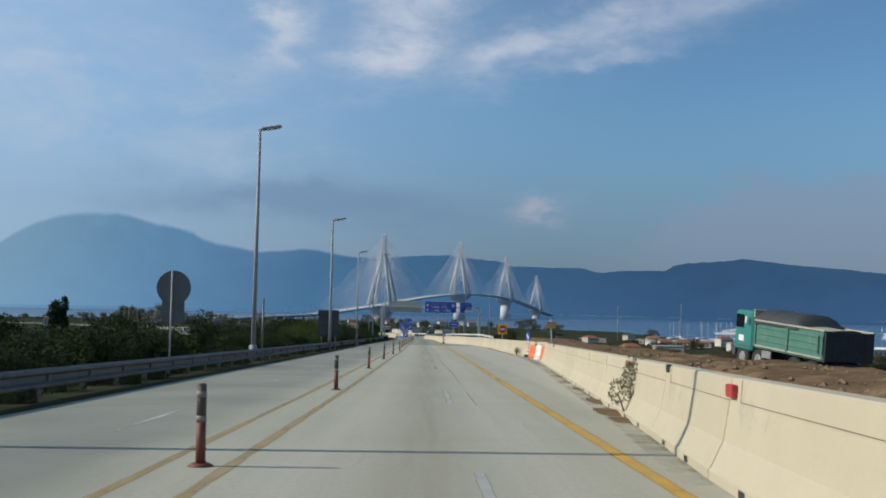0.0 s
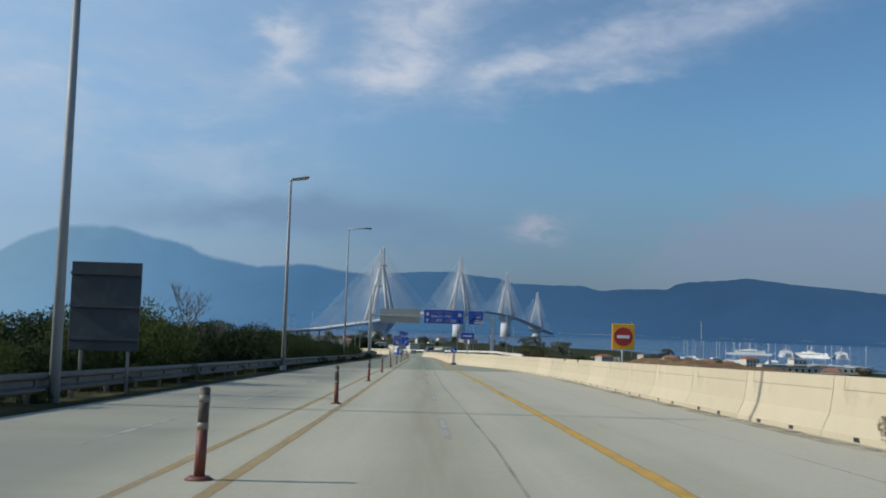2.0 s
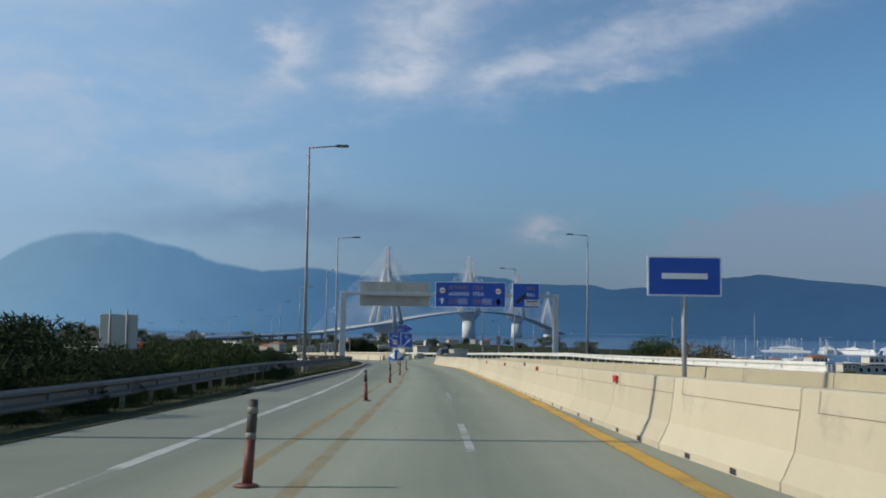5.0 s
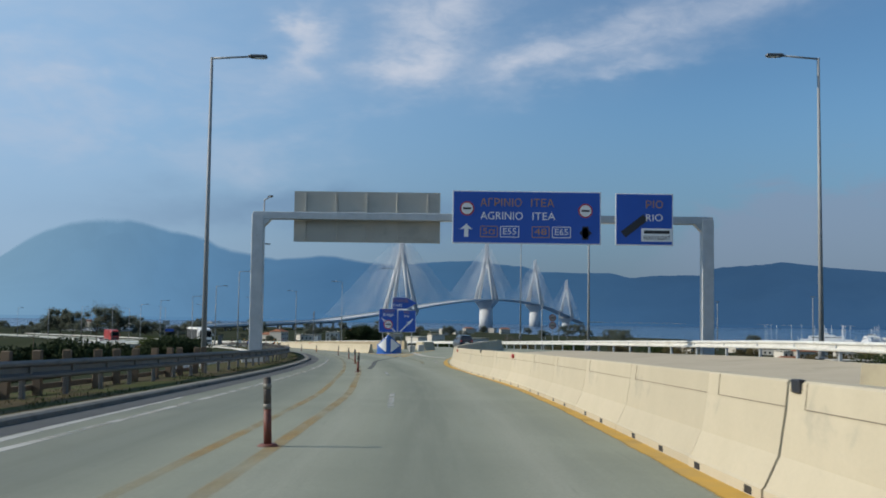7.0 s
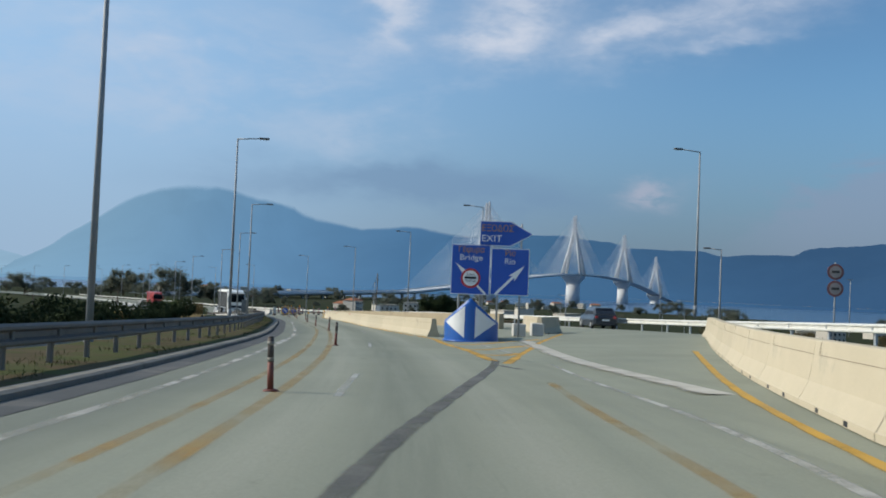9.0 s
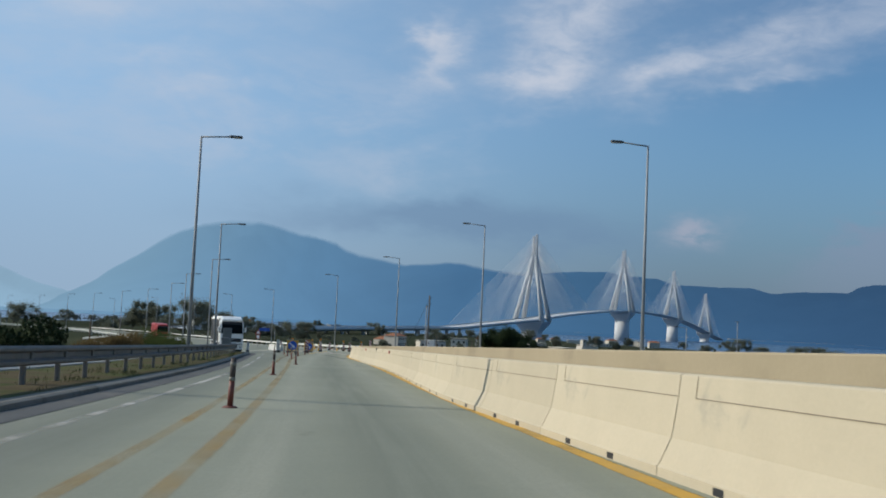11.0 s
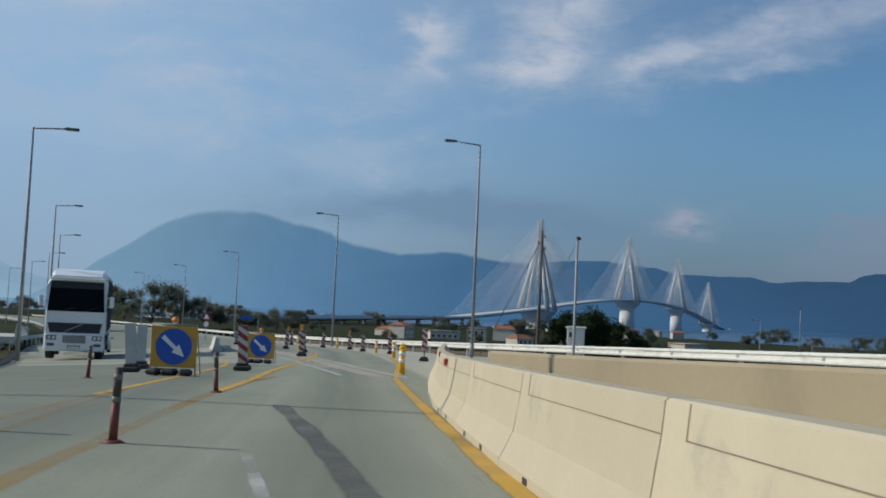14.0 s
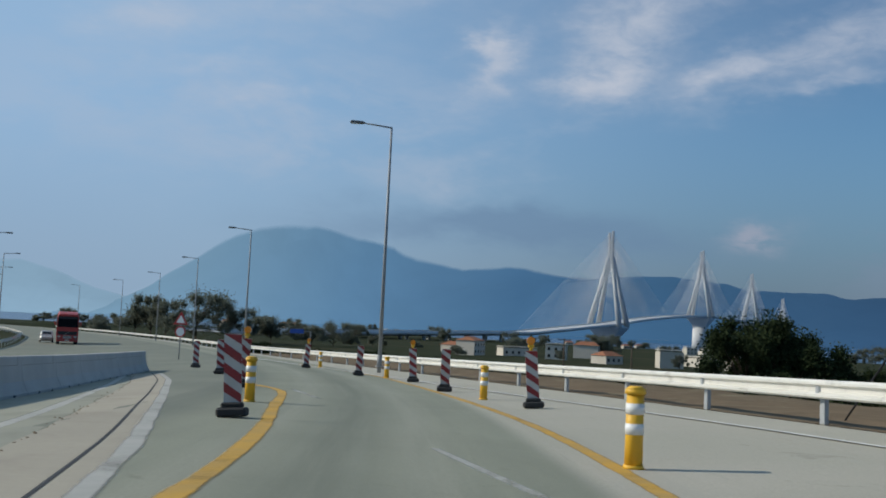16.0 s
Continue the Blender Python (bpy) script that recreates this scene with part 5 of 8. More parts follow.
# old fence close behind the guardrail
fence = thing("fence", "row of rusty brown fence posts behind the guardrail", "fence")
shared = None
for k, y in enumerate(np.arange(177, 210, 1.55)):
    x = x_on(LEFT_RAIL, y) - 1.45 - 0.05 * math.sin(k * 2.1)
    if shared is None:
        bm = bmesh.new()
        box(bm, 0, 0, 0.20, 0.16, 0.10, 1.20, bevel=0.012)
        ob = part("post", bm, M["rail_post"], fence)
        shared = ob.data
    else:
        ob = new("post", shared)
        ob.parent = fence
    ob.matrix_basis = pose(x, y, surf_z(x, y), 2.0 * math.sin(k * 1.7), 2.5 * math.sin(k * 2.9), 7 * math.sin(k))
bm = bmesh.new()
sweep(bm, [(-0.03, 0.10), (0.03, 0.10), (0.03, 0.20), (-0.03, 0.20)], edge_line(LEFT_RAIL, 177, 210, -1.56, 2.0))
part("lower_rail", bm, M["rail_post"], fence, "rusty lower rail")


# ---------------------------------------------------------------- street lamps
def mast_lamp(height, arm, head_len):
    lamp = thing("street_lamp", "", "street lamp", "street lamps")
    bm = bmesh.new()
    rod(bm, (0, 0, -0.3), (0, 0, height), 0.10, 0.05, 10)
    rod(bm, (0, 0, 0), (0, 0, 0.5), 0.125, 0.115, 10)
    part("mast", bm, M["steel"], lamp, "slim tapered grey steel mast")
    bm = bmesh.new()
    box(bm, 0, 0, -0.02, 0.34, 0.34, 0.06, bevel=0.01)
    part("foot_plate", bm, M["steel"], lamp)
    bm = bmesh.new()
    rod(bm, (0, 0, height - 0.04), (arm, 0, height + 0.06), 0.04, 0.035, 8)
    part("arm", bm, M["steel"], lamp)
    bm = bmesh.new()
    box(bm, arm + head_len / 2, 0, height + 0.07, head_len, 0.26, 0.12, bevel=0.035)
    box(bm, arm + 0.02, 0, height + 0.07, 0.16, 0.1, 0.1, bevel=0.02)
    head = part("head", bm, M["lamp_head"], lamp, "flat dark luminaire")
    bm = bmesh.new()
    box(bm, arm + head_len * 0.6, 0, height + 0.005, head_len * 0.6, 0.2, 0.02)
    part("lens", bm, M["lamp_lens"], head)
    return lamp


def thick_lamp(height):
    lamp = thing("street_lamp", "stout grey steel street lamp with a short tilted head", "street lamp", "street lamps")
    bm = bmesh.new()
    rod(bm, (0, 0, -0.3), (0, 0, height), 0.095, 0.052, 12)
    rod(bm, (0, 0, 0), (0, 0, 0.6), 0.15, 0.14, 12)
    part("mast", bm, M["steel"], lamp)
    turn = Matrix.Rotation(radians(-10), 3, "Y")
    bm = bmesh.new()
    box(bm, 0.42, 0, height + 0.07, 0.74, 0.30, 0.10, turn, bevel=0.03)
    rod(bm, (-0.05, 0, height - 0.03), (0.2, 0, height + 0.03), 0.05, 0.05, 8)
    head = part("head", bm, M["steel"], lamp, "flat grey luminaire")
    bm = bmesh.new()
    box(bm, 0.48, 0, height + 0.02, 0.45, 0.24, 0.02, turn)
    part("lens", bm, M["lamp_lens"], head)
    return lamp


source = thick_lamp(8.45)
source.matrix_basis = ground_at(-6.25, 9.3)
for x, y, up in ((-6.30, 37.4, -0.03), (-5.89, 62.4, -0.6), (-6.15, 90.0, -0.40)):
    copy_thing(source, ground_at(x, y, 0, up))
tall = mast_lamp(11.2, 1.35, 0.62)
tagged(tall, "tall slim grey street lamp with a straight arm over the road")
tall.matrix_basis = pose(-7.14, 135.2, road_z(-7.14, 135.2) + 0.06)
for x, y, up in ((-7.15, 174.2, 0.05), (-9.41, 214.0, -0.08), (-14.1, 250.6, -0.2), (-22.53, 290.05, 0.30), (-30.52, 322.4, -0.54), (-41.39, 356.2, -0.87), (-52.81, 385.8, -1.45), (-68.0, 417.0, -1.2), (-79.5, 440, -1.4), (-96.5, 470, -1.2),
                 (-117, 503, -0.6), (-141, 538, -0.4), (-167, 574, 0), (-196, 610, 0), (-228, 645, 0)):
    copy_thing(tall, pose(x, y, road_z(x, y) + up, 0, 0, math.degrees(math.atan2(x_on(LEFT_EDGE, y - 5) - x_on(LEFT_EDGE, y + 5), 10)) - (75 if y == 250.6 else 0)))
for x, y, up in ((12.96, 215.9, 0.66), (9.3, 253, 0.6), (7.48, 299.7, 1.84), (-8.9, 327, 0.38), (-20.33, 363.35, 0.54), (-33.64, 397.2, 0.39), (-49.05, 430.8, 0.32), (-70.4, 468.4, -0.43), (-90.8, 503.5, -0.37),
                 (-113.5, 540, -0.3), (-140, 578, 0), (-172, 617, 0)):
    copy_thing(tall, pose(x, y, road_z(x, y) + up, 0, 0, 180 + math.degrees(math.atan2(x_on(RIGHT_EDGE, y - 5) - x_on(RIGHT_EDGE, y + 5), 10))))
low_lamp = mast_lamp(6.9, 0.9, 0.5)
tagged(low_lamp, "short grey street lamp beyond the exit ramp")
low_lamp.matrix_basis = pose(10.9, 309.8, -6.95, 0, 0, 180)
# lamps of the harbour road
small = mast_lamp(8.0, 1.0, 0.5)
tagged(small, "slim street lamp of the harbour road", group="harbour lamps")
small.matrix_basis = pose(4, 527, ground_z(4, 527) + 2.4, 0, 0, 180)
for x, y in ((26, 470), (36, 505), (20, 560), (60, 480), (2, 413), (-24, 600)):
    copy_thing(small, pose(x, y, ground_z(x, y) - 0.1, 0, 0, 180))


# ---------------------------------------------------------------- flexible posts in the closed centre
def flexible_post():
    post = thing("delineator_post", "dirty dark brown and red flexible delineator post with grey bands", "delineator post", "delineator posts")
    bm = bmesh.new()
    rod(bm, (0, 0, 0.02), (0, 0, 0.36), 0.040, 0.039, 12)
    part("tube", bm, M["delineator_red"], post, "dull dark red lower tube")
    bm = bmesh.new()
    rod(bm, (0, 0, 0.36), (0, 0, 0.65), 0.039, 0.038, 12)
    rod(bm, (0, 0, 0.65), (0, 0, 0.665), 0.038, 0.024, 12)
    part("upper_tube", bm, M["delineator_dark"], post, "dirty dark brown upper tube")
    for z, tall in ((0.36, 0.05), (0.555, 0.05)):
        bm = bmesh.new()
        rod(bm, (0, 0, z), (0, 0, z + tall), 0.0415, 0.0415, 12)
        part("band", bm, M["delineator_grey"], post, "dull grey reflective band")
    bm = bmesh.new()
    rod(bm, (0, 0, 0), (0, 0, 0.028), 0.11, 0.07, 14)
    part("foot", bm, M["delineator_red"], post)
    return post


rnd = random.Random(5)
source = flexible_post()
POST_X = [(-10, -1.74), (8, -1.85), (20, -1.75), (31.9, -1.82), (43.5, -1.84), (65, -1.72), (77, -1.88), (91, -2.02), (105, -2.10), (145, -2.2), (159, -2.28), (172, -2.37), (187.6, -2.47), (199.8, -2.95), (212.5, -3.83), (226, -5.15), (239.2, -6.75), (256.0, -9.2), (277, -13.6), (288, -16.6),
          (302, -20.2), (316.05, -23.44), (329.2, -27.31)]
spots = [(float(np.interp(y, [p[0] for p in POST_X], [p[1] for p in POST_X])), y) for y in (8.32, 19.67, 31.9, 43.5, 53.8, 64.5, 77.8, 90.8, 104.0, 117.0, 131.0, 145.4, 159.2, 172.4, 187.6, 212.4, 226.0, 239.2, 256.0, 277.0, 288, 302, 316.05, 329.2)]
spots = [Vector((x, y, surf_z(x, y))) for x, y in spots]
spots += [Vector((x, y, surf_z(x, y))) for x, y in ((-30.94, 341.15), (-34.11, 351.4), (-38.2, 362.5), (-30.89, 343.6), (-32.40, 351.05), (-34.22, 358.9))]
for k, p in enumerate(spots):
    m = Matrix.Translation(p) @ pose(0, 0, 0, rnd.uniform(-3, 3), rnd.uniform(-2.5, 2.5), rnd.uniform(0, 360))
    if k == 0:
        source.matrix_basis = m
    else:
        copy_thing(source, m)


# ---------------------------------------------------------------- yellow bollards and striped boards
def yellow_bollard():
    post = thing("bollard", "yellow plastic bollard with white reflective bands on the shoulder", "bollard", "yellow bollards")
    bm = bmesh.new()
    rod(bm, (0, 0, 0.0), (0, 0, 0.74), 0.092, 0.088, 16)
    part("tube", bm, M["bollard_yellow"], post)
    bm = bmesh.new()
    rod(bm, (0, 0, 0.74), (0, 0, 0.79), 0.105, 0.105, 16)
    rod(bm, (0, 0, 0.79), (0, 0, 0.82), 0.105, 0.06, 16)
    part("cap", bm, M["bollard_yellow"], post)
    for z in (0.34, 0.54):
        bm = bmesh.new()
        rod(bm, (0, 0, z), (0, 0, z + 0.11), 0.0945, 0.0945, 16)
        part("band", bm, M["sign_white"], post, "white reflective band")
    bm = bmesh.new()
    rod(bm, (0, 0, 0), (0, 0, 0.04), 0.11, 0.10, 16)
    part("foot", bm, M["bollard_yellow"], post)
    return post


source = yellow_bollard()
for k, (x, y) in enumerate(((-33.21, 371.7), (-35.36, 385.1), (-37.4, 394.7), (-40.95, 408.7), (-46.8, 423.0), (-53.5, 436), (-44.26, 402.0))):
    m = ground_at(x, y, 30 * k)
    if k == 0:
        source.matrix_basis = m
    else:
        copy_thing(source, m)


def striped_board(amber, raised=0.0):
    board = thing("hazard_board", "red and white striped hazard board" + (", amber lamp on top" if amber else " in a rubber foot"), "hazard board", "hazard boards")
    bm = bmesh.new()
    box(bm, 0, 0, 0.075, 0.42, 0.34, 0.13, bevel=0.03)
    box(bm, 0, 0, 0.17, 0.30, 0.22, 0.08, bevel=0.02)
    part("foot", bm, M["rubber"], board, "worn black rubber foot")
    w, z0, z1 = 0.125, 0.20 + raised, 1.18 + raised
    if raised:
        bm = bmesh.new()
        rod(bm, (0, 0.03, 0.15), (0, 0.03, z0 + 0.3), 0.022, 0.022, 8)
        part("post", bm, M["rubber"], board)
    # alternating slanted stripes cut to the board's outline
    bm = bmesh.new()
    box(bm, 0, 0.012, (z0 + z1) / 2, 2 * w, 0.018, z1 - z0)
    part("panel", bm, M["board_white"], board)
    bm = bmesh.new()
    box(bm, 0, 0.026, (z0 + z1) / 2, 2 * w - 0.01, 0.008, z1 - z0 - 0.01)
    part("back_plate", bm, M["galvanized"], board, "bare grey rear plate")
    step = 0.28
    for k in range(-1, 6):
        za = z0 + k * step
        cut = []
        for x, z in ((-w, za + 0.16), (w, za - 0.02), (w, za + 0.12), (-w, za + 0.30)):
            cut.append((x, min(z1, max(z0, z))))
        if max(z for _, z in cut) - min(z for _, z in cut) > 0.06:
            bm = bmesh.new()
            slab(bm, cut, 0.0, -0.006)
            part("stripe", bm, M["stripe_red"], board, "red slanted stripe")
    if amber:
        bm = bmesh.new()
        rod(bm, (0, 0.0, 1.18), (0, 0.0, 1.24), 0.04, 0.04, 10)
        box(bm, 0, 0.0, 1.27, 0.13, 0.08, 0.07, bevel=0.015)
        lamp = part("lamp", bm, M["bollard_yellow"], board, "yellow warning lamp")
        bm = bmesh.new()
        rod(bm, (0, -0.05, 1.38), (0, 0.05, 1.38), 0.085, 0.085, 16)
        part("lens", bm, M["amber"], lamp, "round amber lens")
    return board


plain, lit = striped_board(False), striped_board(True)
used = {plain: False, lit: False}
for x, y, turn, amber in ((-36.85, 368.4, 8, False), (-40.5, 388.2, 5, True), (-42.97, 398.0, 12, False), (-46.7, 407.7, 15, True), (-39.43, 405.4, 10, True), (-42.6, 412.5, 10, False),
                          (-45.0, 419.5, 14, True), (-48.2, 424, 20, False), (-51.3, 417.5, 20, False), (-53.3, 433, 24, True), (-56.4, 427, 24, False), (-51.5, 396, 203, False), (-54.9, 403.5, 205, False), (-56.9, 408, 205, False), (-58.6, 413, 205, False), (-38.9, 366.2, 190, False), (-39.7, 368.6, 192, False)):
    src = lit if amber else plain
    m = ground_at(x, y, turn) @ pose(0, 0, 0, rnd.uniform(-4, 4), rnd.uniform(-5, 5), 0)
    if used[src]:
        copy_thing(src, m)
    else:
        src.matrix_basis, used[src] = m, True
raised = striped_board(False, 0.30)
tagged(raised, "red and white striped hazard board raised on a thin post")
raised.matrix_basis = ground_at(-34.96, 388.6, 4)


# ---------------------------------------------------------------- arrow boards
def arrow_board(amber):
    sign = thing("arrow_board", "yellow board with blue disc and white arrow, black sandbags", "road sign", "arrow boards")
    bm = bmesh.new()
    box(bm, 0, 0, 0.70, 1.12, 0.03, 1.0, bevel=0.01)
    part("panel", bm, M["board_yellow"], sign, "dull yellow square panel")
    bm = bmesh.new()
    slab(bm, circle_outline(0, 0.70, 0.44, 40), -0.022, -0.014)
    disc = part("disc", bm, M["sign_blue"], sign, "blue disc")
    c, s = math.cos(radians(-42)), math.sin(radians(-42))
    shape = [(-0.36, 0.05), (0.06, 0.045), (0.06, 0.13), (0.36, 0), (0.06, -0.13), (0.06, -0.045), (-0.36, -0.05)]
    bm = bmesh.new()
    slab(bm, [(u * c - v * s, 0.70 + u * s + v * c) for u, v in shape], -0.030, -0.022)
    part("arrow", bm, M["sign_white"], disc, "white arrow pointing down to the lane")
    for x in (-0.54, 0.54):
        bm = bmesh.new()
        rod(bm, (x, 0.02, 0), (x, 0.02, 1.24), 0.018, 0.018, 8)
        part("frame_leg", bm, M["steel"], sign)
        bm = bmesh.new()
        rod(bm, (x, 0.03, 1.15), (x, 0.62, 0.02), 0.015, 0.015, 8)
        part("stay", bm, M["steel"], sign)
    bm = bmesh.new()
    rod(bm, (-0.54, 0.02, 1.24), (0.54, 0.02, 1.24), 0.018, 0.018, 8)
    part("frame_bar", bm, M["steel"], sign)
    for x in (-0.42, -0.08, 0.30):
        bm = bmesh.new()
        box(bm, x, 0.04, 0.085, 0.34, 0.5, 0.16, Matrix.Rotation(radians(x * 40), 3, "Z"), bevel=0.06)
        part("sandbag", bm, M["rubber"], sign, "black sandbag")
    if amber:
        bm = bmesh.new()
        rod(bm, (0, 0.02, 1.24), (0, 0.02, 1.30), 0.05, 0.06, 10)
        lamp = part("lamp_base", bm, M["sign_white"], sign)
        bm = bmesh.new()
        rod(bm, (0, 0.02, 1.30), (0, 0.02, 1.39), 0.085, 0.08, 16)
        rod(bm, (0, 0.02, 1.39), (0, 0.02, 1.42), 0.08, 0.04, 16)
        part("lens", bm, M["amber"], lamp, "amber flashing lamp")
    return sign


first_board = arrow_board(True)
first_board.matrix_basis = ground_at(-37.02, 364.05, 8) @ Matrix.Scale(0.9, 4)
copy_thing(first_board, ground_at(-38.5, 375.3, 8) @ Matrix.Scale(0.9, 4))

# ---------------------------------------------------------------- overhead gantry
def bordered_panel(parent, name, x0, x1, z0, z1, y, mat, label):
    bm = bmesh.new()
    box(bm, (x0 + x1) / 2, y, (z0 + z1) / 2, x1 - x0, 0.06, z1 - z0, bevel=0.01)
    panel = part(name, bm, M["sign_white"], parent, label)
    bm = bmesh.new()
    box(bm, (x0 + x1) / 2, y - 0.031, (z0 + z1) / 2, x1 - x0 - 0.10, 0.012, z1 - z0 - 0.10)
    part("face", bm, mat, panel)
    return panel


def toll_roundel(parent, x, y, z, r):
    for name, rr, mat, d in (("roundel", r, M["sign_red"], 0.0), ("roundel_field", r * 0.8, M["sign_white"], 0.006)):
        bm = bmesh.new()
        slab(bm, circle_outline(x, z, rr, 32), y - d - 0.008, y - d)
        part(name, bm, mat, parent)
    bm = bmesh.new()
    box(bm, x, y - 0.018, z, r * 1.15, 0.006, r * 0.26)
    part("bar", bm, M["sign_black"], parent)


def arrow_shape(bm, x, z, length, width, angle, y):
    c, s = math.cos(radians(angle)), math.sin(radians(angle))
    h = length / 2
    pts = [(-h, width * 0.16), (h * 0.25, width * 0.16), (h * 0.1, width * 0.5), (h, 0), (h * 0.1, -width * 0.5), (h * 0.25, -width * 0.16), (-h, -width * 0.16)]
    slab(bm, [(x + u * c - v * s, z + u * s + v * c) for u, v in pts], y - 0.006, y)


gantry = thing("sign_gantry", "grey steel sign gantry spanning the motorway", "gantry", at=(0, 226.3, road_z(0, 226.3)))
for x in (-9.9, 11.32):
    bm = bmesh.new()
    box(bm, x, 0, 3.3, 0.56, 0.50, 7.4, bevel=0.03)
    part("post", bm, M["galvanized"], gantry, "square grey steel post")
    bm = bmesh.new()
    box(bm, x, 0, 0.12, 1.1, 1.1, 0.5, bevel=0.04)
    part("footing", bm, M["concrete_grey"], gantry)
    s = 1 if x < 0 else -1
    bm = bmesh.new()
    slab(bm, [(x + s * 0.27, 6.75), (x + s * 0.62, 6.75), (x + s * 0.27, 6.38)], -0.2, 0.2)
    part("haunch", bm, M["galvanized"], gantry)
bm = bmesh.new()
box(bm, 0.71, 0, 6.92, 21.7, 0.46, 0.36, bevel=0.03)
part("beam", bm, M["galvanized"], gantry, "long grey box beam")
# the rear of the panel for the other direction
bm = bmesh.new()
box(bm, -4.78, 0.36, 6.93, 6.98, 0.02, 2.42)
rear = part("rear_panel", bm, M["sign_back"], gantry, "bare metal rear of a sign panel, ribbed")
for k in range(24):
    bm = bmesh.new()
    box(bm, -4.78, 0.34, 5.75 + 0.1 * k + 0.05, 6.98, 0.03, 0.09)
    part("profile", bm, M["sign_back"], rear)
for k in range(5):
    x = -8.27 + 0.55 + k * 1.46
    bm = bmesh.new()
    box(bm, x, 0.29, 6.93, 0.09, 0.08, 2.2, bevel=0.008)
    box(bm, x, 0.20, 5.95, 0.10, 0.14, 0.2, bevel=0.01)
    part("bracket", bm, M["sign_back"], rear)
main = bordered_panel(gantry, "sign_panel", -0.71, 6.28, 5.70, 8.20, -0.28, M["sign_blue"], "large blue direction sign with white border")
F = -0.322
writing("lettering", "\u0391\u0393\u03a1\u0399\u039d\u0399\u039f", 0.52, M["sign_brown"], main, 1.58, F, 7.62, "faded brown Greek letters", 1.95)
writing("lettering", "\u0399\u03a4\u0395\u0391", 0.52, M["sign_brown"], main, 3.52, F, 7.62, "faded brown Greek letters", 1.08)
writing("lettering", "AGRINIO", 0.52, M["sign_white"], main, 1.62, F, 7.0, "", 2.0)
writing("lettering", "ITEA", 0.52, M["sign_white"], main, 3.58, F, 7.0, "", 1.08)
toll_roundel(main, -0.02, F + 0.006, 7.35, 0.34)
toll_roundel(main, 5.55, F + 0.006, 7.30, 0.34)
bm = bmesh.new()
arrow_shape(bm, -0.05, 6.32, 0.62, 0.62, 90, F + 0.004)
part("arrow", bm, M["sign_white"], main, "white arrow pointing ahead")
for x0, x1, text, mat in ((0.62, 1.42, "5\u03b1", M["sign_brown"]), (1.56, 2.42, "E55", M["sign_white"]), (3.05, 3.85, "48", M["sign_brown"]), (4.0, 4.85, "E65", M["sign_white"])):
    bm = bmesh.new()
    for bx, bz, sx, sz in (((x0 + x1) / 2, 6.52, x1 - x0, 0.035), ((x0 + x1) / 2, 6.02, x1 - x0, 0.035), (x0, 6.27, 0.035, 0.5), (x1, 6.27, 0.035, 0.5)):
        box(bm, bx, F + 0.002, bz, sx, 0.006, sz)
    part("number_frame", bm, M["sign_white"] if mat is M["sign_white"] else M["sign_brown"], main)
    writing("lettering", text, 0.42, mat, main, (x0 + x1) / 2, F, 6.27, "", (x1 - x0) * 0.72)
bm = bmesh.new()
box(bm, 5.55, F + 0.002, 6.25, 0.42, 0.008, 0.42, Matrix.Rotation(radians(45), 3, "Y"))
box(bm, 5.55, F + 0.002, 6.25, 0.3, 0.008, 0.62)
part("cover", bm, M["sign_black"], main, "dark patch over an old arrow")
exit_panel = bordered_panel(gantry, "sign_panel", 6.96, 9.67, 5.70, 8.16, -0.28, M["sign_blue"], "blue exit sign with a covered arrow")
writing("lettering", "\u03a1\u0399\u039f", 0.48, M["sign_brown"], exit_panel, 8.78, F, 7.62, "faded brown Greek letters", 0.8)
writing("lettering", "RIO", 0.48, M["sign_white"], exit_panel, 8.78, F, 7.0, "", 0.78)
bm = bmesh.new()
box(bm, 7.85, F + 0.002, 6.62, 1.35, 0.008, 0.36, Matrix.Rotation(radians(-38), 3, "Y"))
part("cover", bm, M["sign_black"], exit_panel, "dark patch over an old arrow")
bm = bmesh.new()
box(bm, 8.9, F + 0.002, 6.2, 1.45, 0.012, 0.62)
ferry = part("plate", bm, M["sign_white"], exit_panel, "white plate with two dark lines")
bm = bmesh.new()
box(bm, 8.9, F - 0.008, 6.34, 1.2, 0.006, 0.15)
part("text_bar", bm, M["sign_black"], ferry)
writing("lettering", "FERRYBOAT", 0.26, M["sign_black"], ferry, 8.9, F - 0.008, 6.06, "", 1.25)


# ---------------------------------------------------------------- crash cushion and exit signs
cushion = thing("crash_cushion", "blue crash cushion nose with two white triangles", "crash cushion", at=(-5.98, 266.5, surf_z(-5.98, 266.5)))
def nose_point(a, z, r=1.03):
    return Vector((r * math.sin(a), -r * math.cos(a), z))


def nose_top(a):
    return 0.76 + 0.90 * max(0.0, 1 - abs(math.sin(a)) / 0.98)


bm = bmesh.new()
angles = [radians(d) for d in range(-95, 96, 5)]
grid = [[bm.verts.new(nose_point(a, nose_top(a) * k / 8)) for k in range(9)] for a in angles]
inner = [[bm.verts.new(nose_point(a, nose_top(a) * k / 8, 0.99)) for k in range(9)] for a in angles]
for sheet, flip in ((grid, False), (inner, True)):
    for p, q in zip(sheet, sheet[1:]):
        for k in range(8):
            loop = (p[k], q[k], q[k + 1], p[k + 1])
            bm.faces.new(loop[::-1] if flip else loop)
for k in range(len(angles) - 1):
    bm.faces.new((grid[k][8], grid[k + 1][8], inner[k + 1][8], inner[k][8]))
part("shell", bm, M["shell_blue"], cushion, "curved blue plastic shell", True)
bm = bmesh.new()
rod(bm, (0, 0, 0), (0, 0, 0.06), 1.09, 1.07, 36)
part("foot_ring", bm, M["shell_blue"], cushion)
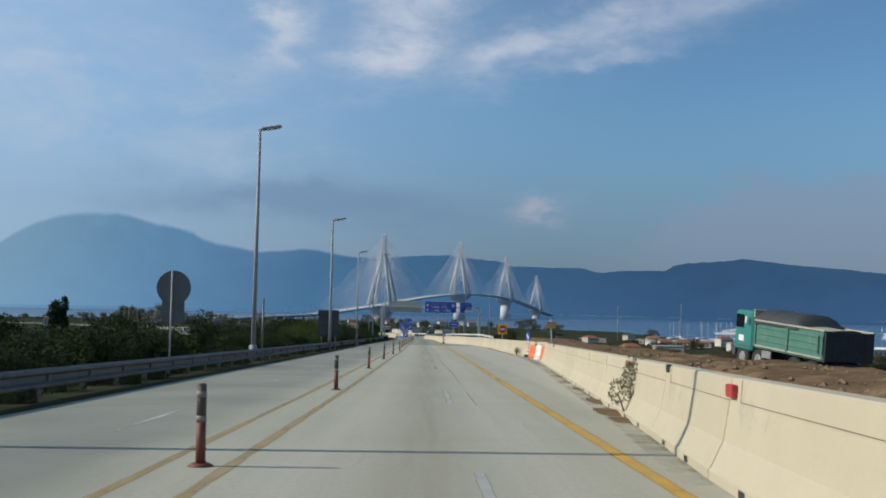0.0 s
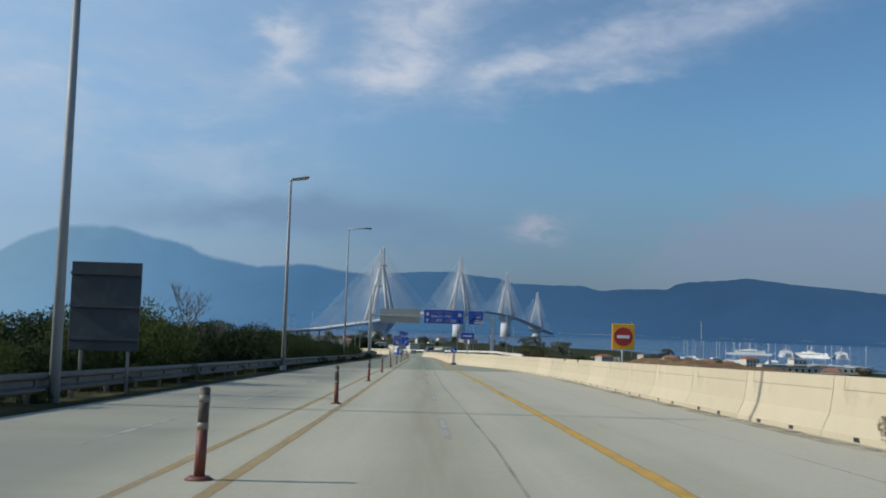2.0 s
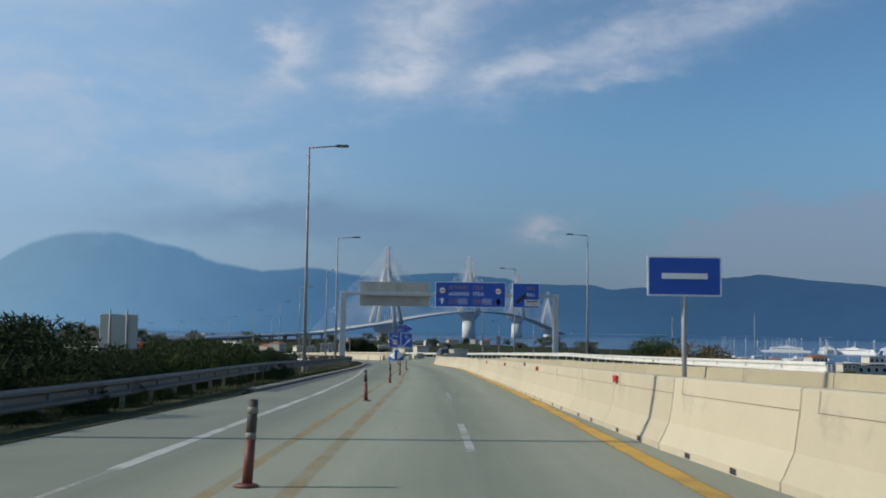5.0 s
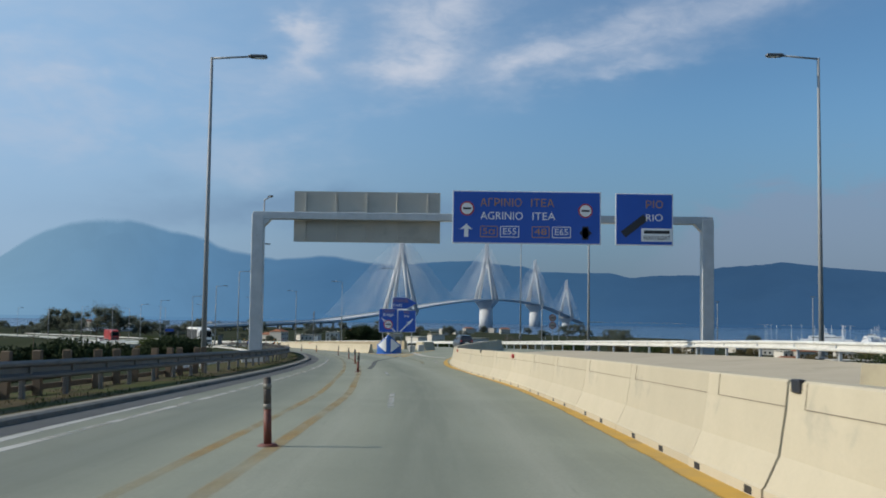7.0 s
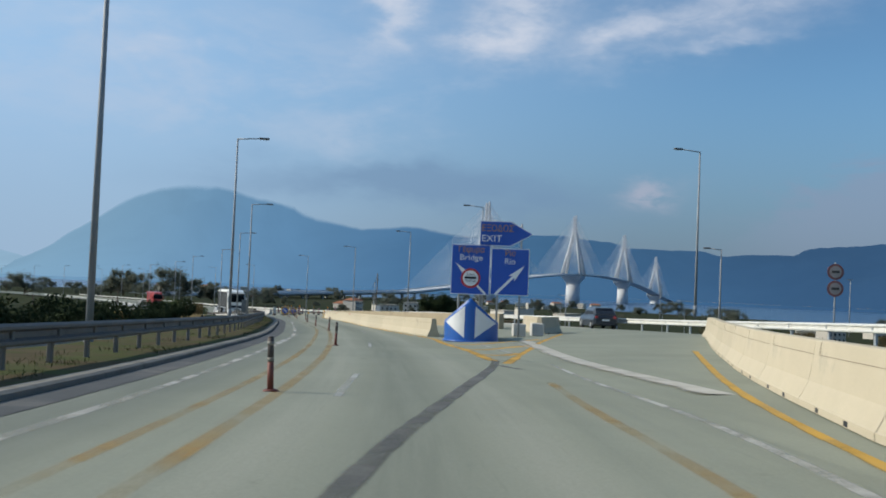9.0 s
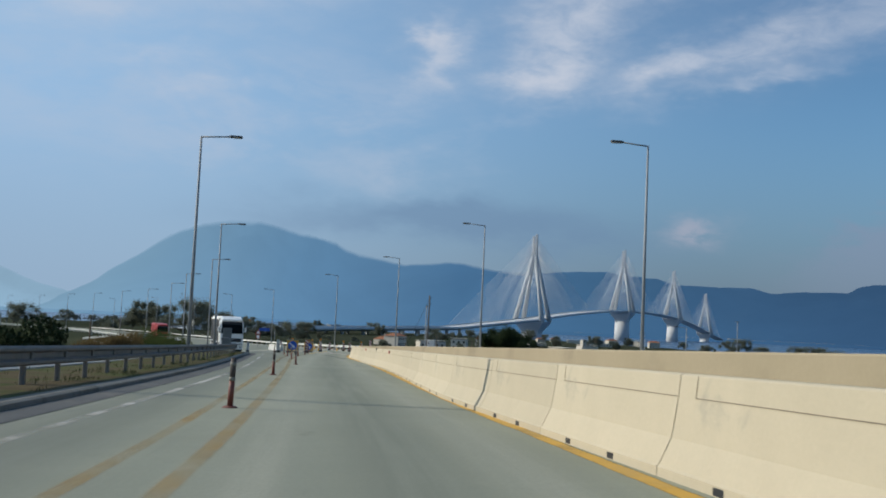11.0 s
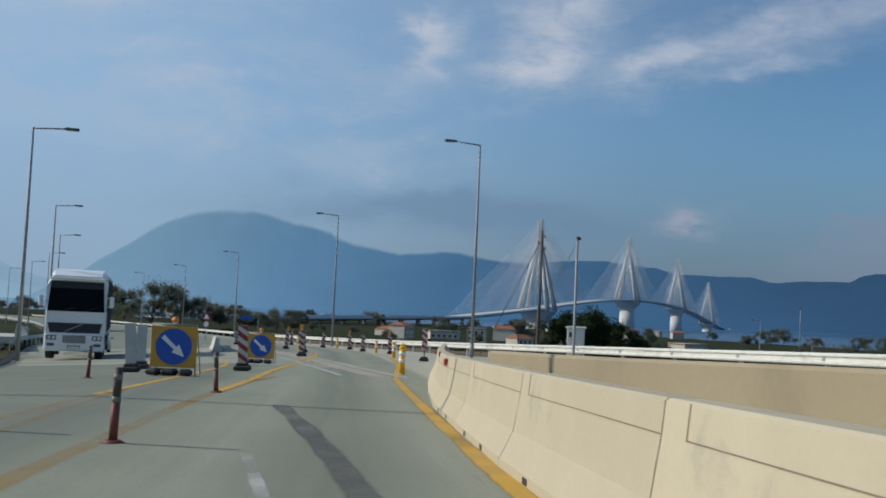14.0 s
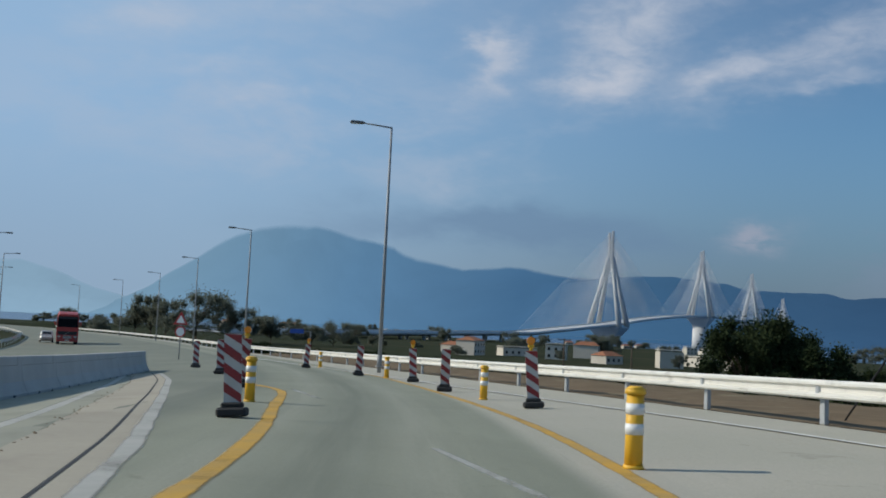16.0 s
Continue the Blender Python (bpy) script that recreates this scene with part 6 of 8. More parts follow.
for s in (-1, 1):
    bm = bmesh.new()
    rows = []
    for d in range(11, 67, 5):
        f = (math.sin(radians(d)) - math.sin(radians(11))) / (math.sin(radians(66)) - math.sin(radians(11)))
        a = s * radians(d)
        lo, hi = 0.16 + 0.56 * f, nose_top(s * radians(11)) - 0.14 + (0.74 - nose_top(s * radians(11)) + 0.14) * f
        rows.append([bm.verts.new(nose_point(a, lo + (hi - lo) * k / 4, 1.035)) for k in range(5)])
    for p, q in zip(rows, rows[1:]):
        for k in range(4):
            loop = (p[k], q[k], q[k + 1], p[k + 1])
            bm.faces.new(loop if s > 0 else loop[::-1])
    part("white_triangle", bm, M["sign_white"], cushion, "white reflective triangle")
bm = bmesh.new()
box(bm, 0, 2.0, 0.4, 1.7, 3.9, 0.7, bevel=0.05)
part("crush_box", bm, M["concrete_grey"], cushion)


def sign_post(parent, x, y, height, r=0.045):
    bm = bmesh.new()
    rod(bm, (x, y, -0.2), (x, y, height), r, r, 10)
    part("post", bm, M["steel"], parent, "round steel post")


def frame_sheet(parent, name, outline, y, mat, label):
    """A sheet sign with a thin white edge."""
    cx, cz = sum(p[0] for p in outline) / len(outline), sum(p[1] for p in outline) / len(outline)
    bm = bmesh.new()
    slab(bm, outline, y, y + 0.035)
    panel = part(name, bm, M["sign_white"], parent, label)
    bm = bmesh.new()
    slab(bm, [(cx + (x - cx) * (1 - 0.03 / max(0.2, abs(x - cx))), cz + (z - cz) * (1 - 0.03 / max(0.2, abs(z - cz)))) for x, z in outline], y - 0.008, y - 0.001)
    part("face", bm, mat, panel)
    return panel


exits = thing("exit_sign", "blue exit signs on steel posts behind the crash cushion", "road sign", at=(-5.5, 271.0, surf_z(-5.5, 271.0)))
for x in (-1.35, -0.35, 0.30, 1.25):
    sign_post(exits, x, 0.09, 4.9 if x in (-0.35, 1.25) else 3.9)
E1 = frame_sheet(exits, "arrow_panel", [(-0.53, 3.92), (0.82, 3.92), (1.73, 4.46), (0.82, 4.98), (-0.53, 4.98)], 0.0, M["sign_blue"], "blue arrow-shaped exit panel")
writing("lettering", "\u0395\u039e\u039f\u0394\u039f\u03a3", 0.40, M["sign_brown"], E1, 0.23, -0.014, 4.66, "faded brown Greek letters", 1.35)
writing("lettering", "EXIT", 0.40, M["sign_white"], E1, -0.02, -0.014, 4.22, "", 0.85)
E2 = frame_sheet(exits, "sign_panel", [(-1.71, 1.80), (-0.04, 1.80), (-0.04, 3.94), (-1.71, 3.94)], 0.0, M["sign_blue"], "blue panel with a barred toll roundel")
writing("lettering", "\u0393\u03ad\u03c6\u03c5\u03c1\u03b1", 0.36, M["sign_brown"], E2, -0.86, -0.014, 3.72, "faded brown Greek letters", 1.1)
writing("lettering", "Bridge", 0.36, M["sign_white"], E2, -0.86, -0.014, 3.38, "", 0.96)
bm = bmesh.new()
arrow_shape(bm, -0.87, 2.50, 1.85, 0.30, 135, -0.010)
part("arrow", bm, M["sign_white"], E2, "white arrow up to the left")
for name, r, mat, d in (("roundel", 0.42, M["sign_red"], 0.016), ("roundel_field", 0.33, M["sign_white"], 0.024)):
    bm = bmesh.new()
    slab(bm, circle_outline(-0.86, 2.50, r, 36), -d - 0.008, -d)
    part(name, bm, mat, E2)
bm = bmesh.new()
box(bm, -0.86, -0.036, 2.52, 0.50, 0.008, 0.10)
part("bar", bm, M["sign_black"], E2)
writing("lettering", "\u0394\u03b9\u03cc\u03b4\u03b9\u03b1", 0.13, M["sign_black"], E2, -0.86, -0.036, 2.65, "", 0.38)
writing("lettering", "Toll Post", 0.13, M["sign_black"], E2, -0.86, -0.036, 2.38, "", 0.46)
E3 = frame_sheet(exits, "sign_panel", [(-0.01, 1.83), (1.62, 1.83), (1.62, 3.82), (-0.01, 3.82)], 0.0, M["sign_blue"], "blue panel with an arrow to the exit")
writing("lettering", "\u03a1\u03af\u03bf", 0.36, M["sign_brown"], E3, 0.80, -0.014, 3.62, "faded brown Greek letters", 0.44)
writing("lettering", "Rio", 0.36, M["sign_white"], E3, 0.80, -0.014, 3.27, "", 0.44)
bm = bmesh.new()
arrow_shape(bm, 0.82, 2.48, 1.75, 0.34, 46, -0.010)
part("arrow", bm, M["sign_white"], E3, "white arrow up to the right")


# ---------------------------------------------------------------- smaller signs
stop = thing("no_entry_sign", "yellow board with a red no-entry disc behind the barrier", "road sign", at=(5.50, 76.1, road_z(6, 75.7) - 0.07))
sign_post(stop, 0, 0.06, 1.95, 0.035)
bm = bmesh.new()
box(bm, 0, 0, 1.60, 0.66, 0.03, 0.74, bevel=0.012)
part("panel", bm, M["sign_yellow"], stop, "yellow panel")
bm = bmesh.new()
slab(bm, circle_outline(0, 1.60, 0.27, 36), -0.023, -0.015)
part("disc", bm, M["sign_red"], stop, "red disc")
bm = bmesh.new()
box(bm, 0, -0.026, 1.60, 0.36, 0.008, 0.09)
part("bar", bm, M["sign_white"], stop, "white bar")


def keep_right_sign():
    sign = thing("arrow_disc_sign", "blue arrow disc on a striped post in a rubber foot", "road sign", "arrow disc signs")
    bm = bmesh.new()
    box(bm, 0, 0, 0.08, 0.42, 0.40, 0.15, bevel=0.03)
    part("foot", bm, M["rubber"], sign)
    bm = bmesh.new()
    box(bm, 0, 0, 0.55, 0.20, 0.05, 0.85)
    part("board", bm, M["sign_white"], sign)
    for k in range(4):
        bm = bmesh.new()
        z = 0.22 + 0.22 * k
        slab(bm, [(-0.10, z + 0.10), (0.10, z), (0.10, z + 0.10), (-0.10, z + 0.20)], -0.032, -0.026)
        part("stripe", bm, M["sign_red"], sign)
    bm = bmesh.new()
    slab(bm, circle_outline(0, 1.18, 0.24, 32), -0.05, -0.03)
    disc = part("disc", bm, M["sign_blue"], sign, "blue disc")
    bm = bmesh.new()
    arrow_shape(bm, 0, 1.18, 0.36, 0.22, -45, -0.051)
    part("arrow", bm, M["sign_white"], disc)
    return sign


keep = keep_right_sign()
keep.matrix_basis = ground_at(5.15, 52.8, -72)
keep.scale = (0.90, 0.90, 0.90)
copy_thing(keep, ground_at(1.95, 124.5, 0))

blue = thing("direction_sign", "small blue direction sign on a post by the ramp", "road sign", at=(3.6, 141, surf_z(3.6, 141)))
sign_post(blue, 0, 0.05, 2.7)
sheet = frame_sheet(blue, "panel", [(-0.65, 2.05), (0.65, 2.05), (0.65, 2.75), (-0.65, 2.75)], 0.0, M["sign_blue"], "plain blue panel")
bm = bmesh.new()
box(bm, 0, -0.012, 2.4, 0.8, 0.008, 0.1)
part("text_bar", bm, M["sign_white"], sheet)

# rears of signs for the other carriageway
round_sign = thing("road_sign", "dark unpainted rear of a round sign over a plate, thin pole", "road sign", at=(-6.0, 24.2, surf_z(-6.0, 24.2)))
sign_post(round_sign, -0.03, -0.04, 2.46, 0.022)
bm = bmesh.new()
slab(bm, circle_outline(0, 2.06, 0.40, 32), 0.0, 0.03)
part("disc", bm, M["lamp_head"], round_sign)
bm = bmesh.new()
box(bm, 0.0, 0.02, 1.52, 0.52, 0.03, 0.56)
part("plate", bm, M["lamp_head"], round_sign)
big = thing("road_sign", "dark weathered rear of a panel sign with rails", "road sign", at=(-6.35, 66.2, surf_z(-5.5, 65.5)))
bm = bmesh.new()
box(bm, 0, 0, 1.62, 1.34, 0.05, 1.7, bevel=0.01)
part("panel", bm, M["sign_dark"], big)
for z in (1.0, 1.62, 2.25):
    bm = bmesh.new()
    box(bm, 0, -0.05, z, 1.34, 0.05, 0.06)
    part("rail", bm, M["sign_dark"], big)
for x in (-0.45, 0.45):
    sign_post(big, x, 0.09, 2.4, 0.035)
pale = thing("road_sign", "pale rear of a panel sign on two posts", "road sign", at=(-12.0, 160, ground_z(-12, 160)))
bm = bmesh.new()
box(bm, 0, 0, 1.75, 1.35, 0.04, 1.4, bevel=0.01)
part("panel", bm, M["sign_back"], pale)
for x in (-0.3, 0.3):
    sign_post(pale, x, -0.06, 2.6, 0.035)

stack = thing("road_sign", "grey rears of two stacked sign panels beside the guardrail", "road sign", at=(-40.8, 357.5, ground_z(-40.8, 357.5)), turn=16)
rise = -7.2 - ground_z(-40.8, 357.5)
sign_post(stack, 0, 0.07, rise + 0.85, 0.035)
for z in (rise - 0.42, rise + 0.42):
    bm = bmesh.new()
    box(bm, 0, 0, z, 0.74, 0.04, 0.80, bevel=0.012)
    sheet = part("panel", bm, M["sign_grey"], stack)
    for u in (-0.22, 0.22):
        bm = bmesh.new()
        box(bm, 0, -0.03, z + u, 0.72, 0.02, 0.05)
        part("rail", bm, M["sign_grey"], sheet)
rings = thing("limit_sign", "two faded round signs with dull red rims on one post", "road sign", at=(8.28, 269.2, surf_z(8.28, 269.2)))
foot_z = surf_z(8.28, 269.2)
sign_post(rings, 0, 0.05, -2.42 - foot_z, 0.03)
for z in (-3.46 - foot_z, -2.79 - foot_z):
    bm = bmesh.new()
    slab(bm, circle_outline(0, z, 0.32, 28), 0.0, 0.02)
    ring = part("disc", bm, M["rim_faded"], rings, "dull red-rimmed disc")
    bm = bmesh.new()
    slab(bm, circle_outline(0, z, 0.235, 28), -0.008, -0.001)
    part("field", bm, M["sign_faded"], ring)
    bm = bmesh.new()
    box(bm, 0, -0.011, z, 0.30, 0.006, 0.10)
    part("text_bar", bm, M["delineator_dark"], ring)

triangle = thing("warning_sign", "red-edged warning triangle over a round sign", "road sign", at=(-66, 446, surf_z(-66, 446)))
sign_post(triangle, 0, 0.05, 2.9, 0.04)
bm = bmesh.new()
slab(bm, [(-0.5, 2.2), (0.5, 2.2), (0, 3.05)], 0, 0.02)
tri = part("triangle", bm, M["sign_red"], triangle)
bm = bmesh.new()
slab(bm, [(-0.3, 2.31), (0.3, 2.31), (0, 2.82)], -0.008, -0.001)
part("field", bm, M["sign_white"], tri)
bm = bmesh.new()
slab(bm, circle_outline(0, 1.75, 0.36, 24), 0, 0.02)
disc = part("disc", bm, M["sign_red"], triangle)
bm = bmesh.new()
slab(bm, circle_outline(0, 1.75, 0.27, 24), -0.008, -0.001)
part("field", bm, M["sign_white"], disc)


# ---------------------------------------------------------------- plastic water barriers
def water_barrier(mat, label):
    unit = thing("plastic_barrier", label, "barrier", "plastic barriers")
    bm = bmesh.new()
    half = [(0.22, 0.0), (0.22, 0.18), (0.16, 0.24), (0.13, 0.55), (0.10, 0.62), (0.06, 0.66)]
    sweep(bm, [(-u, v) for u, v in half] + [(u, v) for u, v in reversed(half)], [(0, -0.52, 0), (0, -0.48, 0), (0, 0.48, 0), (0, 0.52, 0)])
    part("body", bm, mat, unit)
    for y in (-0.2, 0.2):
        bm = bmesh.new()
        box(bm, 0, y, 0.06, 0.446, 0.11, 0.045)
        part("fork_slot", bm, M["sign_black"], unit)
    bm = bmesh.new()
    rod(bm, (0, 0, 0.65), (0, 0, 0.69), 0.05, 0.05, 10)
    part("filler_cap", bm, M["sign_black"], unit)
    return unit


orange = water_barrier(M["orange_plastic"], "orange plastic water-filled barrier closing the gap")
white = water_barrier(M["white_plastic"], "white plastic water-filled barrier closing the gap")
orange.matrix_basis, white.matrix_basis = ground_at(5.22, 49.9, 12), ground_at(5.38, 48.8, 9)
copy_thing(orange, ground_at(5.48, 47.7, 5))
copy_thing(white, ground_at(5.5, 46.6, 2))
copy_thing(white, ground_at(5.5, 45.5, -2))

# ---------------------------------------------------------------- plants
def leaf_mesh(name, centres, length, width, droop, seed, mat):
    """Many small pointed leaves as one mesh; each leaf a folded quad of its own."""
    gen = np.random.default_rng(seed)
    n = len(centres)
    a, e = gen.uniform(0, 2 * np.pi, n), gen.normal(droop, 0.55, n)
    way = np.stack([np.cos(a) * np.cos(e), np.sin(a) * np.cos(e), np.sin(e)], 1)
    other = gen.normal(size=(n, 3))
    side = np.cross(way, other)
    side /= np.linalg.norm(side, axis=1, keepdims=True) + 1e-9
    ln = (length * gen.uniform(0.6, 1.3, n))[:, None]
    wd = (width * gen.uniform(0.7, 1.2, n))[:, None]
    pts = np.stack([centres, centres + way * ln * 0.5 + side * wd, centres + way * ln, centres + way * ln * 0.5 - side * wd], 1).reshape(-1, 3)
    me = bpy.data.meshes.new(name)
    me.from_pydata(pts.tolist(), [], np.arange(4 * n).reshape(n, 4).tolist())
    me.materials.append(mat)
    return me


def clump_points(count, seed, wide, tall, lobes, base=0.15, spread=(0.20, 0.40), loose=False):
    """Points in an uneven crown made of several lobes, denser at the outside."""
    gen = np.random.default_rng(seed)
    heart = np.stack([gen.uniform(-0.5, 0.5, lobes) * wide, gen.uniform(-0.5, 0.5, lobes) * wide, gen.uniform(base + 0.2, 0.85, lobes) * tall], 1)
    size = gen.uniform(*spread, lobes) * wide
    pick = gen.integers(0, lobes, count)
    ray = gen.normal(size=(count, 3))
    ray /= np.linalg.norm(ray, axis=1, keepdims=True)
    depth = np.abs(gen.normal(0.55, 0.38, count)) if loose else gen.uniform(0.45, 1.0, count) ** 0.5
    pts = heart[pick] + ray * (size[pick] * depth)[:, None] * np.array([1, 1, 0.85 * tall / wide + 0.25])
    pts[:, 2] = np.maximum(pts[:, 2], gen.uniform(0.02, base * tall + 0.05, count))
    return pts, heart


def bush(name, label, seed, wide, tall, count, leaf_len, leaf_wid, mat, group, lobes=9, droop=0.5):
    plant = thing(name, label, "bush", group)
    pts, heart = clump_points(count, seed, wide, tall, lobes)
    leaves = new("foliage", leaf_mesh("foliage", pts, leaf_len, leaf_wid, droop, seed, mat))
    leaves.parent = plant
    tagged(leaves, kind="stuff")
    bm = bmesh.new()
    for h in heart:
        rod(bm, (h[0] * 0.15, h[1] * 0.15, -0.1), (h[0], h[1], h[2]), 0.025, 0.008, 5)
    part("stem", bm, M["twig"], plant)
    return plant


def tree(name, label, seed, wide, tall, trunk, count, leaf_len, mat, group, lobes=14, loose=False):
    """A tapered trunk, forking limbs and a ragged crown of leaf clumps."""
    plant = thing(name, label, "tree", group)
    gen = np.random.default_rng(seed)
    pts, heart = clump_points(count, seed, wide, tall - trunk, lobes, 0.05, (0.09, 0.20) if loose else (0.20, 0.40), loose)
    pts[:, 2] += trunk
    leaves = new("crown", leaf_mesh("crown", pts, leaf_len, leaf_len * 0.28, 0.1, seed, mat))
    leaves.parent = plant
    bm = bmesh.new()
    r = 0.035 * tall * 0.6
    rod(bm, (0, 0, -0.3), (0.1, 0.05, trunk), r, r * 0.75, 8)
    rod(bm, (0.1, 0.05, trunk), (0, 0, tall * 0.75), r * 0.75, r * 0.3, 7)
    for h in heart:
        z0 = trunk + gen.uniform(0, 0.4) * (tall - trunk)
        rod(bm, (0.05, 0.03, z0), (h[0], h[1], h[2] + trunk), r * 0.4, r * 0.1, 5)
    part("trunk", bm, M["bark"], plant)
    return plant


def bare_tree(name, label, seed, tall, group):
    plant = thing(name, label, "tree", group)
    gen = random.Random(seed)
    bm = bmesh.new()

    def limb(a, way, length, r, depth):
        b = a + way * length
        rod(bm, a, b, r, r * 0.62, 4)
        if depth:
            for _ in range(3):
                turn = Vector((gen.uniform(-0.7, 0.7), gen.uniform(-0.7, 0.7), gen.uniform(0.1, 0.6)))
                limb(b, (way + turn).normalized(), length * gen.uniform(0.6, 0.85), r * 0.62, depth - 1)

    limb(Vector((0, 0, -0.2)), Vector((0, 0, 1)), tall * 0.27, 0.0105 * tall, 5)
    part("trunk", bm, M["twig"], plant)
    return plant


def place(source, m, scale=1.0):
    ob = copy_thing(source, m)
    ob.scale = (scale, scale, scale)
    return ob


gen = random.Random(11)
oleanders = [bush("oleander_bush", "dense dark green oleander bush behind the guardrail", s, 2.9, 2.1, 9500, 0.15, 0.024, M["leaf"] if s % 2 else M["leaf_dark"], "oleander hedge") for s in (1, 2, 3, 4)]
first = set()
y = -16.0
while y < 186:
    for out, size in ((0.85, 0.27), (1.35, 0.42), (2.5, 0.86), (5.2, 1.08)) if y < 150 else ((1.2, 0.42), (2.5, 0.86), (5.2, 1.08)) if y < 167 else ((3.4, 0.8), (5.6, 1.0), (7.5, 1.1)):
        src = oleanders[gen.randrange(4)]
        x = x_on(LEFT_RAIL, y) - out - gen.uniform(-0.25, 0.35)
        s = float(np.interp(y, [0, 44, 62, 78, 90, 112, 150, 186], [0.52, 0.47, 0.48, 0.66, 0.75, 0.72, 0.60, 0.55])) * gen.uniform(0.58, 1.28) * size
        m = pose(x, y + gen.uniform(-0.5, 0.5), max(ground_z(x, y), road_z(x, y) - 0.3), 0, 0, gen.uniform(0, 360))
        if src not in first:
            first.add(src)
            src.matrix_basis = m
            src.scale = (s * 1.2, s * 1.25, s)
        else:
            place(src, m, s).scale = (s * 1.2, s * 1.25, s)
    y += 2.6
dry = bare_tree("bare_shrub", "leafless grey shrub standing above the hedge", 3, 3.2, "bare shrubs")
dry.matrix_basis = pose(-7.9, 80.2, surf_z(-7.9, 80.2))
dry.scale = (1.12, 1.12, 1.12)
place(dry, pose(-8.3, 86, ground_z(-8.3, 86), 0, 0, 120), 0.8)
place(dry, pose(-25, 200, ground_z(-25, 200), 0, 0, 60), 1.2)
place(dry, pose(-9.6, 70, ground_z(-9.6, 70), 0, 0, 200), 0.45)

# weeds at the foot of the barriers
weed = bush("weed", "dry grey-green weed growing by the barrier foot", 21, 0.6, 0.8, 1700, 0.06, 0.010, M["leaf_dry"], "weeds", 7, 0.9)
weed.matrix_basis = ground_at(2.80, 14.3)
weed.scale = (0.85, 0.85, 0.95)
place(weed, ground_at(4.98, 57.6, 40), 0.5)
place(weed, ground_at(3.35, 17.2, 100), 0.5)

# clods and swept dirt at the barrier foot
def dirt_heap(seed, wide, long, tall):
    heap = thing("dirt_heap", "small heap of brown dirt against the barrier foot", "dirt", "dirt heaps")
    bm = bmesh.new()
    rows = []
    for i in range(11):
        row = []
        for j in range(15):
            u, v = i / 5 - 1, j / 7 - 1
            edge = max(0.0, 1 - math.sqrt(u * u + v * v))
            row.append(bm.verts.new((u * wide, v * long, -0.012 + tall * edge * (0.7 + 0.9 * abs(noise.noise(Vector((u * 2.5, v * 4, seed))))))))
        rows.append(row)
    for a, b in zip(rows, rows[1:]):
        for k in range(14):
            bm.faces.new((a[k], a[k + 1], b[k + 1], b[k])).smooth = True
    bmesh.ops.recalc_face_normals(bm, faces=bm.faces[:])
    part("soil", bm, M["earth"], heap)
    return heap


heap = dirt_heap(3, 0.34, 0.9, 0.07)
heap.matrix_basis = ground_at(2.72, 14.9, -9)
for x, y, turn, size in ((2.62, 13.6, -9, 0.7), (3.0, 17.4, -9, 1.0), (3.3, 21.5, -9, 0.9), (3.75, 28, -8, 0.8)):
    place(heap, ground_at(x, y, turn), size)

# scrub in the low land, and the bush by the ramp
scrub = bush("scrub_bush", "low grey-green scrub on the coastal land", 31, 4.2, 2.3, 5200, 0.30, 0.07, M["leaf_dark"], "scrub", 12)
scrub.matrix_basis = pose(-30, 262, ground_z(-30, 262))
for k in range(130):
    y = gen.uniform(215, 318)
    x = x_on(LEFT_RAIL, y) - gen.uniform(9, 62)
    place(scrub, pose(x, y, ground_z(x, y) - 0.2, 0, 0, gen.uniform(0, 360)), gen.uniform(0.4, 0.85))
for k in range(26):
    y = gen.uniform(395, 470)
    x = x_on(LEFT_RAIL, y) - gen.uniform(14, 85)
    place(scrub, pose(x, y, ground_z(x, y) - 0.2, 0, 0, gen.uniform(0, 360)), gen.uniform(0.4, 0.8))
thicket = bush("green_thicket", "tall feathery green bush beside the guardrail", 36, 6.6, 4.6, 9000, 0.30, 0.045, M["leaf_olive"], "thickets", 18, 0.7)
thicket.matrix_basis = pose(-57.0, 387.0, ground_z(-57, 387) - 0.2)
thicket.scale = (0.40, 0.40, 0.46)
for x, y, size in ((-55.4, 383.2, 0.30), (-64.0, 397.0, 0.55), (-66.5, 402.0, 0.5), (-60.5, 391.0, 0.36)):
    place(thicket, pose(x, y, ground_z(x, y) - 0.2, 0, 0, 40 * x), size)
# dry grass field beyond the verge
bm = bmesh.new()
rows = []
for y in np.arange(322, 398, 4.0):
    edge = x_on(LEFT_RAIL, y) - 7
    rows.append([bm.verts.new((edge - d, y, ground_z(edge - d, y) + 0.10 - 0.75 * (d > 40 or y < 324 or y > 392) + 0.35 * noise.noise(Vector((d * 0.12, y * 0.12, 9))))) for d in (0, 3, 7, 12, 18, 26, 36, 48)])
for a, b in zip(rows, rows[1:]):
    for k in range(7):
        bm.faces.new((a[k], b[k], b[k + 1], a[k + 1]))
bmesh.ops.recalc_face_normals(bm, faces=bm.faces[:])
M["dry_field"] = material("dry_field", (0.185, 0.135, 0.062), (0.115, 0.092, 0.043), 0.25, 0.95, bump=0.06, grain=5, stain=(0.085, 0.085, 0.035), stain_scale=0.12, spec=0.03)
tagged(link_mesh("field", bm, M["dry_field"], True), "brown field of dry grass beyond the guardrail", "field", kind="structure")
tufts = bush("dry_tuft", "tall brown dry grass tuft in the field", 38, 1.8, 1.1, 1500, 0.5, 0.02, M["straw"], "dry tufts", 8, 1.1)
tufts.matrix_basis = pose(-56, 352, ground_z(-56, 352))
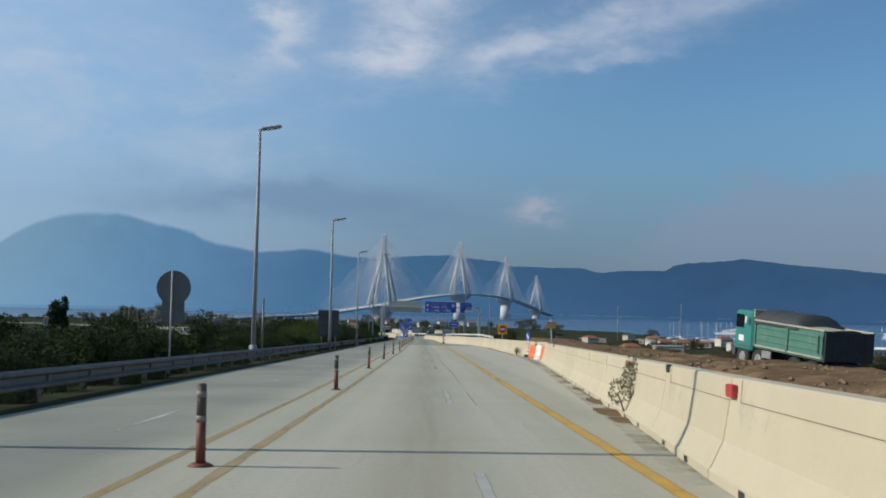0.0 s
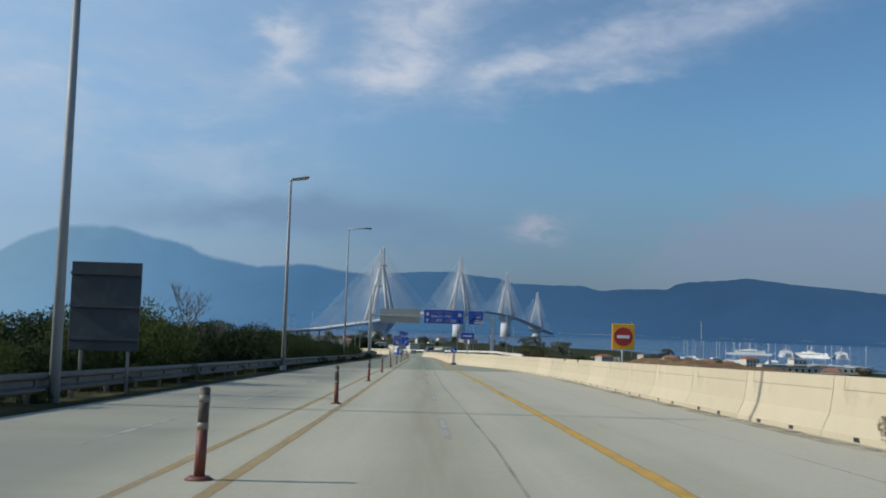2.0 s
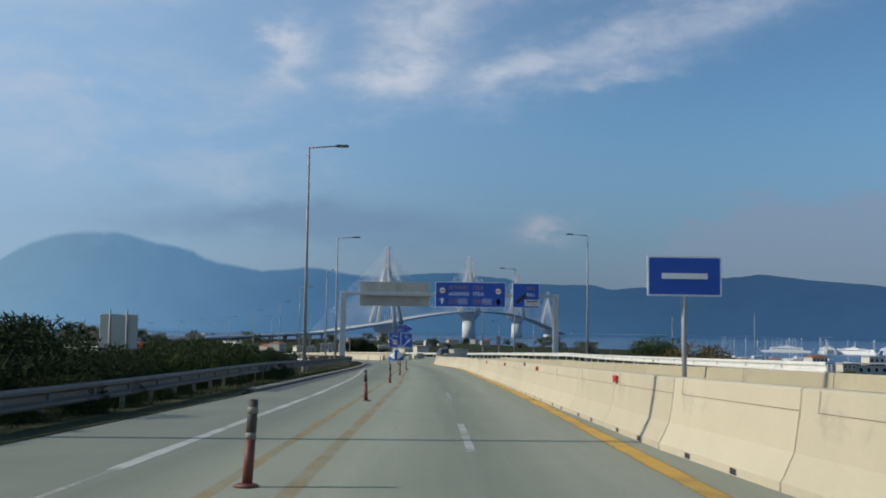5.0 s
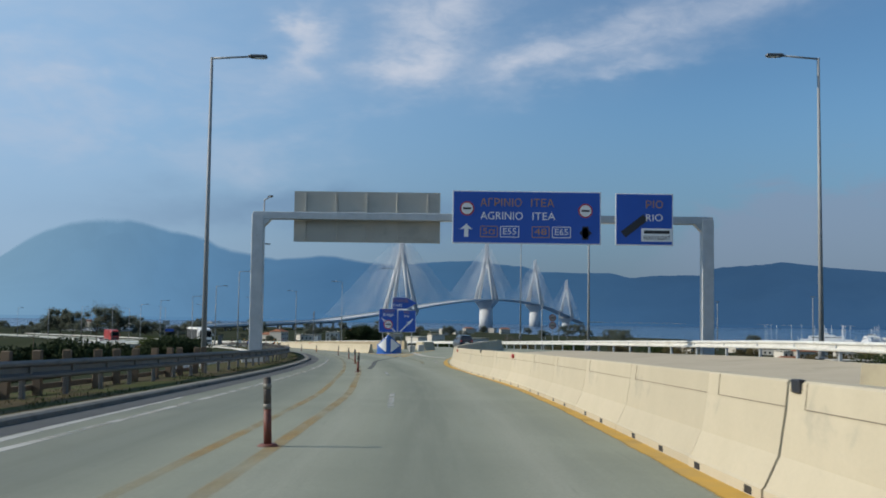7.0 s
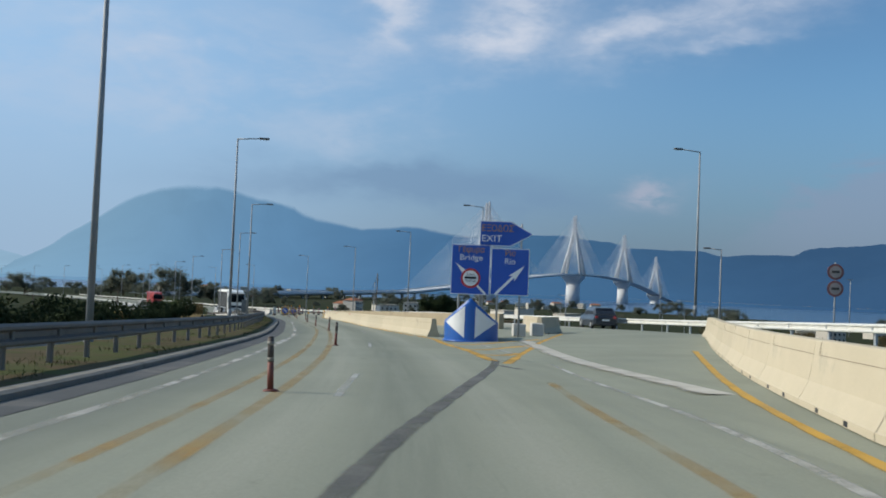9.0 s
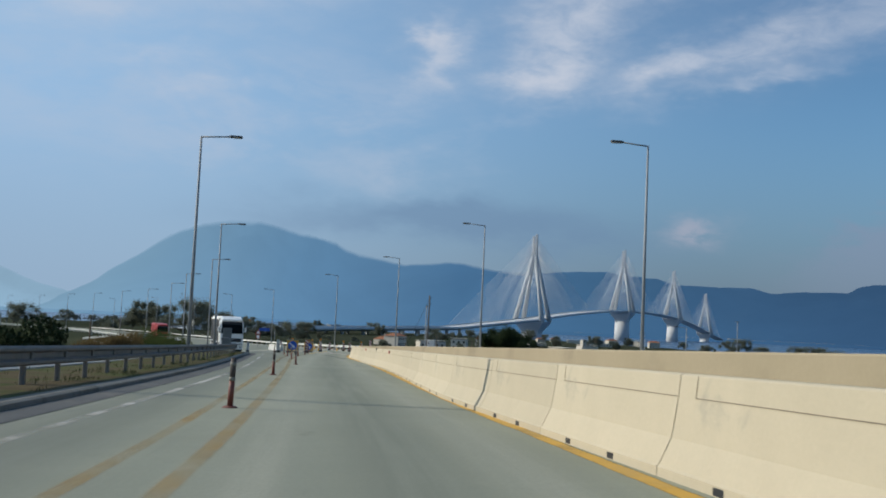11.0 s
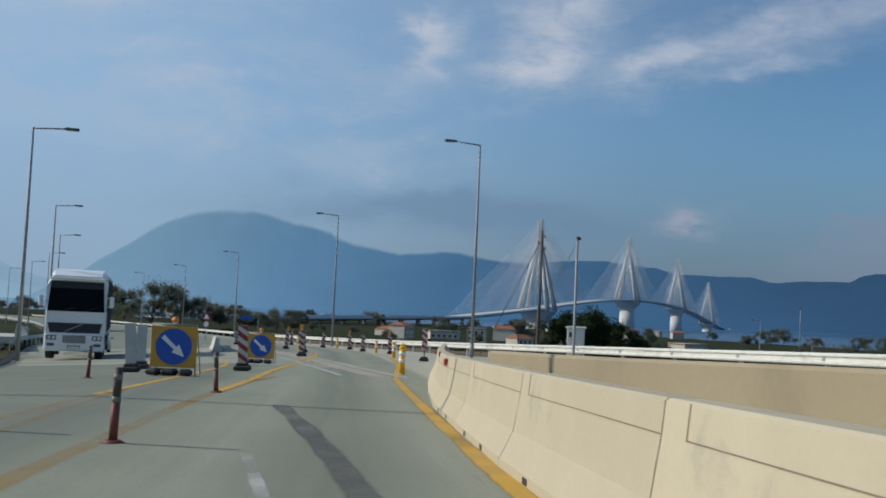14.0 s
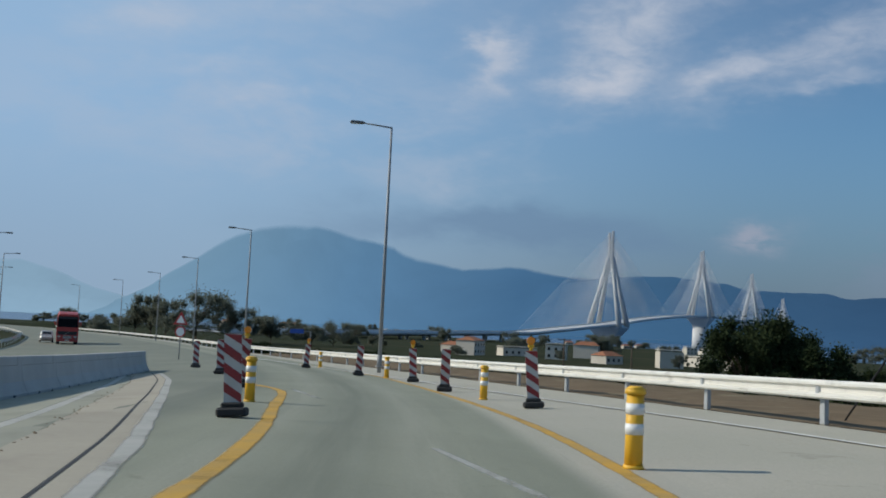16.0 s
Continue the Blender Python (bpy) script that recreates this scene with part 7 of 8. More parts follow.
for k in range(70):
    y = gen.uniform(326, 392)
    x = x_on(LEFT_RAIL, y) - gen.uniform(8, 46)
    place(tufts, pose(x, y, ground_z(x, y), 0, 0, gen.uniform(0, 360)), gen.uniform(0.5, 1.2))
olive = bush("shrub", "round olive-brown shrub beyond the ramp", 33, 4.6, 2.9, 5200, 0.22, 0.05, M["leaf"], "shrubs", 14)
olive.matrix_basis = pose(15.6, 198, surf_z(11, 198) - 0.6)
olive.scale = (0.75, 0.75, 0.75)
brush = bush("dry_bush", "low olive-brown dry brush on the bank", 35, 3.0, 1.5, 4200, 0.20, 0.035, M["scrub_dry"], "dry brush", 10)
brush.matrix_basis = pose(12.5, 176, surf_z(11, 176) - 0.7)
bank_gen = random.Random(52)
for k in range(120):
    y = bank_gen.uniform(112, 335) if k < 70 else bank_gen.uniform(365, 460)
    x = x_on(RIGHT_EDGE, y) + (bank_gen.uniform(2.5, 24) if k < 70 else bank_gen.uniform(3, 15))
    place(brush, pose(x, y, max(ground_z(x, y), surf_z(x_on(RIGHT_EDGE, y), y) - 1.4) - 0.1, 0, 0, bank_gen.uniform(0, 360)), bank_gen.uniform(0.25, 0.62) * (1.0 if k < 70 else 0.6))
for k in range(60):
    y = bank_gen.uniform(30, 110)
    x = x_on(RIGHT_EDGE, y) + bank_gen.uniform(3, 12)
    place(brush, pose(x, y, surf_z(6, y) - 0.15, 0, 0, bank_gen.uniform(0, 360)), bank_gen.uniform(0.10, 0.28))
for k in range(90):
    y = bank_gen.uniform(180, 620)
    x = bank_gen.uniform(60, shore_right(y) - 12)
    place(brush, pose(x, y, ground_z(x, y), 0, 0, bank_gen.uniform(0, 360)), bank_gen.uniform(0.8, 1.9))
for x, y, s in ((24, 300, 0.8), (-2, 352, 0.7), (16, 320, 0.8), (-12, 428, 0.9), (-4, 440, 1.1), (-20, 452, 0.7), (30, 250, 0.7)):
    place(olive, pose(x, y, ground_z(x, y) - 0.2, 0, 0, 50 * s), s)

for k in range(60):
    y = bank_gen.uniform(405, 560)
    x = x_on(RIGHT_EDGE, y) + bank_gen.uniform(9, 75)
    place(scrub, pose(x, y, ground_z(x, y) - 0.2, 0, 0, bank_gen.uniform(0, 360)), bank_gen.uniform(0.35, 0.75))
pine = tree("pine_tree", "broad dark green pine near the harbour road", 41, 8.5, 8.6, 1.2, 30000, 0.33, M["leaf_dark"], "trees", 30, True)
pine.matrix_basis = pose(-27.8, 480, ground_z(-27.8, 480))
pine.scale = (0.92, 0.92, 0.98)
for x, y, s in ((-24.2, 478, 0.84), (-18.6, 484, 0.68), (-12, 492, 0.55)):
    place(pine, pose(x, y, ground_z(x, y), 0, 0, 70 * x), s)
# open grey-green trees of the plain, their leaf colour lightened for haze
plains = [tree("broadleaf_tree", "open grey-green tree on the coastal plain", seed, wide, tall, 1.5, 11000, 0.5, M["leaf_hazed"], "plain trees", lobes, True) for seed, wide, tall, lobes in ((61, 15, 13, 26), (62, 8.5, 11, 16), (63, 11, 8, 20))]
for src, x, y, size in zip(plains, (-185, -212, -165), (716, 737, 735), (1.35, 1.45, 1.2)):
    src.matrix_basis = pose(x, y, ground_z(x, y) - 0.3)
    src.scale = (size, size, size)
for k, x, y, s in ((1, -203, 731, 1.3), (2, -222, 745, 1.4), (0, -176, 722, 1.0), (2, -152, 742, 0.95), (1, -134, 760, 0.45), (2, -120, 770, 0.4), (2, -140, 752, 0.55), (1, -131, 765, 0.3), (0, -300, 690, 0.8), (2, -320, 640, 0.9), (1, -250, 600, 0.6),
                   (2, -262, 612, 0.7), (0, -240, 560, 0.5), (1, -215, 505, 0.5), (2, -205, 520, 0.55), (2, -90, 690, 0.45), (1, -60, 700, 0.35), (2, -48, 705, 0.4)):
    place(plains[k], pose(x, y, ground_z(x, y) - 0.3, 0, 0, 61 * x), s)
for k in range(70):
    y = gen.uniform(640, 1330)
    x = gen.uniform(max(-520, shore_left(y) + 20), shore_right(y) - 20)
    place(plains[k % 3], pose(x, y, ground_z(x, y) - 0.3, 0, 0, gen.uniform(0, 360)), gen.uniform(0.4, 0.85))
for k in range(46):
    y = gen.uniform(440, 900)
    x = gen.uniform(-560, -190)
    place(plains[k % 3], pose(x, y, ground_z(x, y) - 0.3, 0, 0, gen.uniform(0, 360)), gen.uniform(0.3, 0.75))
grey = bare_tree("bare_tree", "brown leafless tree near the shore", 8, 8.5, "bare trees")
grey.matrix_basis = pose(21, 555, ground_z(21, 555))
for x, y, s in ((24, 557, 0.9), (-190, 520, 1.1), (-200, 530, 0.9), (-214, 522, 1.0), (60, 700, 0.8)):
    place(grey, pose(x, y, ground_z(x, y), 0, 0, x), s)
spire = tree("cypress_tree", "slim dark cypress among the hedges", 51, 1.5, 5.0, 0.4, 3000, 0.3, M["leaf_dark"], "trees", 9)
spire.matrix_basis = pose(-46.7, 131.5, ground_z(-46.7, 131.5))
spire.scale = (1.15, 1.15, 1.15)
sapling = tree("sapling", "scraggy young shrub rising from the hedge", 57, 0.9, 2.0, 0.2, 1400, 0.12, M["leaf"], "saplings", 7)
place(thicket, pose(-7.4, 61.5, surf_z(-7.4, 61.5) - 0.2, 0, 0, 20), 0.30)
place(thicket, pose(-7.9, 72.5, surf_z(-7.9, 72.5) - 0.2, 0, 0, 120), 0.40)
sapling.matrix_basis = pose(-6.9, 31.5, surf_z(-6.9, 31.5))
sapling.scale = (0.75, 0.75, 0.85)
place(dry, pose(-6.95, 31.6, surf_z(-6.9, 31.6), 0, 0, 30), 0.6)

# grass along the verge
blade_rng = np.random.default_rng(4)
count = 34000
ys = blade_rng.uniform(-12, 345, count)
outs = np.abs(blade_rng.normal(0, 0.9, count)) + 0.45
clump = np.array([noise.noise(Vector((float(v) * 0.35, float(o) * 1.4, 5))) for v, o in zip(ys, outs)])
keep_blade = (clump > np.where(ys < 183, -0.6, 0.12)) & (outs < 3.4)
ys, outs = ys[keep_blade], outs[keep_blade]
roots = np.array([(x_on(LEFT_EDGE, v) - o, v, surf_z(x_on(LEFT_EDGE, v) - o, v) + 0.04) for v, o in zip(ys, outs)])
grass = new("grass", leaf_mesh("grass", roots, 0.10, 0.006, 1.15, 6, M["leaf"]))
tagged(grass, "short tufted grass on the verge", "grass", kind="stuff")

# heaped earth behind the barriers, packed into a ramp for the dump truck
def on_ramp(x, y, z):
    u, v = x - 14.97, y - 36.91
    across, ahead = u * 0.970 + v * 0.242, -u * 0.242 + v * 0.970
    w = (1 - smoothstep(1.2, 2.8, abs(across))) * smoothstep(-2.2, -0.2, ahead) * (1 - smoothstep(6.6, 9.0, ahead))
    return z + (-1.29 + 0.074 * ahead - 0.038 * across - z) * w


bm = bmesh.new()
rows = []
for y in np.arange(-20, 118, 0.45):
    row = []
    for k in range(48):
        d = k * 0.40
        x = max(x_on(RIGHT_EDGE, y), 0) - 0.1 + d
        lump = noise.fractal(Vector((x * 0.55, y * 0.55, 1)), 0.62, 2.2, 6)
        h = 0.12 + float(np.interp(y, [20, 62, 76], [0.50, 0.62, 1.05])) * smoothstep(0.0, 2.6, d) * (1 - 0.95 * smoothstep(5, 10.5, d)) * (1 - smoothstep(92, 112, y)) * (0.72 + 0.28 * noise.noise(Vector((y * 0.06, 0, 3)))) + 0.17 * lump * smoothstep(0.2, 1.5, d) * (1 - smoothstep(98, 114, y))
        row.append(bm.verts.new((x, y, on_ramp(x, y, surf_z(6, y) - 0.15 + h - 1.25 * smoothstep(5, 11, d)))))
    rows.append(row)
for a, b in zip(rows, rows[1:]):
    for k in range(47):
        bm.faces.new((a[k], a[k + 1], b[k + 1], b[k])).smooth = True
tagged(link_mesh("earth_mound", bm, M["earth"]), "long heap of brown excavated earth behind the barriers", "earth", kind="structure")
stone_rng = random.Random(9)
pts, fcs = [], []
for _ in range(4200):
    y = stone_rng.uniform(-8, 104)
    d = stone_rng.uniform(0.6, 11)
    x = x_on(RIGHT_EDGE, y) + d
    h = 0.10 + float(np.interp(y, [20, 62, 76], [0.48, 0.60, 1.0])) * smoothstep(0.0, 2.6, d) * (1 - 0.95 * smoothstep(5, 10.5, d)) * (1 - smoothstep(92, 112, y)) * (0.72 + 0.28 * noise.noise(Vector((y * 0.06, 0, 3))))
    r = 0.03 + 0.10 * stone_rng.random() ** 3
    o = len(pts)
    for dx, dy, dz in ((1, 0, 0), (-1, 0, 0), (0, 1, 0), (0, -1, 0), (0, 0, 1), (0, 0, -1)):
        pts.append((x + dx * r * stone_rng.uniform(0.7, 1.3), y + dy * r * stone_rng.uniform(0.7, 1.3), on_ramp(x, y, surf_z(6, y) - 0.1 + h - 1.25 * smoothstep(5, 11, d)) + dz * r * 0.7))
    fcs += [(o + a, o + b, o + c) for a, b, c in ((0, 2, 4), (2, 1, 4), (1, 3, 4), (3, 0, 4), (2, 0, 5), (1, 2, 5), (3, 1, 5), (0, 3, 5))]
me = bpy.data.meshes.new("stones")
me.from_pydata(pts, [], fcs)
M["stone"] = material("stone", (0.24, 0.175, 0.11), (0.14, 0.10, 0.066), 1.5, 0.95, grain=12, spec=0.05)
me.materials.append(M["stone"])
tagged(new("stones", me), "loose stones and clods on the heaped earth", "stones", kind="stuff")

# ---------------------------------------------------------------- vehicles
def wheel(parent, x, y, r, wide):
    bm = bmesh.new()
    s = 1 if x > 0 else -1
    rod(bm, (x - wide / 2, y, r), (x + wide / 2, y, r), r, r, 22)
    tyre = part("wheel", bm, M["tyre"], parent)
    bm = bmesh.new()
    rod(bm, (x + s * (wide / 2 - 0.02), y, r), (x + s * (wide / 2 + 0.012), y, r), r * 0.58, r * 0.5, 16)
    part("rim", bm, M["rim"], tyre)


def tapered_body(bm, stations, mat=0):
    """A closed shell through cross sections: (y, half width, bottom, top, top half width)."""
    rings = []
    for y, w, lo, hi, tw in stations:
        rings.append([bm.verts.new(p) for p in ((-w, y, lo), (w, y, lo), (w * 1.0, y, lo + (hi - lo) * 0.55), (tw, y, hi), (-tw, y, hi), (-w, y, lo + (hi - lo) * 0.55))])
    for a, b in zip(rings, rings[1:]):
        for k in range(6):
            bm.faces.new((a[k], a[(k + 1) % 6], b[(k + 1) % 6], b[k])).material_index = mat
    bm.faces.new(list(reversed(rings[0]))), bm.faces.new(rings[-1])
    bmesh.ops.recalc_face_normals(bm, faces=bm.faces[:])


def hatchback(name, label, mat):
    """A small car, nose towards +y."""
    car = thing(name, label, "car", "cars")
    bm = bmesh.new()
    tapered_body(bm, [(-1.98, 0.70, 0.42, 0.78, 0.62), (-1.9, 0.82, 0.28, 0.93, 0.74), (-1.0, 0.86, 0.2, 0.96, 0.78), (0.7, 0.86, 0.2, 0.95, 0.78), (1.7, 0.82, 0.26, 0.82, 0.70), (2.0, 0.66, 0.36, 0.66, 0.58)])
    body = part("body", bm, mat, car)
    bm = bmesh.new()
    tapered_body(bm, [(-1.86, 0.72, 0.90, 1.00, 0.66), (-1.45, 0.74, 0.90, 1.42, 0.58), (-0.4, 0.76, 0.9, 1.48, 0.60), (0.35, 0.76, 0.9, 1.40, 0.58), (1.05, 0.72, 0.88, 0.96, 0.66)])
    part("cabin", bm, mat, car)
    bm = bmesh.new()
    polygon(bm, [(-0.56, -1.80, 1.02), (0.56, -1.80, 1.02), (0.48, -1.53, 1.36), (-0.48, -1.53, 1.36)])
    part("rear_window", bm, M["window_glass"], car)
    bm = bmesh.new()
    polygon(bm, [(0.58, 0.98, 1.0), (-0.58, 0.98, 1.0), (-0.50, 0.47, 1.37), (0.50, 0.47, 1.37)])
    part("windscreen", bm, M["window_glass"], car)
    for s in (-1, 1):
        bm = bmesh.new()
        box(bm, s * 0.705, -0.35, 1.18, 0.012, 1.7, 0.26, Matrix.Rotation(s * radians(-17), 3, "Y"))
        part("side_window", bm, M["window_glass"], car)
        bm = bmesh.new()
        box(bm, s * 0.62, -1.955, 0.80, 0.2, 0.06, 0.16, bevel=0.02)
        part("tail_light", bm, M["sign_red"], car, "red tail light")
        bm = bmesh.new()
        box(bm, s * 0.55, 1.93, 0.62, 0.26, 0.06, 0.12, bevel=0.02)
        part("headlight", bm, M["lamp_lens"], car)
        bm = bmesh.new()
        box(bm, s * 0.92, 0.62, 1.0, 0.16, 0.08, 0.11, bevel=0.02)
        part("mirror", bm, mat, car)
        for y in (-1.25, 1.28):
            wheel(car, s * 0.74, y, 0.31, 0.2)
    bm = bmesh.new()
    box(bm, 0, -1.985, 0.62, 0.5, 0.02, 0.11)
    part("number_plate", bm, M["sign_white"], car)
    bm = bmesh.new()
    box(bm, 0, -1.97, 0.42, 1.45, 0.1, 0.22, bevel=0.03)
    part("bumper", bm, mat, car)
    return car


ahead = hatchback("car", "dark grey hatchback driving onto the exit ramp", M["paint_dark"])
ahead.matrix_basis = ground_at(0.7, 297.5, 12)
silver = hatchback("car", "pale silver hatchback on the far carriageway", M["rim"])
silver.matrix_basis = ground_at(-59.6, 407.8, 206)
copy_thing(silver, ground_at(-112, 506, 212))


def artic(name, label, cab_mat, side_mat, roof_mat, length):
    """An articulated lorry, its front towards -y."""
    truck = thing(name, label, "truck", "trucks")

    def block(part_name, mat, parent, place_, size, bevel=0.0, part_label=""):
        bm = bmesh.new()
        box(bm, *place_, *size, bevel=bevel)
        return part(part_name, bm, mat, parent, part_label)

    def sheet(part_name, mat, parent, outline, y0, y1, part_label=""):
        bm = bmesh.new()
        slab(bm, outline, y0, y1)
        return part(part_name, bm, mat, parent, part_label)

    # the shell leans back above the dashboard and narrows to the roof
    bm = bmesh.new()
    rings = []
    for y, top in ((0.0, 2.05), (0.16, 3.42), (0.34, 3.56), (2.15, 3.62)):
        half = 1.24 if y else 1.245
        rings.append([bm.verts.new(p) for p in ((-half, y if top > 3 else 0.0, 1.10), (half, y if top > 3 else 0.0, 1.10), (half, y, top - 0.25), (half - 0.12, y, top), (-half + 0.12, y, top), (-half, y, top - 0.25))])
    for a, b in zip(rings, rings[1:]):
        for k in range(6):
            bm.faces.new((a[k], a[(k + 1) % 6], b[(k + 1) % 6], b[k]))
    bm.faces.new(list(reversed(rings[0]))), bm.faces.new(rings[-1])
    bmesh.ops.recalc_face_normals(bm, faces=bm.faces[:])
    part("cab", bm, cab_mat, truck, "flat-fronted cab")
    block("front_panel", cab_mat, truck, (0, 0.0, 1.62), (2.46, 0.10, 1.04), 0.04)
    bm = bmesh.new()
    polygon(bm, [(-1.17, -0.062, 2.10), (1.17, -0.062, 2.10), (1.09, 0.10, 3.40), (-1.09, 0.10, 3.40)])
    polygon(bm, [(1.17, -0.010, 2.10), (-1.17, -0.010, 2.10), (-1.09, 0.15, 3.40), (1.09, 0.15, 3.40)])
    screen = part("windscreen", bm, M["screen_glass"], truck, "wide black windscreen")
    bm = bmesh.new()
    polygon(bm, [(-1.10, 0.055, 3.10), (1.10, 0.055, 3.10), (1.08, 0.080, 3.38), (-1.08, 0.080, 3.38)])
    part("sun_strip", bm, M["sign_black"], screen)
    for s in (-0.55, 0.35):
        bm = bmesh.new()
        rod(bm, (s, -0.075, 2.12), (s + 0.55, -0.045, 2.30), 0.012, 0.012, 5)
        part("wiper", bm, M["sign_black"], screen)
    bm = bmesh.new()
    box(bm, 0, 0.06, 3.52, 2.30, 0.34, 0.10, bevel=0.03)
    part("sun_visor", bm, cab_mat, truck)
    # roof deflector
    bm = bmesh.new()
    tapered_body(bm, [(0.42, 1.06, 3.54, 3.66, 0.98), (1.1, 1.14, 3.54, 3.88, 1.02), (2.2, 1.18, 3.54, 3.98, 1.06)])
    part("roof_deflector", bm, cab_mat, truck)
    grille = sheet("grille", M["sign_black"], truck, [(-1.02, 1.18), (1.02, 1.18), (1.12, 1.60), (-1.12, 1.60)], -0.075, -0.052, "wide black grille")
    bm = bmesh.new()
    rod(bm, (-0.42, -0.085, 1.22), (0.30, -0.085, 1.57), 0.022, 0.022, 6)
    part("bar", bm, M["rim"], grille, "slanting pale bar")
    bumper = block("bumper", cab_mat, truck, (0, 0.06, 0.76), (2.48, 0.42, 0.76), 0.06)
    block("lower_grille", M["rim"], bumper, (0, -0.155, 0.90), (0.95, 0.02, 0.34), 0.0, "slatted grey lower grille")
    for k in range(5):
        block("slat", M["sign_black"], bumper, (0, -0.168, 0.78 + 0.065 * k), (0.92, 0.012, 0.022))
    block("intake", M["sign_black"], bumper, (0, -0.155, 0.56), (0.52, 0.016, 0.14))
    block("number_plate", M["white_plastic"], bumper, (0, -0.168, 0.55), (0.46, 0.012, 0.09))
    for s in (-1, 1):
        light = block("headlight", M["lamp_head"], truck, (s * 0.93, -0.155, 0.96), (0.40, 0.02, 0.20), 0.008, "dark clear headlight")
        for u in (-0.09, 0.09):
            bm = bmesh.new()
            rod(bm, (s * 0.93 + u, -0.172, 0.96), (s * 0.93 + u, -0.160, 0.96), 0.07, 0.075, 12)
            part("reflector", bm, M["lamp_lens"], light)
        block("fog_light", M["lamp_head"], truck, (s * 0.95, -0.155, 0.66), (0.30, 0.02, 0.12), 0.006)
        bm = bmesh.new()
        box(bm, s * 1.46, 0.02, 2.55, 0.20, 0.12, 0.50, bevel=0.04)
        rod(bm, (s * 1.2, 0.3, 2.74), (s * 1.42, 0.05, 2.72), 0.02, 0.02, 6)
        rod(bm, (s * 1.2, 0.3, 2.34), (s * 1.42, 0.05, 2.38), 0.02, 0.02, 6)
        part("mirror", bm, cab_mat, truck)
        block("side_window", M["screen_glass"], truck, (s * 1.243, 0.85, 2.55), (0.014, 0.95, 0.85))
        block("step", cab_mat, truck, (s * 1.16, 0.30, 0.72), (0.16, 0.36, 0.66), 0.03)
        block("side_skirt", cab_mat, truck, (s * 1.14, 2.15, 0.75), (0.18, 1.10, 0.70), 0.05)
        block("side_fairing", cab_mat, truck, (s * 1.21, 2.45, 2.30), (0.05, 0.60, 2.50), 0.02)
        block("wheel_arch", M["sign_black"], truck, (s * 1.10, 1.02, 0.88), (0.30, 1.12, 0.50), 0.05)
    block("underside", M["sign_black"], truck, (0, 1.2, 0.62), (1.9, 2.0, 0.5))
    block("chassis", M["sign_black"], truck, (0, length / 2 + 1.4, 0.95), (1.0, length - 2.0, 0.25), 0.02)
    trailer = block("trailer", side_mat, truck, (0, 3.0 + (length - 3.0) / 2, 2.33), (2.5, length - 3.0, 2.56), 0.04, "curtain-sided trailer")
    bm = bmesh.new()
    sweep(bm, [(-1.26, 3.60), (1.26, 3.60), (1.26, 3.72), (0.98, 3.98), (-0.98, 3.98), (-1.26, 3.72)], [(0, 2.98, 0), (0, length + 0.02, 0)])
    part("trailer_roof", bm, roof_mat, truck, "pale chamfered trailer roof")
    for s in (-1, 1):
        for k in range(9):
            block("strap", M["lamp_head"], trailer, (s * 1.258, 3.4 + k * (length - 3.8) / 8, 2.33), (0.02, 0.05, 2.45))
        block("side_rail", M["galvanized"], trailer, (s * 1.262, 3.0 + (length - 3.0) / 2, 1.08), (0.03, length - 3.1, 0.10))
        for y in (1.02, 4.4, length - 3.4, length - 2.1, length - 0.9):
            wheel(truck, s * 1.02, y, 0.50, 0.34)
    return truck


# the trailer sides get a dark colour for the shade on them
white_truck = artic("truck", "white lorry in the oncoming lane, trailer sides darkened for shade", M["paint_white"], M["tarp"], M["white_plastic"], 14.5)
white_truck.matrix_basis = ground_at(-49.8, 385.0, 24)
red_truck = artic("truck", "red lorry behind others on the far carriageway", M["paint_red"], M["paint_red"], M["paint_red"], 9.5)
red_truck.matrix_basis = ground_at(-105, 499, 31)


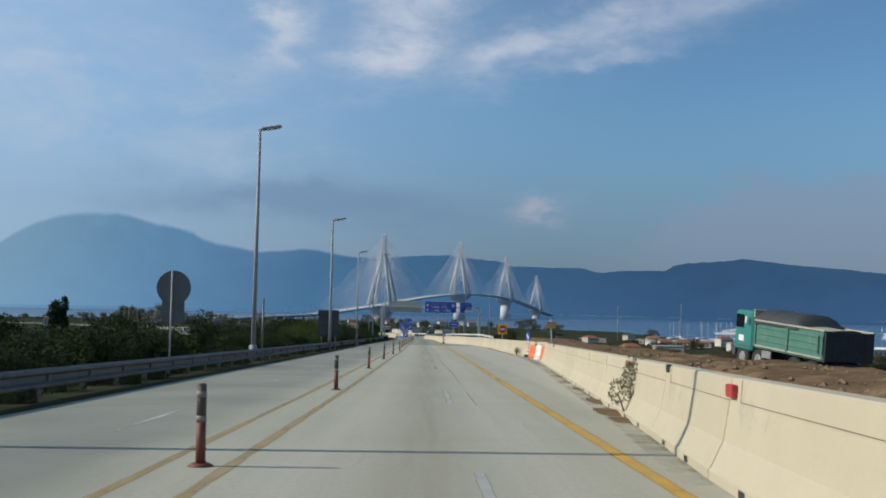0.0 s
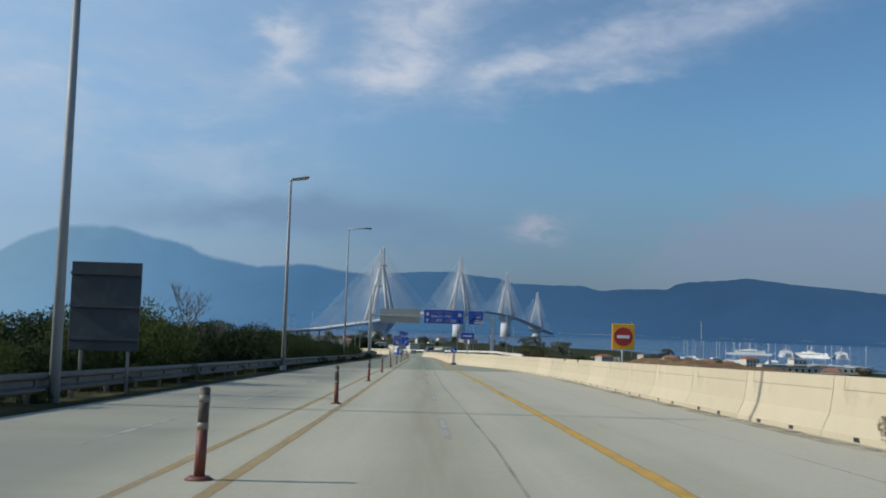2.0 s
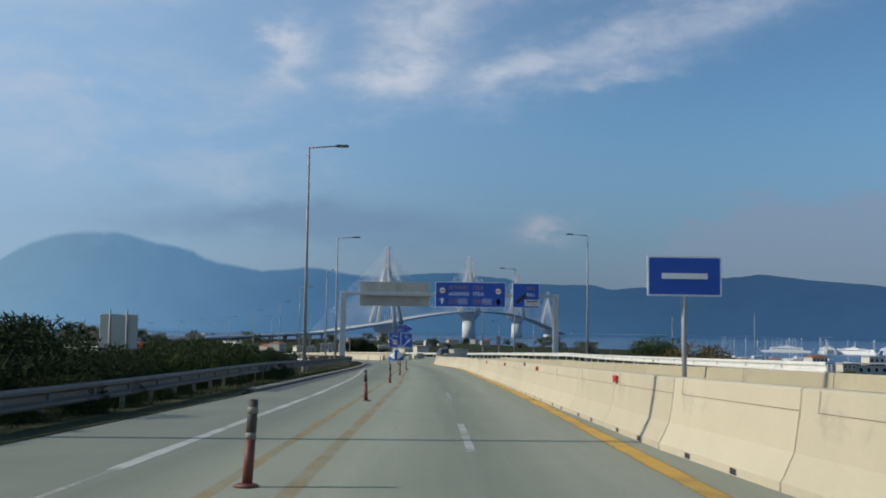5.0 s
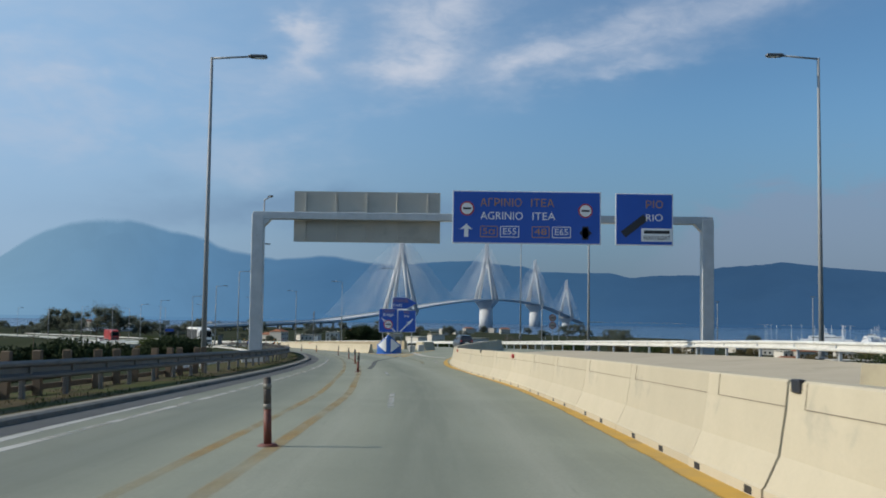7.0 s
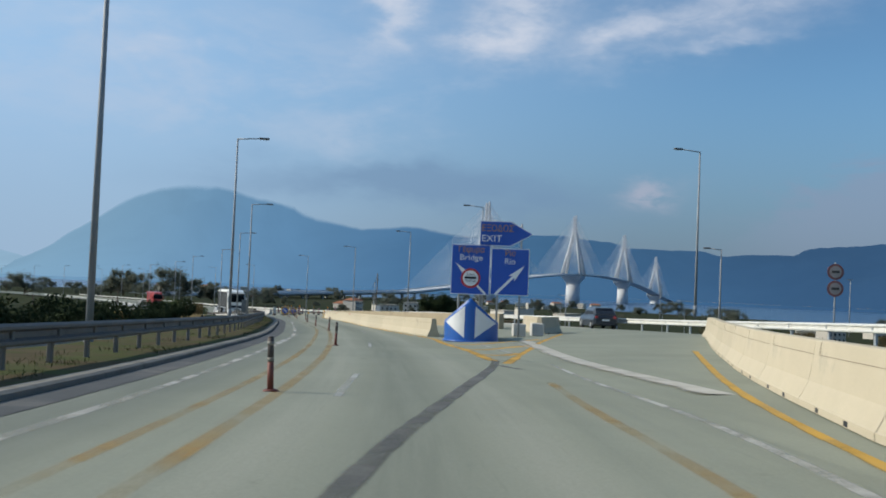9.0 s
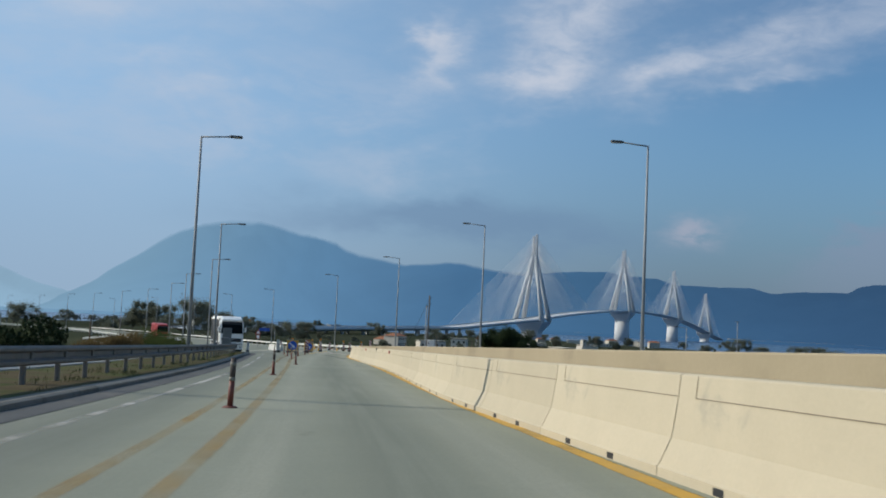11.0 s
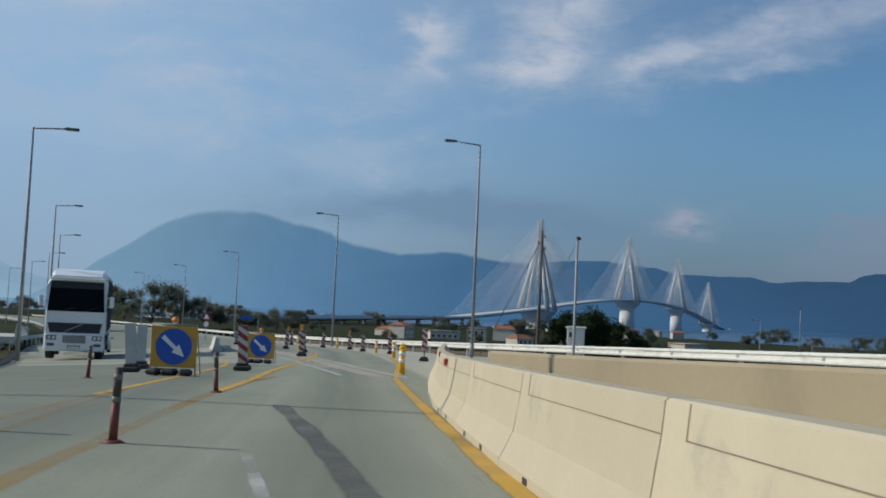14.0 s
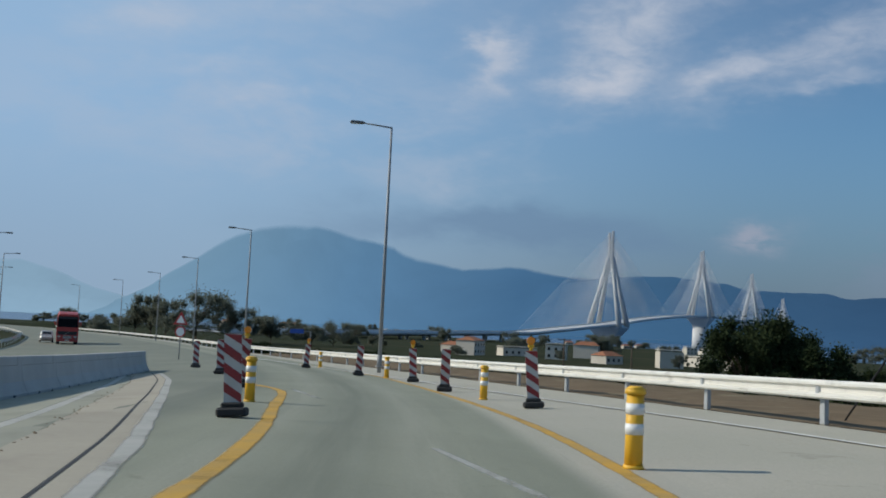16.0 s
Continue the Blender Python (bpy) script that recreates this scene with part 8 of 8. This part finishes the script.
def tipper():
    """A loaded dump truck, nose towards +y, its tail at the origin."""
    truck = thing("dump_truck", "teal green dump truck with a dark tarpaulin climbing the earthworks", "truck")

    def block(part_name, mat, parent, place_, size, bevel=0.0, part_label=""):
        bm = bmesh.new()
        box(bm, *place_, *size, bevel=bevel)
        return part(part_name, bm, mat, parent, part_label)

    cab = block("cab", M["paint_green"], truck, (0, 6.62, 1.80), (2.38, 1.62, 1.96), 0.10, "teal green cab")
    for s in (-1, 1):
        block("side_window", M["screen_glass"], truck, (s * 1.196, 6.95, 2.25), (0.014, 0.72, 0.66))
        block("door_plate", M["paint_white"], truck, (s * 1.196, 6.75, 1.42), (0.014, 0.46, 0.30), 0.0, "white plate on the door")
        block("mirror", M["paint_white"], truck, (s * 1.36, 6.1, 2.35), (0.12, 0.16, 0.34), 0.03)
        block("mudguard", M["lamp_head"], truck, (s * 1.0, 6.6, 1.06), (0.42, 1.35, 0.10), 0.03)
        block("side_board", M["rim"], truck, (s * 1.1, 4.55, 0.82), (0.10, 0.75, 0.36), 0.02, "pale dusty tank")
    block("visor", M["sign_black"], cab, (0, 7.46, 2.72), (2.2, 0.30, 0.14), 0.03)
    block("windscreen", M["screen_glass"], cab, (0, 7.432, 2.22), (2.0, 0.014, 0.70))
    block("bumper", M["lamp_head"], truck, (0, 7.42, 0.72), (2.4, 0.24, 0.46), 0.04)
    block("headboard", M["load_pale"], truck, (0, 5.70, 2.60), (2.40, 0.10, 0.62), 0.02, "pale dusty headboard")
    block("chassis", M["sign_black"], truck, (0, 3.4, 0.85), (0.9, 7.2, 0.3), 0.02)
    body = new("tipper_body")
    body.parent = truck
    tagged(body, "ribbed green tipper body")
    for s in (-1, 1):
        block("side_wall", M["paint_teal"], body, (s * 1.19, 2.75, 1.77), (0.06, 5.5, 1.20), 0.015)
        for y, wide in ((0.06, 0.13), (2.75, 0.14), (5.44, 0.13)):
            block("rib", M["paint_teal"], body, (s * 1.245, y, 1.77), (0.08, wide, 1.26), 0.012)
        block("top_rail", M["load_pale"], body, (s * 1.235, 2.75, 2.40), (0.11, 5.56, 0.10), 0.02, "pale worn top rail")
        block("bottom_rail", M["load_pale"], body, (s * 1.235, 2.75, 1.18), (0.09, 5.56, 0.09), 0.02, "pale dusty bottom rail")
        for z in (1.48, 1.78, 2.08):
            block("fold", M["paint_teal"], body, (s * 1.232, 2.75, z), (0.045, 5.36, 0.05), 0.015)
        for y in (0.02, 0.34):
            block("hinge", M["sign_black"], body, (s * 1.275, y, 1.77), (0.03, 0.05, 0.8))
    gate = block("tailgate", M["tarp"], body, (0, -0.05, 1.74), (2.46, 0.08, 1.32), 0.02, "black dusty tailgate")
    for x in (-0.8, 0, 0.8):
        block("stiffener", M["tarp"], gate, (x, -0.10, 1.74), (0.10, 0.04, 1.26), 0.01)
    block("floor_plate", M["paint_teal"], body, (0, 2.75, 1.10), (2.36, 5.5, 0.08))
    bm = bmesh.new()
    cover = []
    xs = [-1.30, -1.27, -1.0, -0.6, -0.2, 0.2, 0.6, 1.0, 1.27, 1.30]
    for k in range(19):
        y = 1.95 + k * 0.205
        rise = 0.50 * smoothstep(0, 2.2, k)
        row = []
        for m, x in enumerate(xs):
            z = 2.46 + rise * (1 - abs(x / 1.3) ** 3.0) + 0.05 * noise.noise(Vector((x * 2.2, y * 2.5, 0))) if 0 < m < 9 else 2.26 - 0.10 * noise.noise(Vector((m, y * 1.2, 3)))
            row.append(bm.verts.new((x, y, z)))
        cover.append(row)
    for a, b in zip(cover, cover[1:]):
        for k in range(len(xs) - 1):
            bm.faces.new((a[k], a[k + 1], b[k + 1], b[k])).smooth = True
    part("tarpaulin", bm, M["tarp"], truck, "black folded tarpaulin")
    bm = bmesh.new()
    heap = []
    for k in range(13):
        y = 0.02 + k * 0.25
        heap.append([bm.verts.new((x, y, 2.30 + 0.16 * (1 - (x / 1.2) ** 2) + 0.07 * noise.noise(Vector((x * 3, y * 3, 4))))) for x in (-1.15, -0.8, -0.4, 0, 0.4, 0.8, 1.15)])
    for a, b in zip(heap, heap[1:]):
        for k in range(6):
            bm.faces.new((a[k], a[k + 1], b[k + 1], b[k])).smooth = True
    part("load", bm, M["load_pale"], truck, "pale rubble load")
    for s in (-1, 1):
        for y in (0.95, 2.3, 5.25, 6.65):
            wheel(truck, s * 0.98, y, 0.50, 0.32)
    return truck


tip = tipper()
tip.matrix_basis = pose(14.97, 36.91, -1.35, 4.23, 2.18, 14.0)
tip.scale = (0.82, 0.82, 0.82)

# ---------------------------------------------------------------- poles and cabinets
pole = thing("utility_pole", "weathered grey-brown wooden utility pole with insulators", "utility pole", at=(-30.3, 400.66, -10.33))
bm = bmesh.new()
rod(bm, (0, 0, -0.5), (0.05, 0, 8.6), 0.12, 0.085, 10)
part("shaft", bm, M["pole_wood"], pole)
for z, s in ((8.2, 1), (7.85, -1), (7.5, 1)):
    bm = bmesh.new()
    rod(bm, (0.05, 0, z), (0.05 + s * 0.18, 0, z + 0.02), 0.02, 0.02, 6)
    rod(bm, (0.05 + s * 0.18, 0, z), (0.05 + s * 0.18, 0, z + 0.15), 0.045, 0.03, 8)
    part("insulator", bm, M["sign_black"], pole)
bm = bmesh.new()
rod(bm, (0.05, 0, 8.1), (-3.6, 3.0, 1.0), 0.02, 0.02, 5)
part("stay_wire", bm, M["sign_black"], pole)
mast = thing("steel_pole", "plain grey steel pole by the equipment cabinet", "pole", at=(-28.31, 385.3, -10.78))
bm = bmesh.new()
rod(bm, (0, 0, -0.3), (0, 0, 7.4), 0.065, 0.05, 10)
part("shaft", bm, M["steel"], mast)
bm = bmesh.new()
rod(bm, (0, 0, 7.3), (0, 0, 7.5), 0.05, 0.05, 8)
box(bm, 0.08, 0, 7.42, 0.14, 0.1, 0.12, bevel=0.02)
part("cap", bm, M["sign_black"], mast)
bm = bmesh.new()
sag = [Vector((-1.94 * f, 15.36 * f, 7.3 - 1.85 * f - 1.6 * f * (1 - f))) for f in (k / 14 for k in range(15))]
sweep(bm, [(0.011 * math.cos(k * math.pi / 3), 0.011 * math.sin(k * math.pi / 3)) for k in range(6)], sag)
part("cable", bm, M["sign_black"], mast, "thin black sagging cable to the wooden pole")
cabinet = thing("equipment_cabinet", "white weathered equipment cabinet with a pitched lid by the guardrail", "cabinet", at=(-28.22, 389.3, road_z(-28.5, 389.3) + 0.46))
bm = bmesh.new()
box(bm, 0, 0, 0.72, 0.78, 0.6, 1.3, bevel=0.02)
part("body", bm, M["white_plastic"], cabinet)
bm = bmesh.new()
box(bm, 0, 0, 1.41, 0.92, 0.74, 0.09, bevel=0.03)
part("lid", bm, M["white_plastic"], cabinet)
bm = bmesh.new()
box(bm, -0.24, -0.305, 1.08, 0.11, 0.02, 0.20)
part("vent", bm, M["sign_black"], cabinet)
bm = bmesh.new()
box(bm, 0.06, -0.304, 0.66, 0.5, 0.012, 1.0)
part("door", bm, M["white_plastic"], cabinet)
bm = bmesh.new()
box(bm, 0, 0, -0.1, 0.82, 0.64, 0.36)
part("plinth", bm, M["concrete_grey"], cabinet)


def t_pole(x, y, height, turn):
    p = thing("utility_pole", "dark wooden utility pole with a crossarm", "utility pole", "crossarm poles", at=(x, y, ground_z(x, y)), turn=turn)
    bm = bmesh.new()
    rod(bm, (0, 0, -0.4), (0, 0, height), 0.14, 0.09, 8)
    part("shaft", bm, M["bark"], p)
    bm = bmesh.new()
    box(bm, 0, 0, height - 0.25, 2.2, 0.12, 0.12)
    part("crossarm", bm, M["bark"], p)
    for s in (-0.95, 0, 0.95):
        bm = bmesh.new()
        rod(bm, (s, 0, height - 0.2), (s, 0, height + 0.02), 0.06, 0.04, 8)
        part("insulator", bm, M["sign_black"], p)
    return p


t_pole(-31.8, 228, 7.0, 10)
t_pole(-90, 399, 5.0, 20)
t_pole(-84, 421, 5.2, 20)
t_pole(-48, 540, 6.5, 30)
t_pole(-38, 532, 6.2, 30)
t_pole(-2, 470, 6.0, 40)
rear = thing("information_sign", "small brown sign on a grey post beside the barriers", "road sign", at=(5.32, 43.85, road_z(6, 43.5)))
bm = bmesh.new()
rod(bm, (0, 0.0, -0.2), (-0.12, 0, 1.85), 0.035, 0.035, 10)
part("post", bm, M["steel"], rear)
bm = bmesh.new()
box(bm, -0.10, -0.05, 1.56, 0.42, 0.03, 0.28, bevel=0.008)
part("panel", bm, M["sign_brown"], rear)

slim = thing("steel_pole", "thin dark steel post standing in the hedge", "pole", at=(-6.12, 38.3, surf_z(-6.12, 38.3)))
bm = bmesh.new()
rod(bm, (0, 0, -0.2), (0, 0, 2.28), 0.04, 0.035, 8)
part("shaft", bm, M["lamp_head"], slim)

# yellow overpass left of the motorway
over = thing("overpass", "low concrete overpass with yellow girders and a grey rail", "bridge")
ends = Vector((-66.5, 401, 0)), Vector((-113, 487, 0))
way = (ends[1] - ends[0]).normalized()
across = Vector((-way.y, way.x, 0))
line = [Vector((*ends[0].lerp(ends[1], k / 12).xy, -9.25 - 2.9 * k / 12)) for k in range(13)]
bm = bmesh.new()
sweep(bm, [(-4.5, 0), (-4.5, -0.45), (4.5, -0.45), (4.5, 0)], line)
part("deck", bm, M["concrete_grey"], over)
M["girder_yellow"] = material("girder_yellow", (0.62, 0.42, 0.10), (0.50, 0.34, 0.10), 0.5, 0.7, grain=6, stain=(0.25, 0.2, 0.1))
for a, b in zip(line, line[1:]):
    for side in (-3.9, 3.9):
        p = (a + b) / 2 + across * side
        bm = bmesh.new()
        box(bm, p.x, p.y, p.z - 0.98, (b - a).length - 0.35, 0.3, 1.02, Matrix.Rotation(math.atan2(way.y, way.x), 3, "Z"), bevel=0.04)
        part("girder", bm, M["girder_yellow"], over, "yellow painted girder")
for p in line:
    bm = bmesh.new()
    box(bm, p.x, p.y, p.z - 2.6, 0.5, 6.6, 4.2, Matrix.Rotation(math.atan2(way.y, way.x), 3, "Z"))
    part("pier", bm, M["concrete_grey"], over)
for s in (-4.4, 4.4):
    bm = bmesh.new()
    sweep(bm, [(s - 0.06, 0.45), (s - 0.06, 0.80), (s + 0.06, 0.80), (s + 0.06, 0.45)], line)
    part("rail", bm, M["galvanized"], over)
    for p in line:
        bm = bmesh.new()
        box(bm, *(p + across * s * 0.985 + Vector((0, 0, 0.22))), 0.08, 0.08, 0.5)
        part("rail_post", bm, M["galvanized"], over)


# ---------------------------------------------------------------- village, harbour, ferries
def house(seed, wide, deep, high, roofed):
    gen = random.Random(seed)
    h = thing("house", "pale plastered house with a " + ("tiled roof" if roofed else "flat roof") + " near the shore", "house", "village houses")
    bm = bmesh.new()
    box(bm, 0, 0, high / 2 - 0.5, wide, deep, high + 1.0)
    wall = part("wall", bm, M["plaster"], h)
    if roofed:
        bm = bmesh.new()
        w, d = wide / 2 + 0.4, deep / 2 + 0.4
        base = [bm.verts.new(p) for p in ((-w, -d, high), (w, -d, high), (w, d, high), (-w, d, high))]
        ridge = [bm.verts.new((-w * 0.55, 0, high + 1.8)), bm.verts.new((w * 0.55, 0, high + 1.8))]
        for f in ((base[0], base[1], ridge[1], ridge[0]), (base[1], base[2], ridge[1]), (base[2], base[3], ridge[0], ridge[1]), (base[3], base[0], ridge[0]), (base[3], base[2], base[1], base[0])):
            bm.faces.new(f)
        part("roof", bm, M["roof_tile"], h, "terracotta tile roof")
    else:
        bm = bmesh.new()
        box(bm, 0, 0, high + 0.65, wide + 0.3, deep + 0.3, 0.3)
        part("roof", bm, M["plaster"], h)
    for floor in range(max(1, int(high // 3))):
        for k in range(int(wide // 3)):
            bm = bmesh.new()
            box(bm, -wide / 2 + 1.6 + k * 3.0, -deep / 2 - 0.02, 1.7 + floor * 3.0, 1.1, 0.1, 1.3)
            part("window", bm, M["window_glass"], h)
    return h


sources = [house(k, w, d, hh, r) for k, (w, d, hh, r) in enumerate(((10, 8, 3.4, True), (12, 9, 6.4, True), (9, 9, 6.2, False), (16, 10, 3.6, False)))]
spot = random.Random(77)
homes = []
for k in range(80):
    y = spot.uniform(520, 1380)
    lo, hi = max(shore_left(y) + 30, -330), shore_right(y) - 18
    x = spot.uniform(lo, hi) if k % 3 else spot.uniform(max(lo, hi - 120), hi)
    if x > -260 and (y < 1000 or k % 3):
        continue
    if abs(x - x_on(LANE, min(y, 700))) < 30 and y < 760:
        continue
    if all((x - a) ** 2 + (y - b) ** 2 > 19 ** 2 for a, b in homes):
        homes.append((x, y))
for k in range(14):
    x, y = spot.uniform(-460, -210), spot.uniform(470, 760)
    if all((x - a) ** 2 + (y - b) ** 2 > 19 ** 2 for a, b in homes) and ground_z(x, y) > -17:
        homes.append((x, y))
for k, (x, y) in enumerate(homes):
    src, m = sources[k % 4], pose(x, y, ground_z(x, y), 0, 0, spot.uniform(-30, 30))
    if k < 4:
        src.matrix_basis = m
        src.scale = (0.7, 0.7, 0.7)
    else:
        place(src, m, 0.7)


for k, (x, y) in enumerate(((-63, 725), (-78, 742), (-46, 702), (-92, 728), (-28, 688), (-18, 722), (-104, 764), (-55, 765), (-8, 690), (12, 712))):
    place(sources[(k + 2) % 4], pose(x, y, ground_z(x, y), 0, 0, 25 * k), 0.75)
shed_src = house(20, 26, 9, 3.2, False)
tagged(shed_src, "long low white shed by the marina", group="marina sheds")
shed_src.matrix_basis = pose(160, 500, ground_z(160, 500), 0, 0, 8)
for x, y, turn, size in ((188, 520, -6, 0.9), (128, 560, 14, 0.7), (205, 470, 4, 0.7), (96, 600, -10, 0.6), (150, 600, 20, 0.6)):
    place(shed_src, pose(x, y, ground_z(x, y), 0, 0, turn), size)
for k in range(16):
    x, y = spot.uniform(60, 190), spot.uniform(420, 640)
    place(sources[k % 4], pose(x, y, ground_z(x, y), 0, 0, spot.uniform(-30, 30)), spot.uniform(0.5, 0.8))


def ferry_boat():
    """A double-ended car ferry, end-on along y."""
    ship = thing("ferry", "white open-deck car ferry moored in the harbour", "ferry", "ferries")
    bm = bmesh.new()
    sweep(bm, [(-8, 0), (-6.5, -2), (6.5, -2), (8, 0), (8, 3.0), (7.6, 3.2), (-7.6, 3.2), (-8, 3.0)], [(0, -34, 0), (0, 34, 0)])
    part("hull", bm, M["paint_white"], ship)
    for s in (-1, 1):
        bm = bmesh.new()
        box(bm, s * 6.9, 0, 5.2, 1.8, 46, 4.2, bevel=0.2)
        part("side_house", bm, M["paint_white"], ship)
        bm = bmesh.new()
        box(bm, s * 6.9, 0, 5.6, 1.86, 40, 0.8)
        part("window_band", bm, M["window_glass"], ship)
    bm = bmesh.new()
    box(bm, 0, 0, 8.2, 15.6, 22, 1.6, bevel=0.2)
    part("saloon", bm, M["paint_white"], ship)
    bm = bmesh.new()
    box(bm, 0, 0, 10.4, 9.5, 7, 2.4, bevel=0.3)
    bridge_house = part("wheelhouse", bm, M["paint_white"], ship)
    bm = bmesh.new()
    box(bm, 0, 0, 10.8, 9.6, 7.1, 0.9)
    part("window_band", bm, M["window_glass"], bridge_house)
    bm = bmesh.new()
    rod(bm, (0, 0, 11.6), (0, 0, 19), 0.5, 0.25, 8)
    box(bm, 0, 0, 15.5, 6, 0.4, 0.4)
    part("mast", bm, M["paint_white"], ship)
    for s in (-1, 1):
        bm = bmesh.new()
        box(bm, 0, s * 36.5, 3.4, 9, 0.5, 6.5, Matrix.Rotation(s * radians(-25), 3, "X"))
        part("ramp", bm, M["paint_white"], ship)
    return ship


boat = ferry_boat()
boat.matrix_basis = pose(336, 1010, SEA, 0, 0, -14)
for x, y, turn in ((356, 1000, 40), (388, 1010, -18), (318, 1060, 70), (445, 990, -20)):
    place(boat, pose(x, y, SEA, 0, 0, turn), 0.62)
boat.scale = (0.62, 0.62, 0.62)
yacht = thing("sailing_boat", "small white sailing boat with a bare mast in the marina", "boat", "sailing boats")
bm = bmesh.new()
tapered_body(bm, [(-5, 1.2, -0.3, 1.0, 1.3), (0, 1.6, -0.4, 1.1, 1.8), (4, 0.9, -0.3, 1.3, 1.1), (5.5, 0.08, 0.5, 1.5, 0.1)])
part("hull", bm, M["paint_white"], yacht)
bm = bmesh.new()
rod(bm, (0, 0.5, 1), (0, 0.5, 14), 0.14, 0.09, 6)
part("mast", bm, M["paint_white"], yacht)
yacht.matrix_basis = pose(230, 700, SEA)
for k in range(26):
    y = spot.uniform(640, 900)
    copy_thing(yacht, pose(shore_right(y) + spot.uniform(18, 90), y, SEA, 0, 0, spot.uniform(0, 360)))
# far shore: white villages under the ridge
far = house(12, 46, 20, 7.0, False)
tagged(far, "pale block of buildings on the far shore", group="far shore buildings")
far.matrix_basis = pose(520, 3900, SEA + 5)
for k in range(46):
    az = spot.choice((spot.uniform(5, 13), spot.uniform(-12, 26), spot.uniform(9.5, 12)))
    r = spot.uniform(3700, 3900)
    copy_thing(far, pose(-5 + r * math.sin(radians(az)), 190 + r * math.cos(radians(az)), SEA + 2.5, 0, 0, -az))
# the low shore glows in the same painted haze as the ridge
bm = bmesh.new()
pts = [(-5 + 3660 * math.sin(radians(a)), 190 + 3660 * math.cos(radians(a)), SEA) for a in range(-30, 41, 2)]
sweep(bm, [(-60, -3), (-60, 4), (240, 10), (240, -3)], [Vector(p) for p in pts])
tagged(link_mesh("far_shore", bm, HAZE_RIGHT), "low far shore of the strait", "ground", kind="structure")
# tall slim masts by the harbour
for x, y, hgt in ((118, 640, 22), (150, 610, 24), (60, 760, 18)):
    one = thing("light_mast", "tall thin floodlight mast at the harbour", "mast", "light masts", at=(x, y, ground_z(x, y)))
    bm = bmesh.new()
    rod(bm, (0, 0, -0.5), (0, 0, hgt), 0.28, 0.14, 8)
    part("shaft", bm, M["steel"], one)
    bm = bmesh.new()
    box(bm, 0, 0, hgt, 1.8, 0.4, 0.3)
    part("light_bar", bm, M["steel"], one)

# overhead sign of the far carriageway
board = thing("overhead_sign", "small dark blue overhead sign on a grey mast", "road sign", at=(-140, 690, ground_z(-140, 690)))
rise = 0.00114 * -140 - 0.02283 * 690 + 5.6 - ground_z(-140, 690)
bm = bmesh.new()
rod(bm, (4.2, 0, -0.5), (4.2, 0, rise), 0.16, 0.12, 8)
rod(bm, (4.2, 0, rise), (-2.0, 0, rise), 0.10, 0.08, 8)
part("mast", bm, M["steel"], board)
bm = bmesh.new()
box(bm, -0.2, -0.15, rise, 4.4, 0.08, 1.3, bevel=0.02)
part("panel", bm, M["sign_blue"], board)
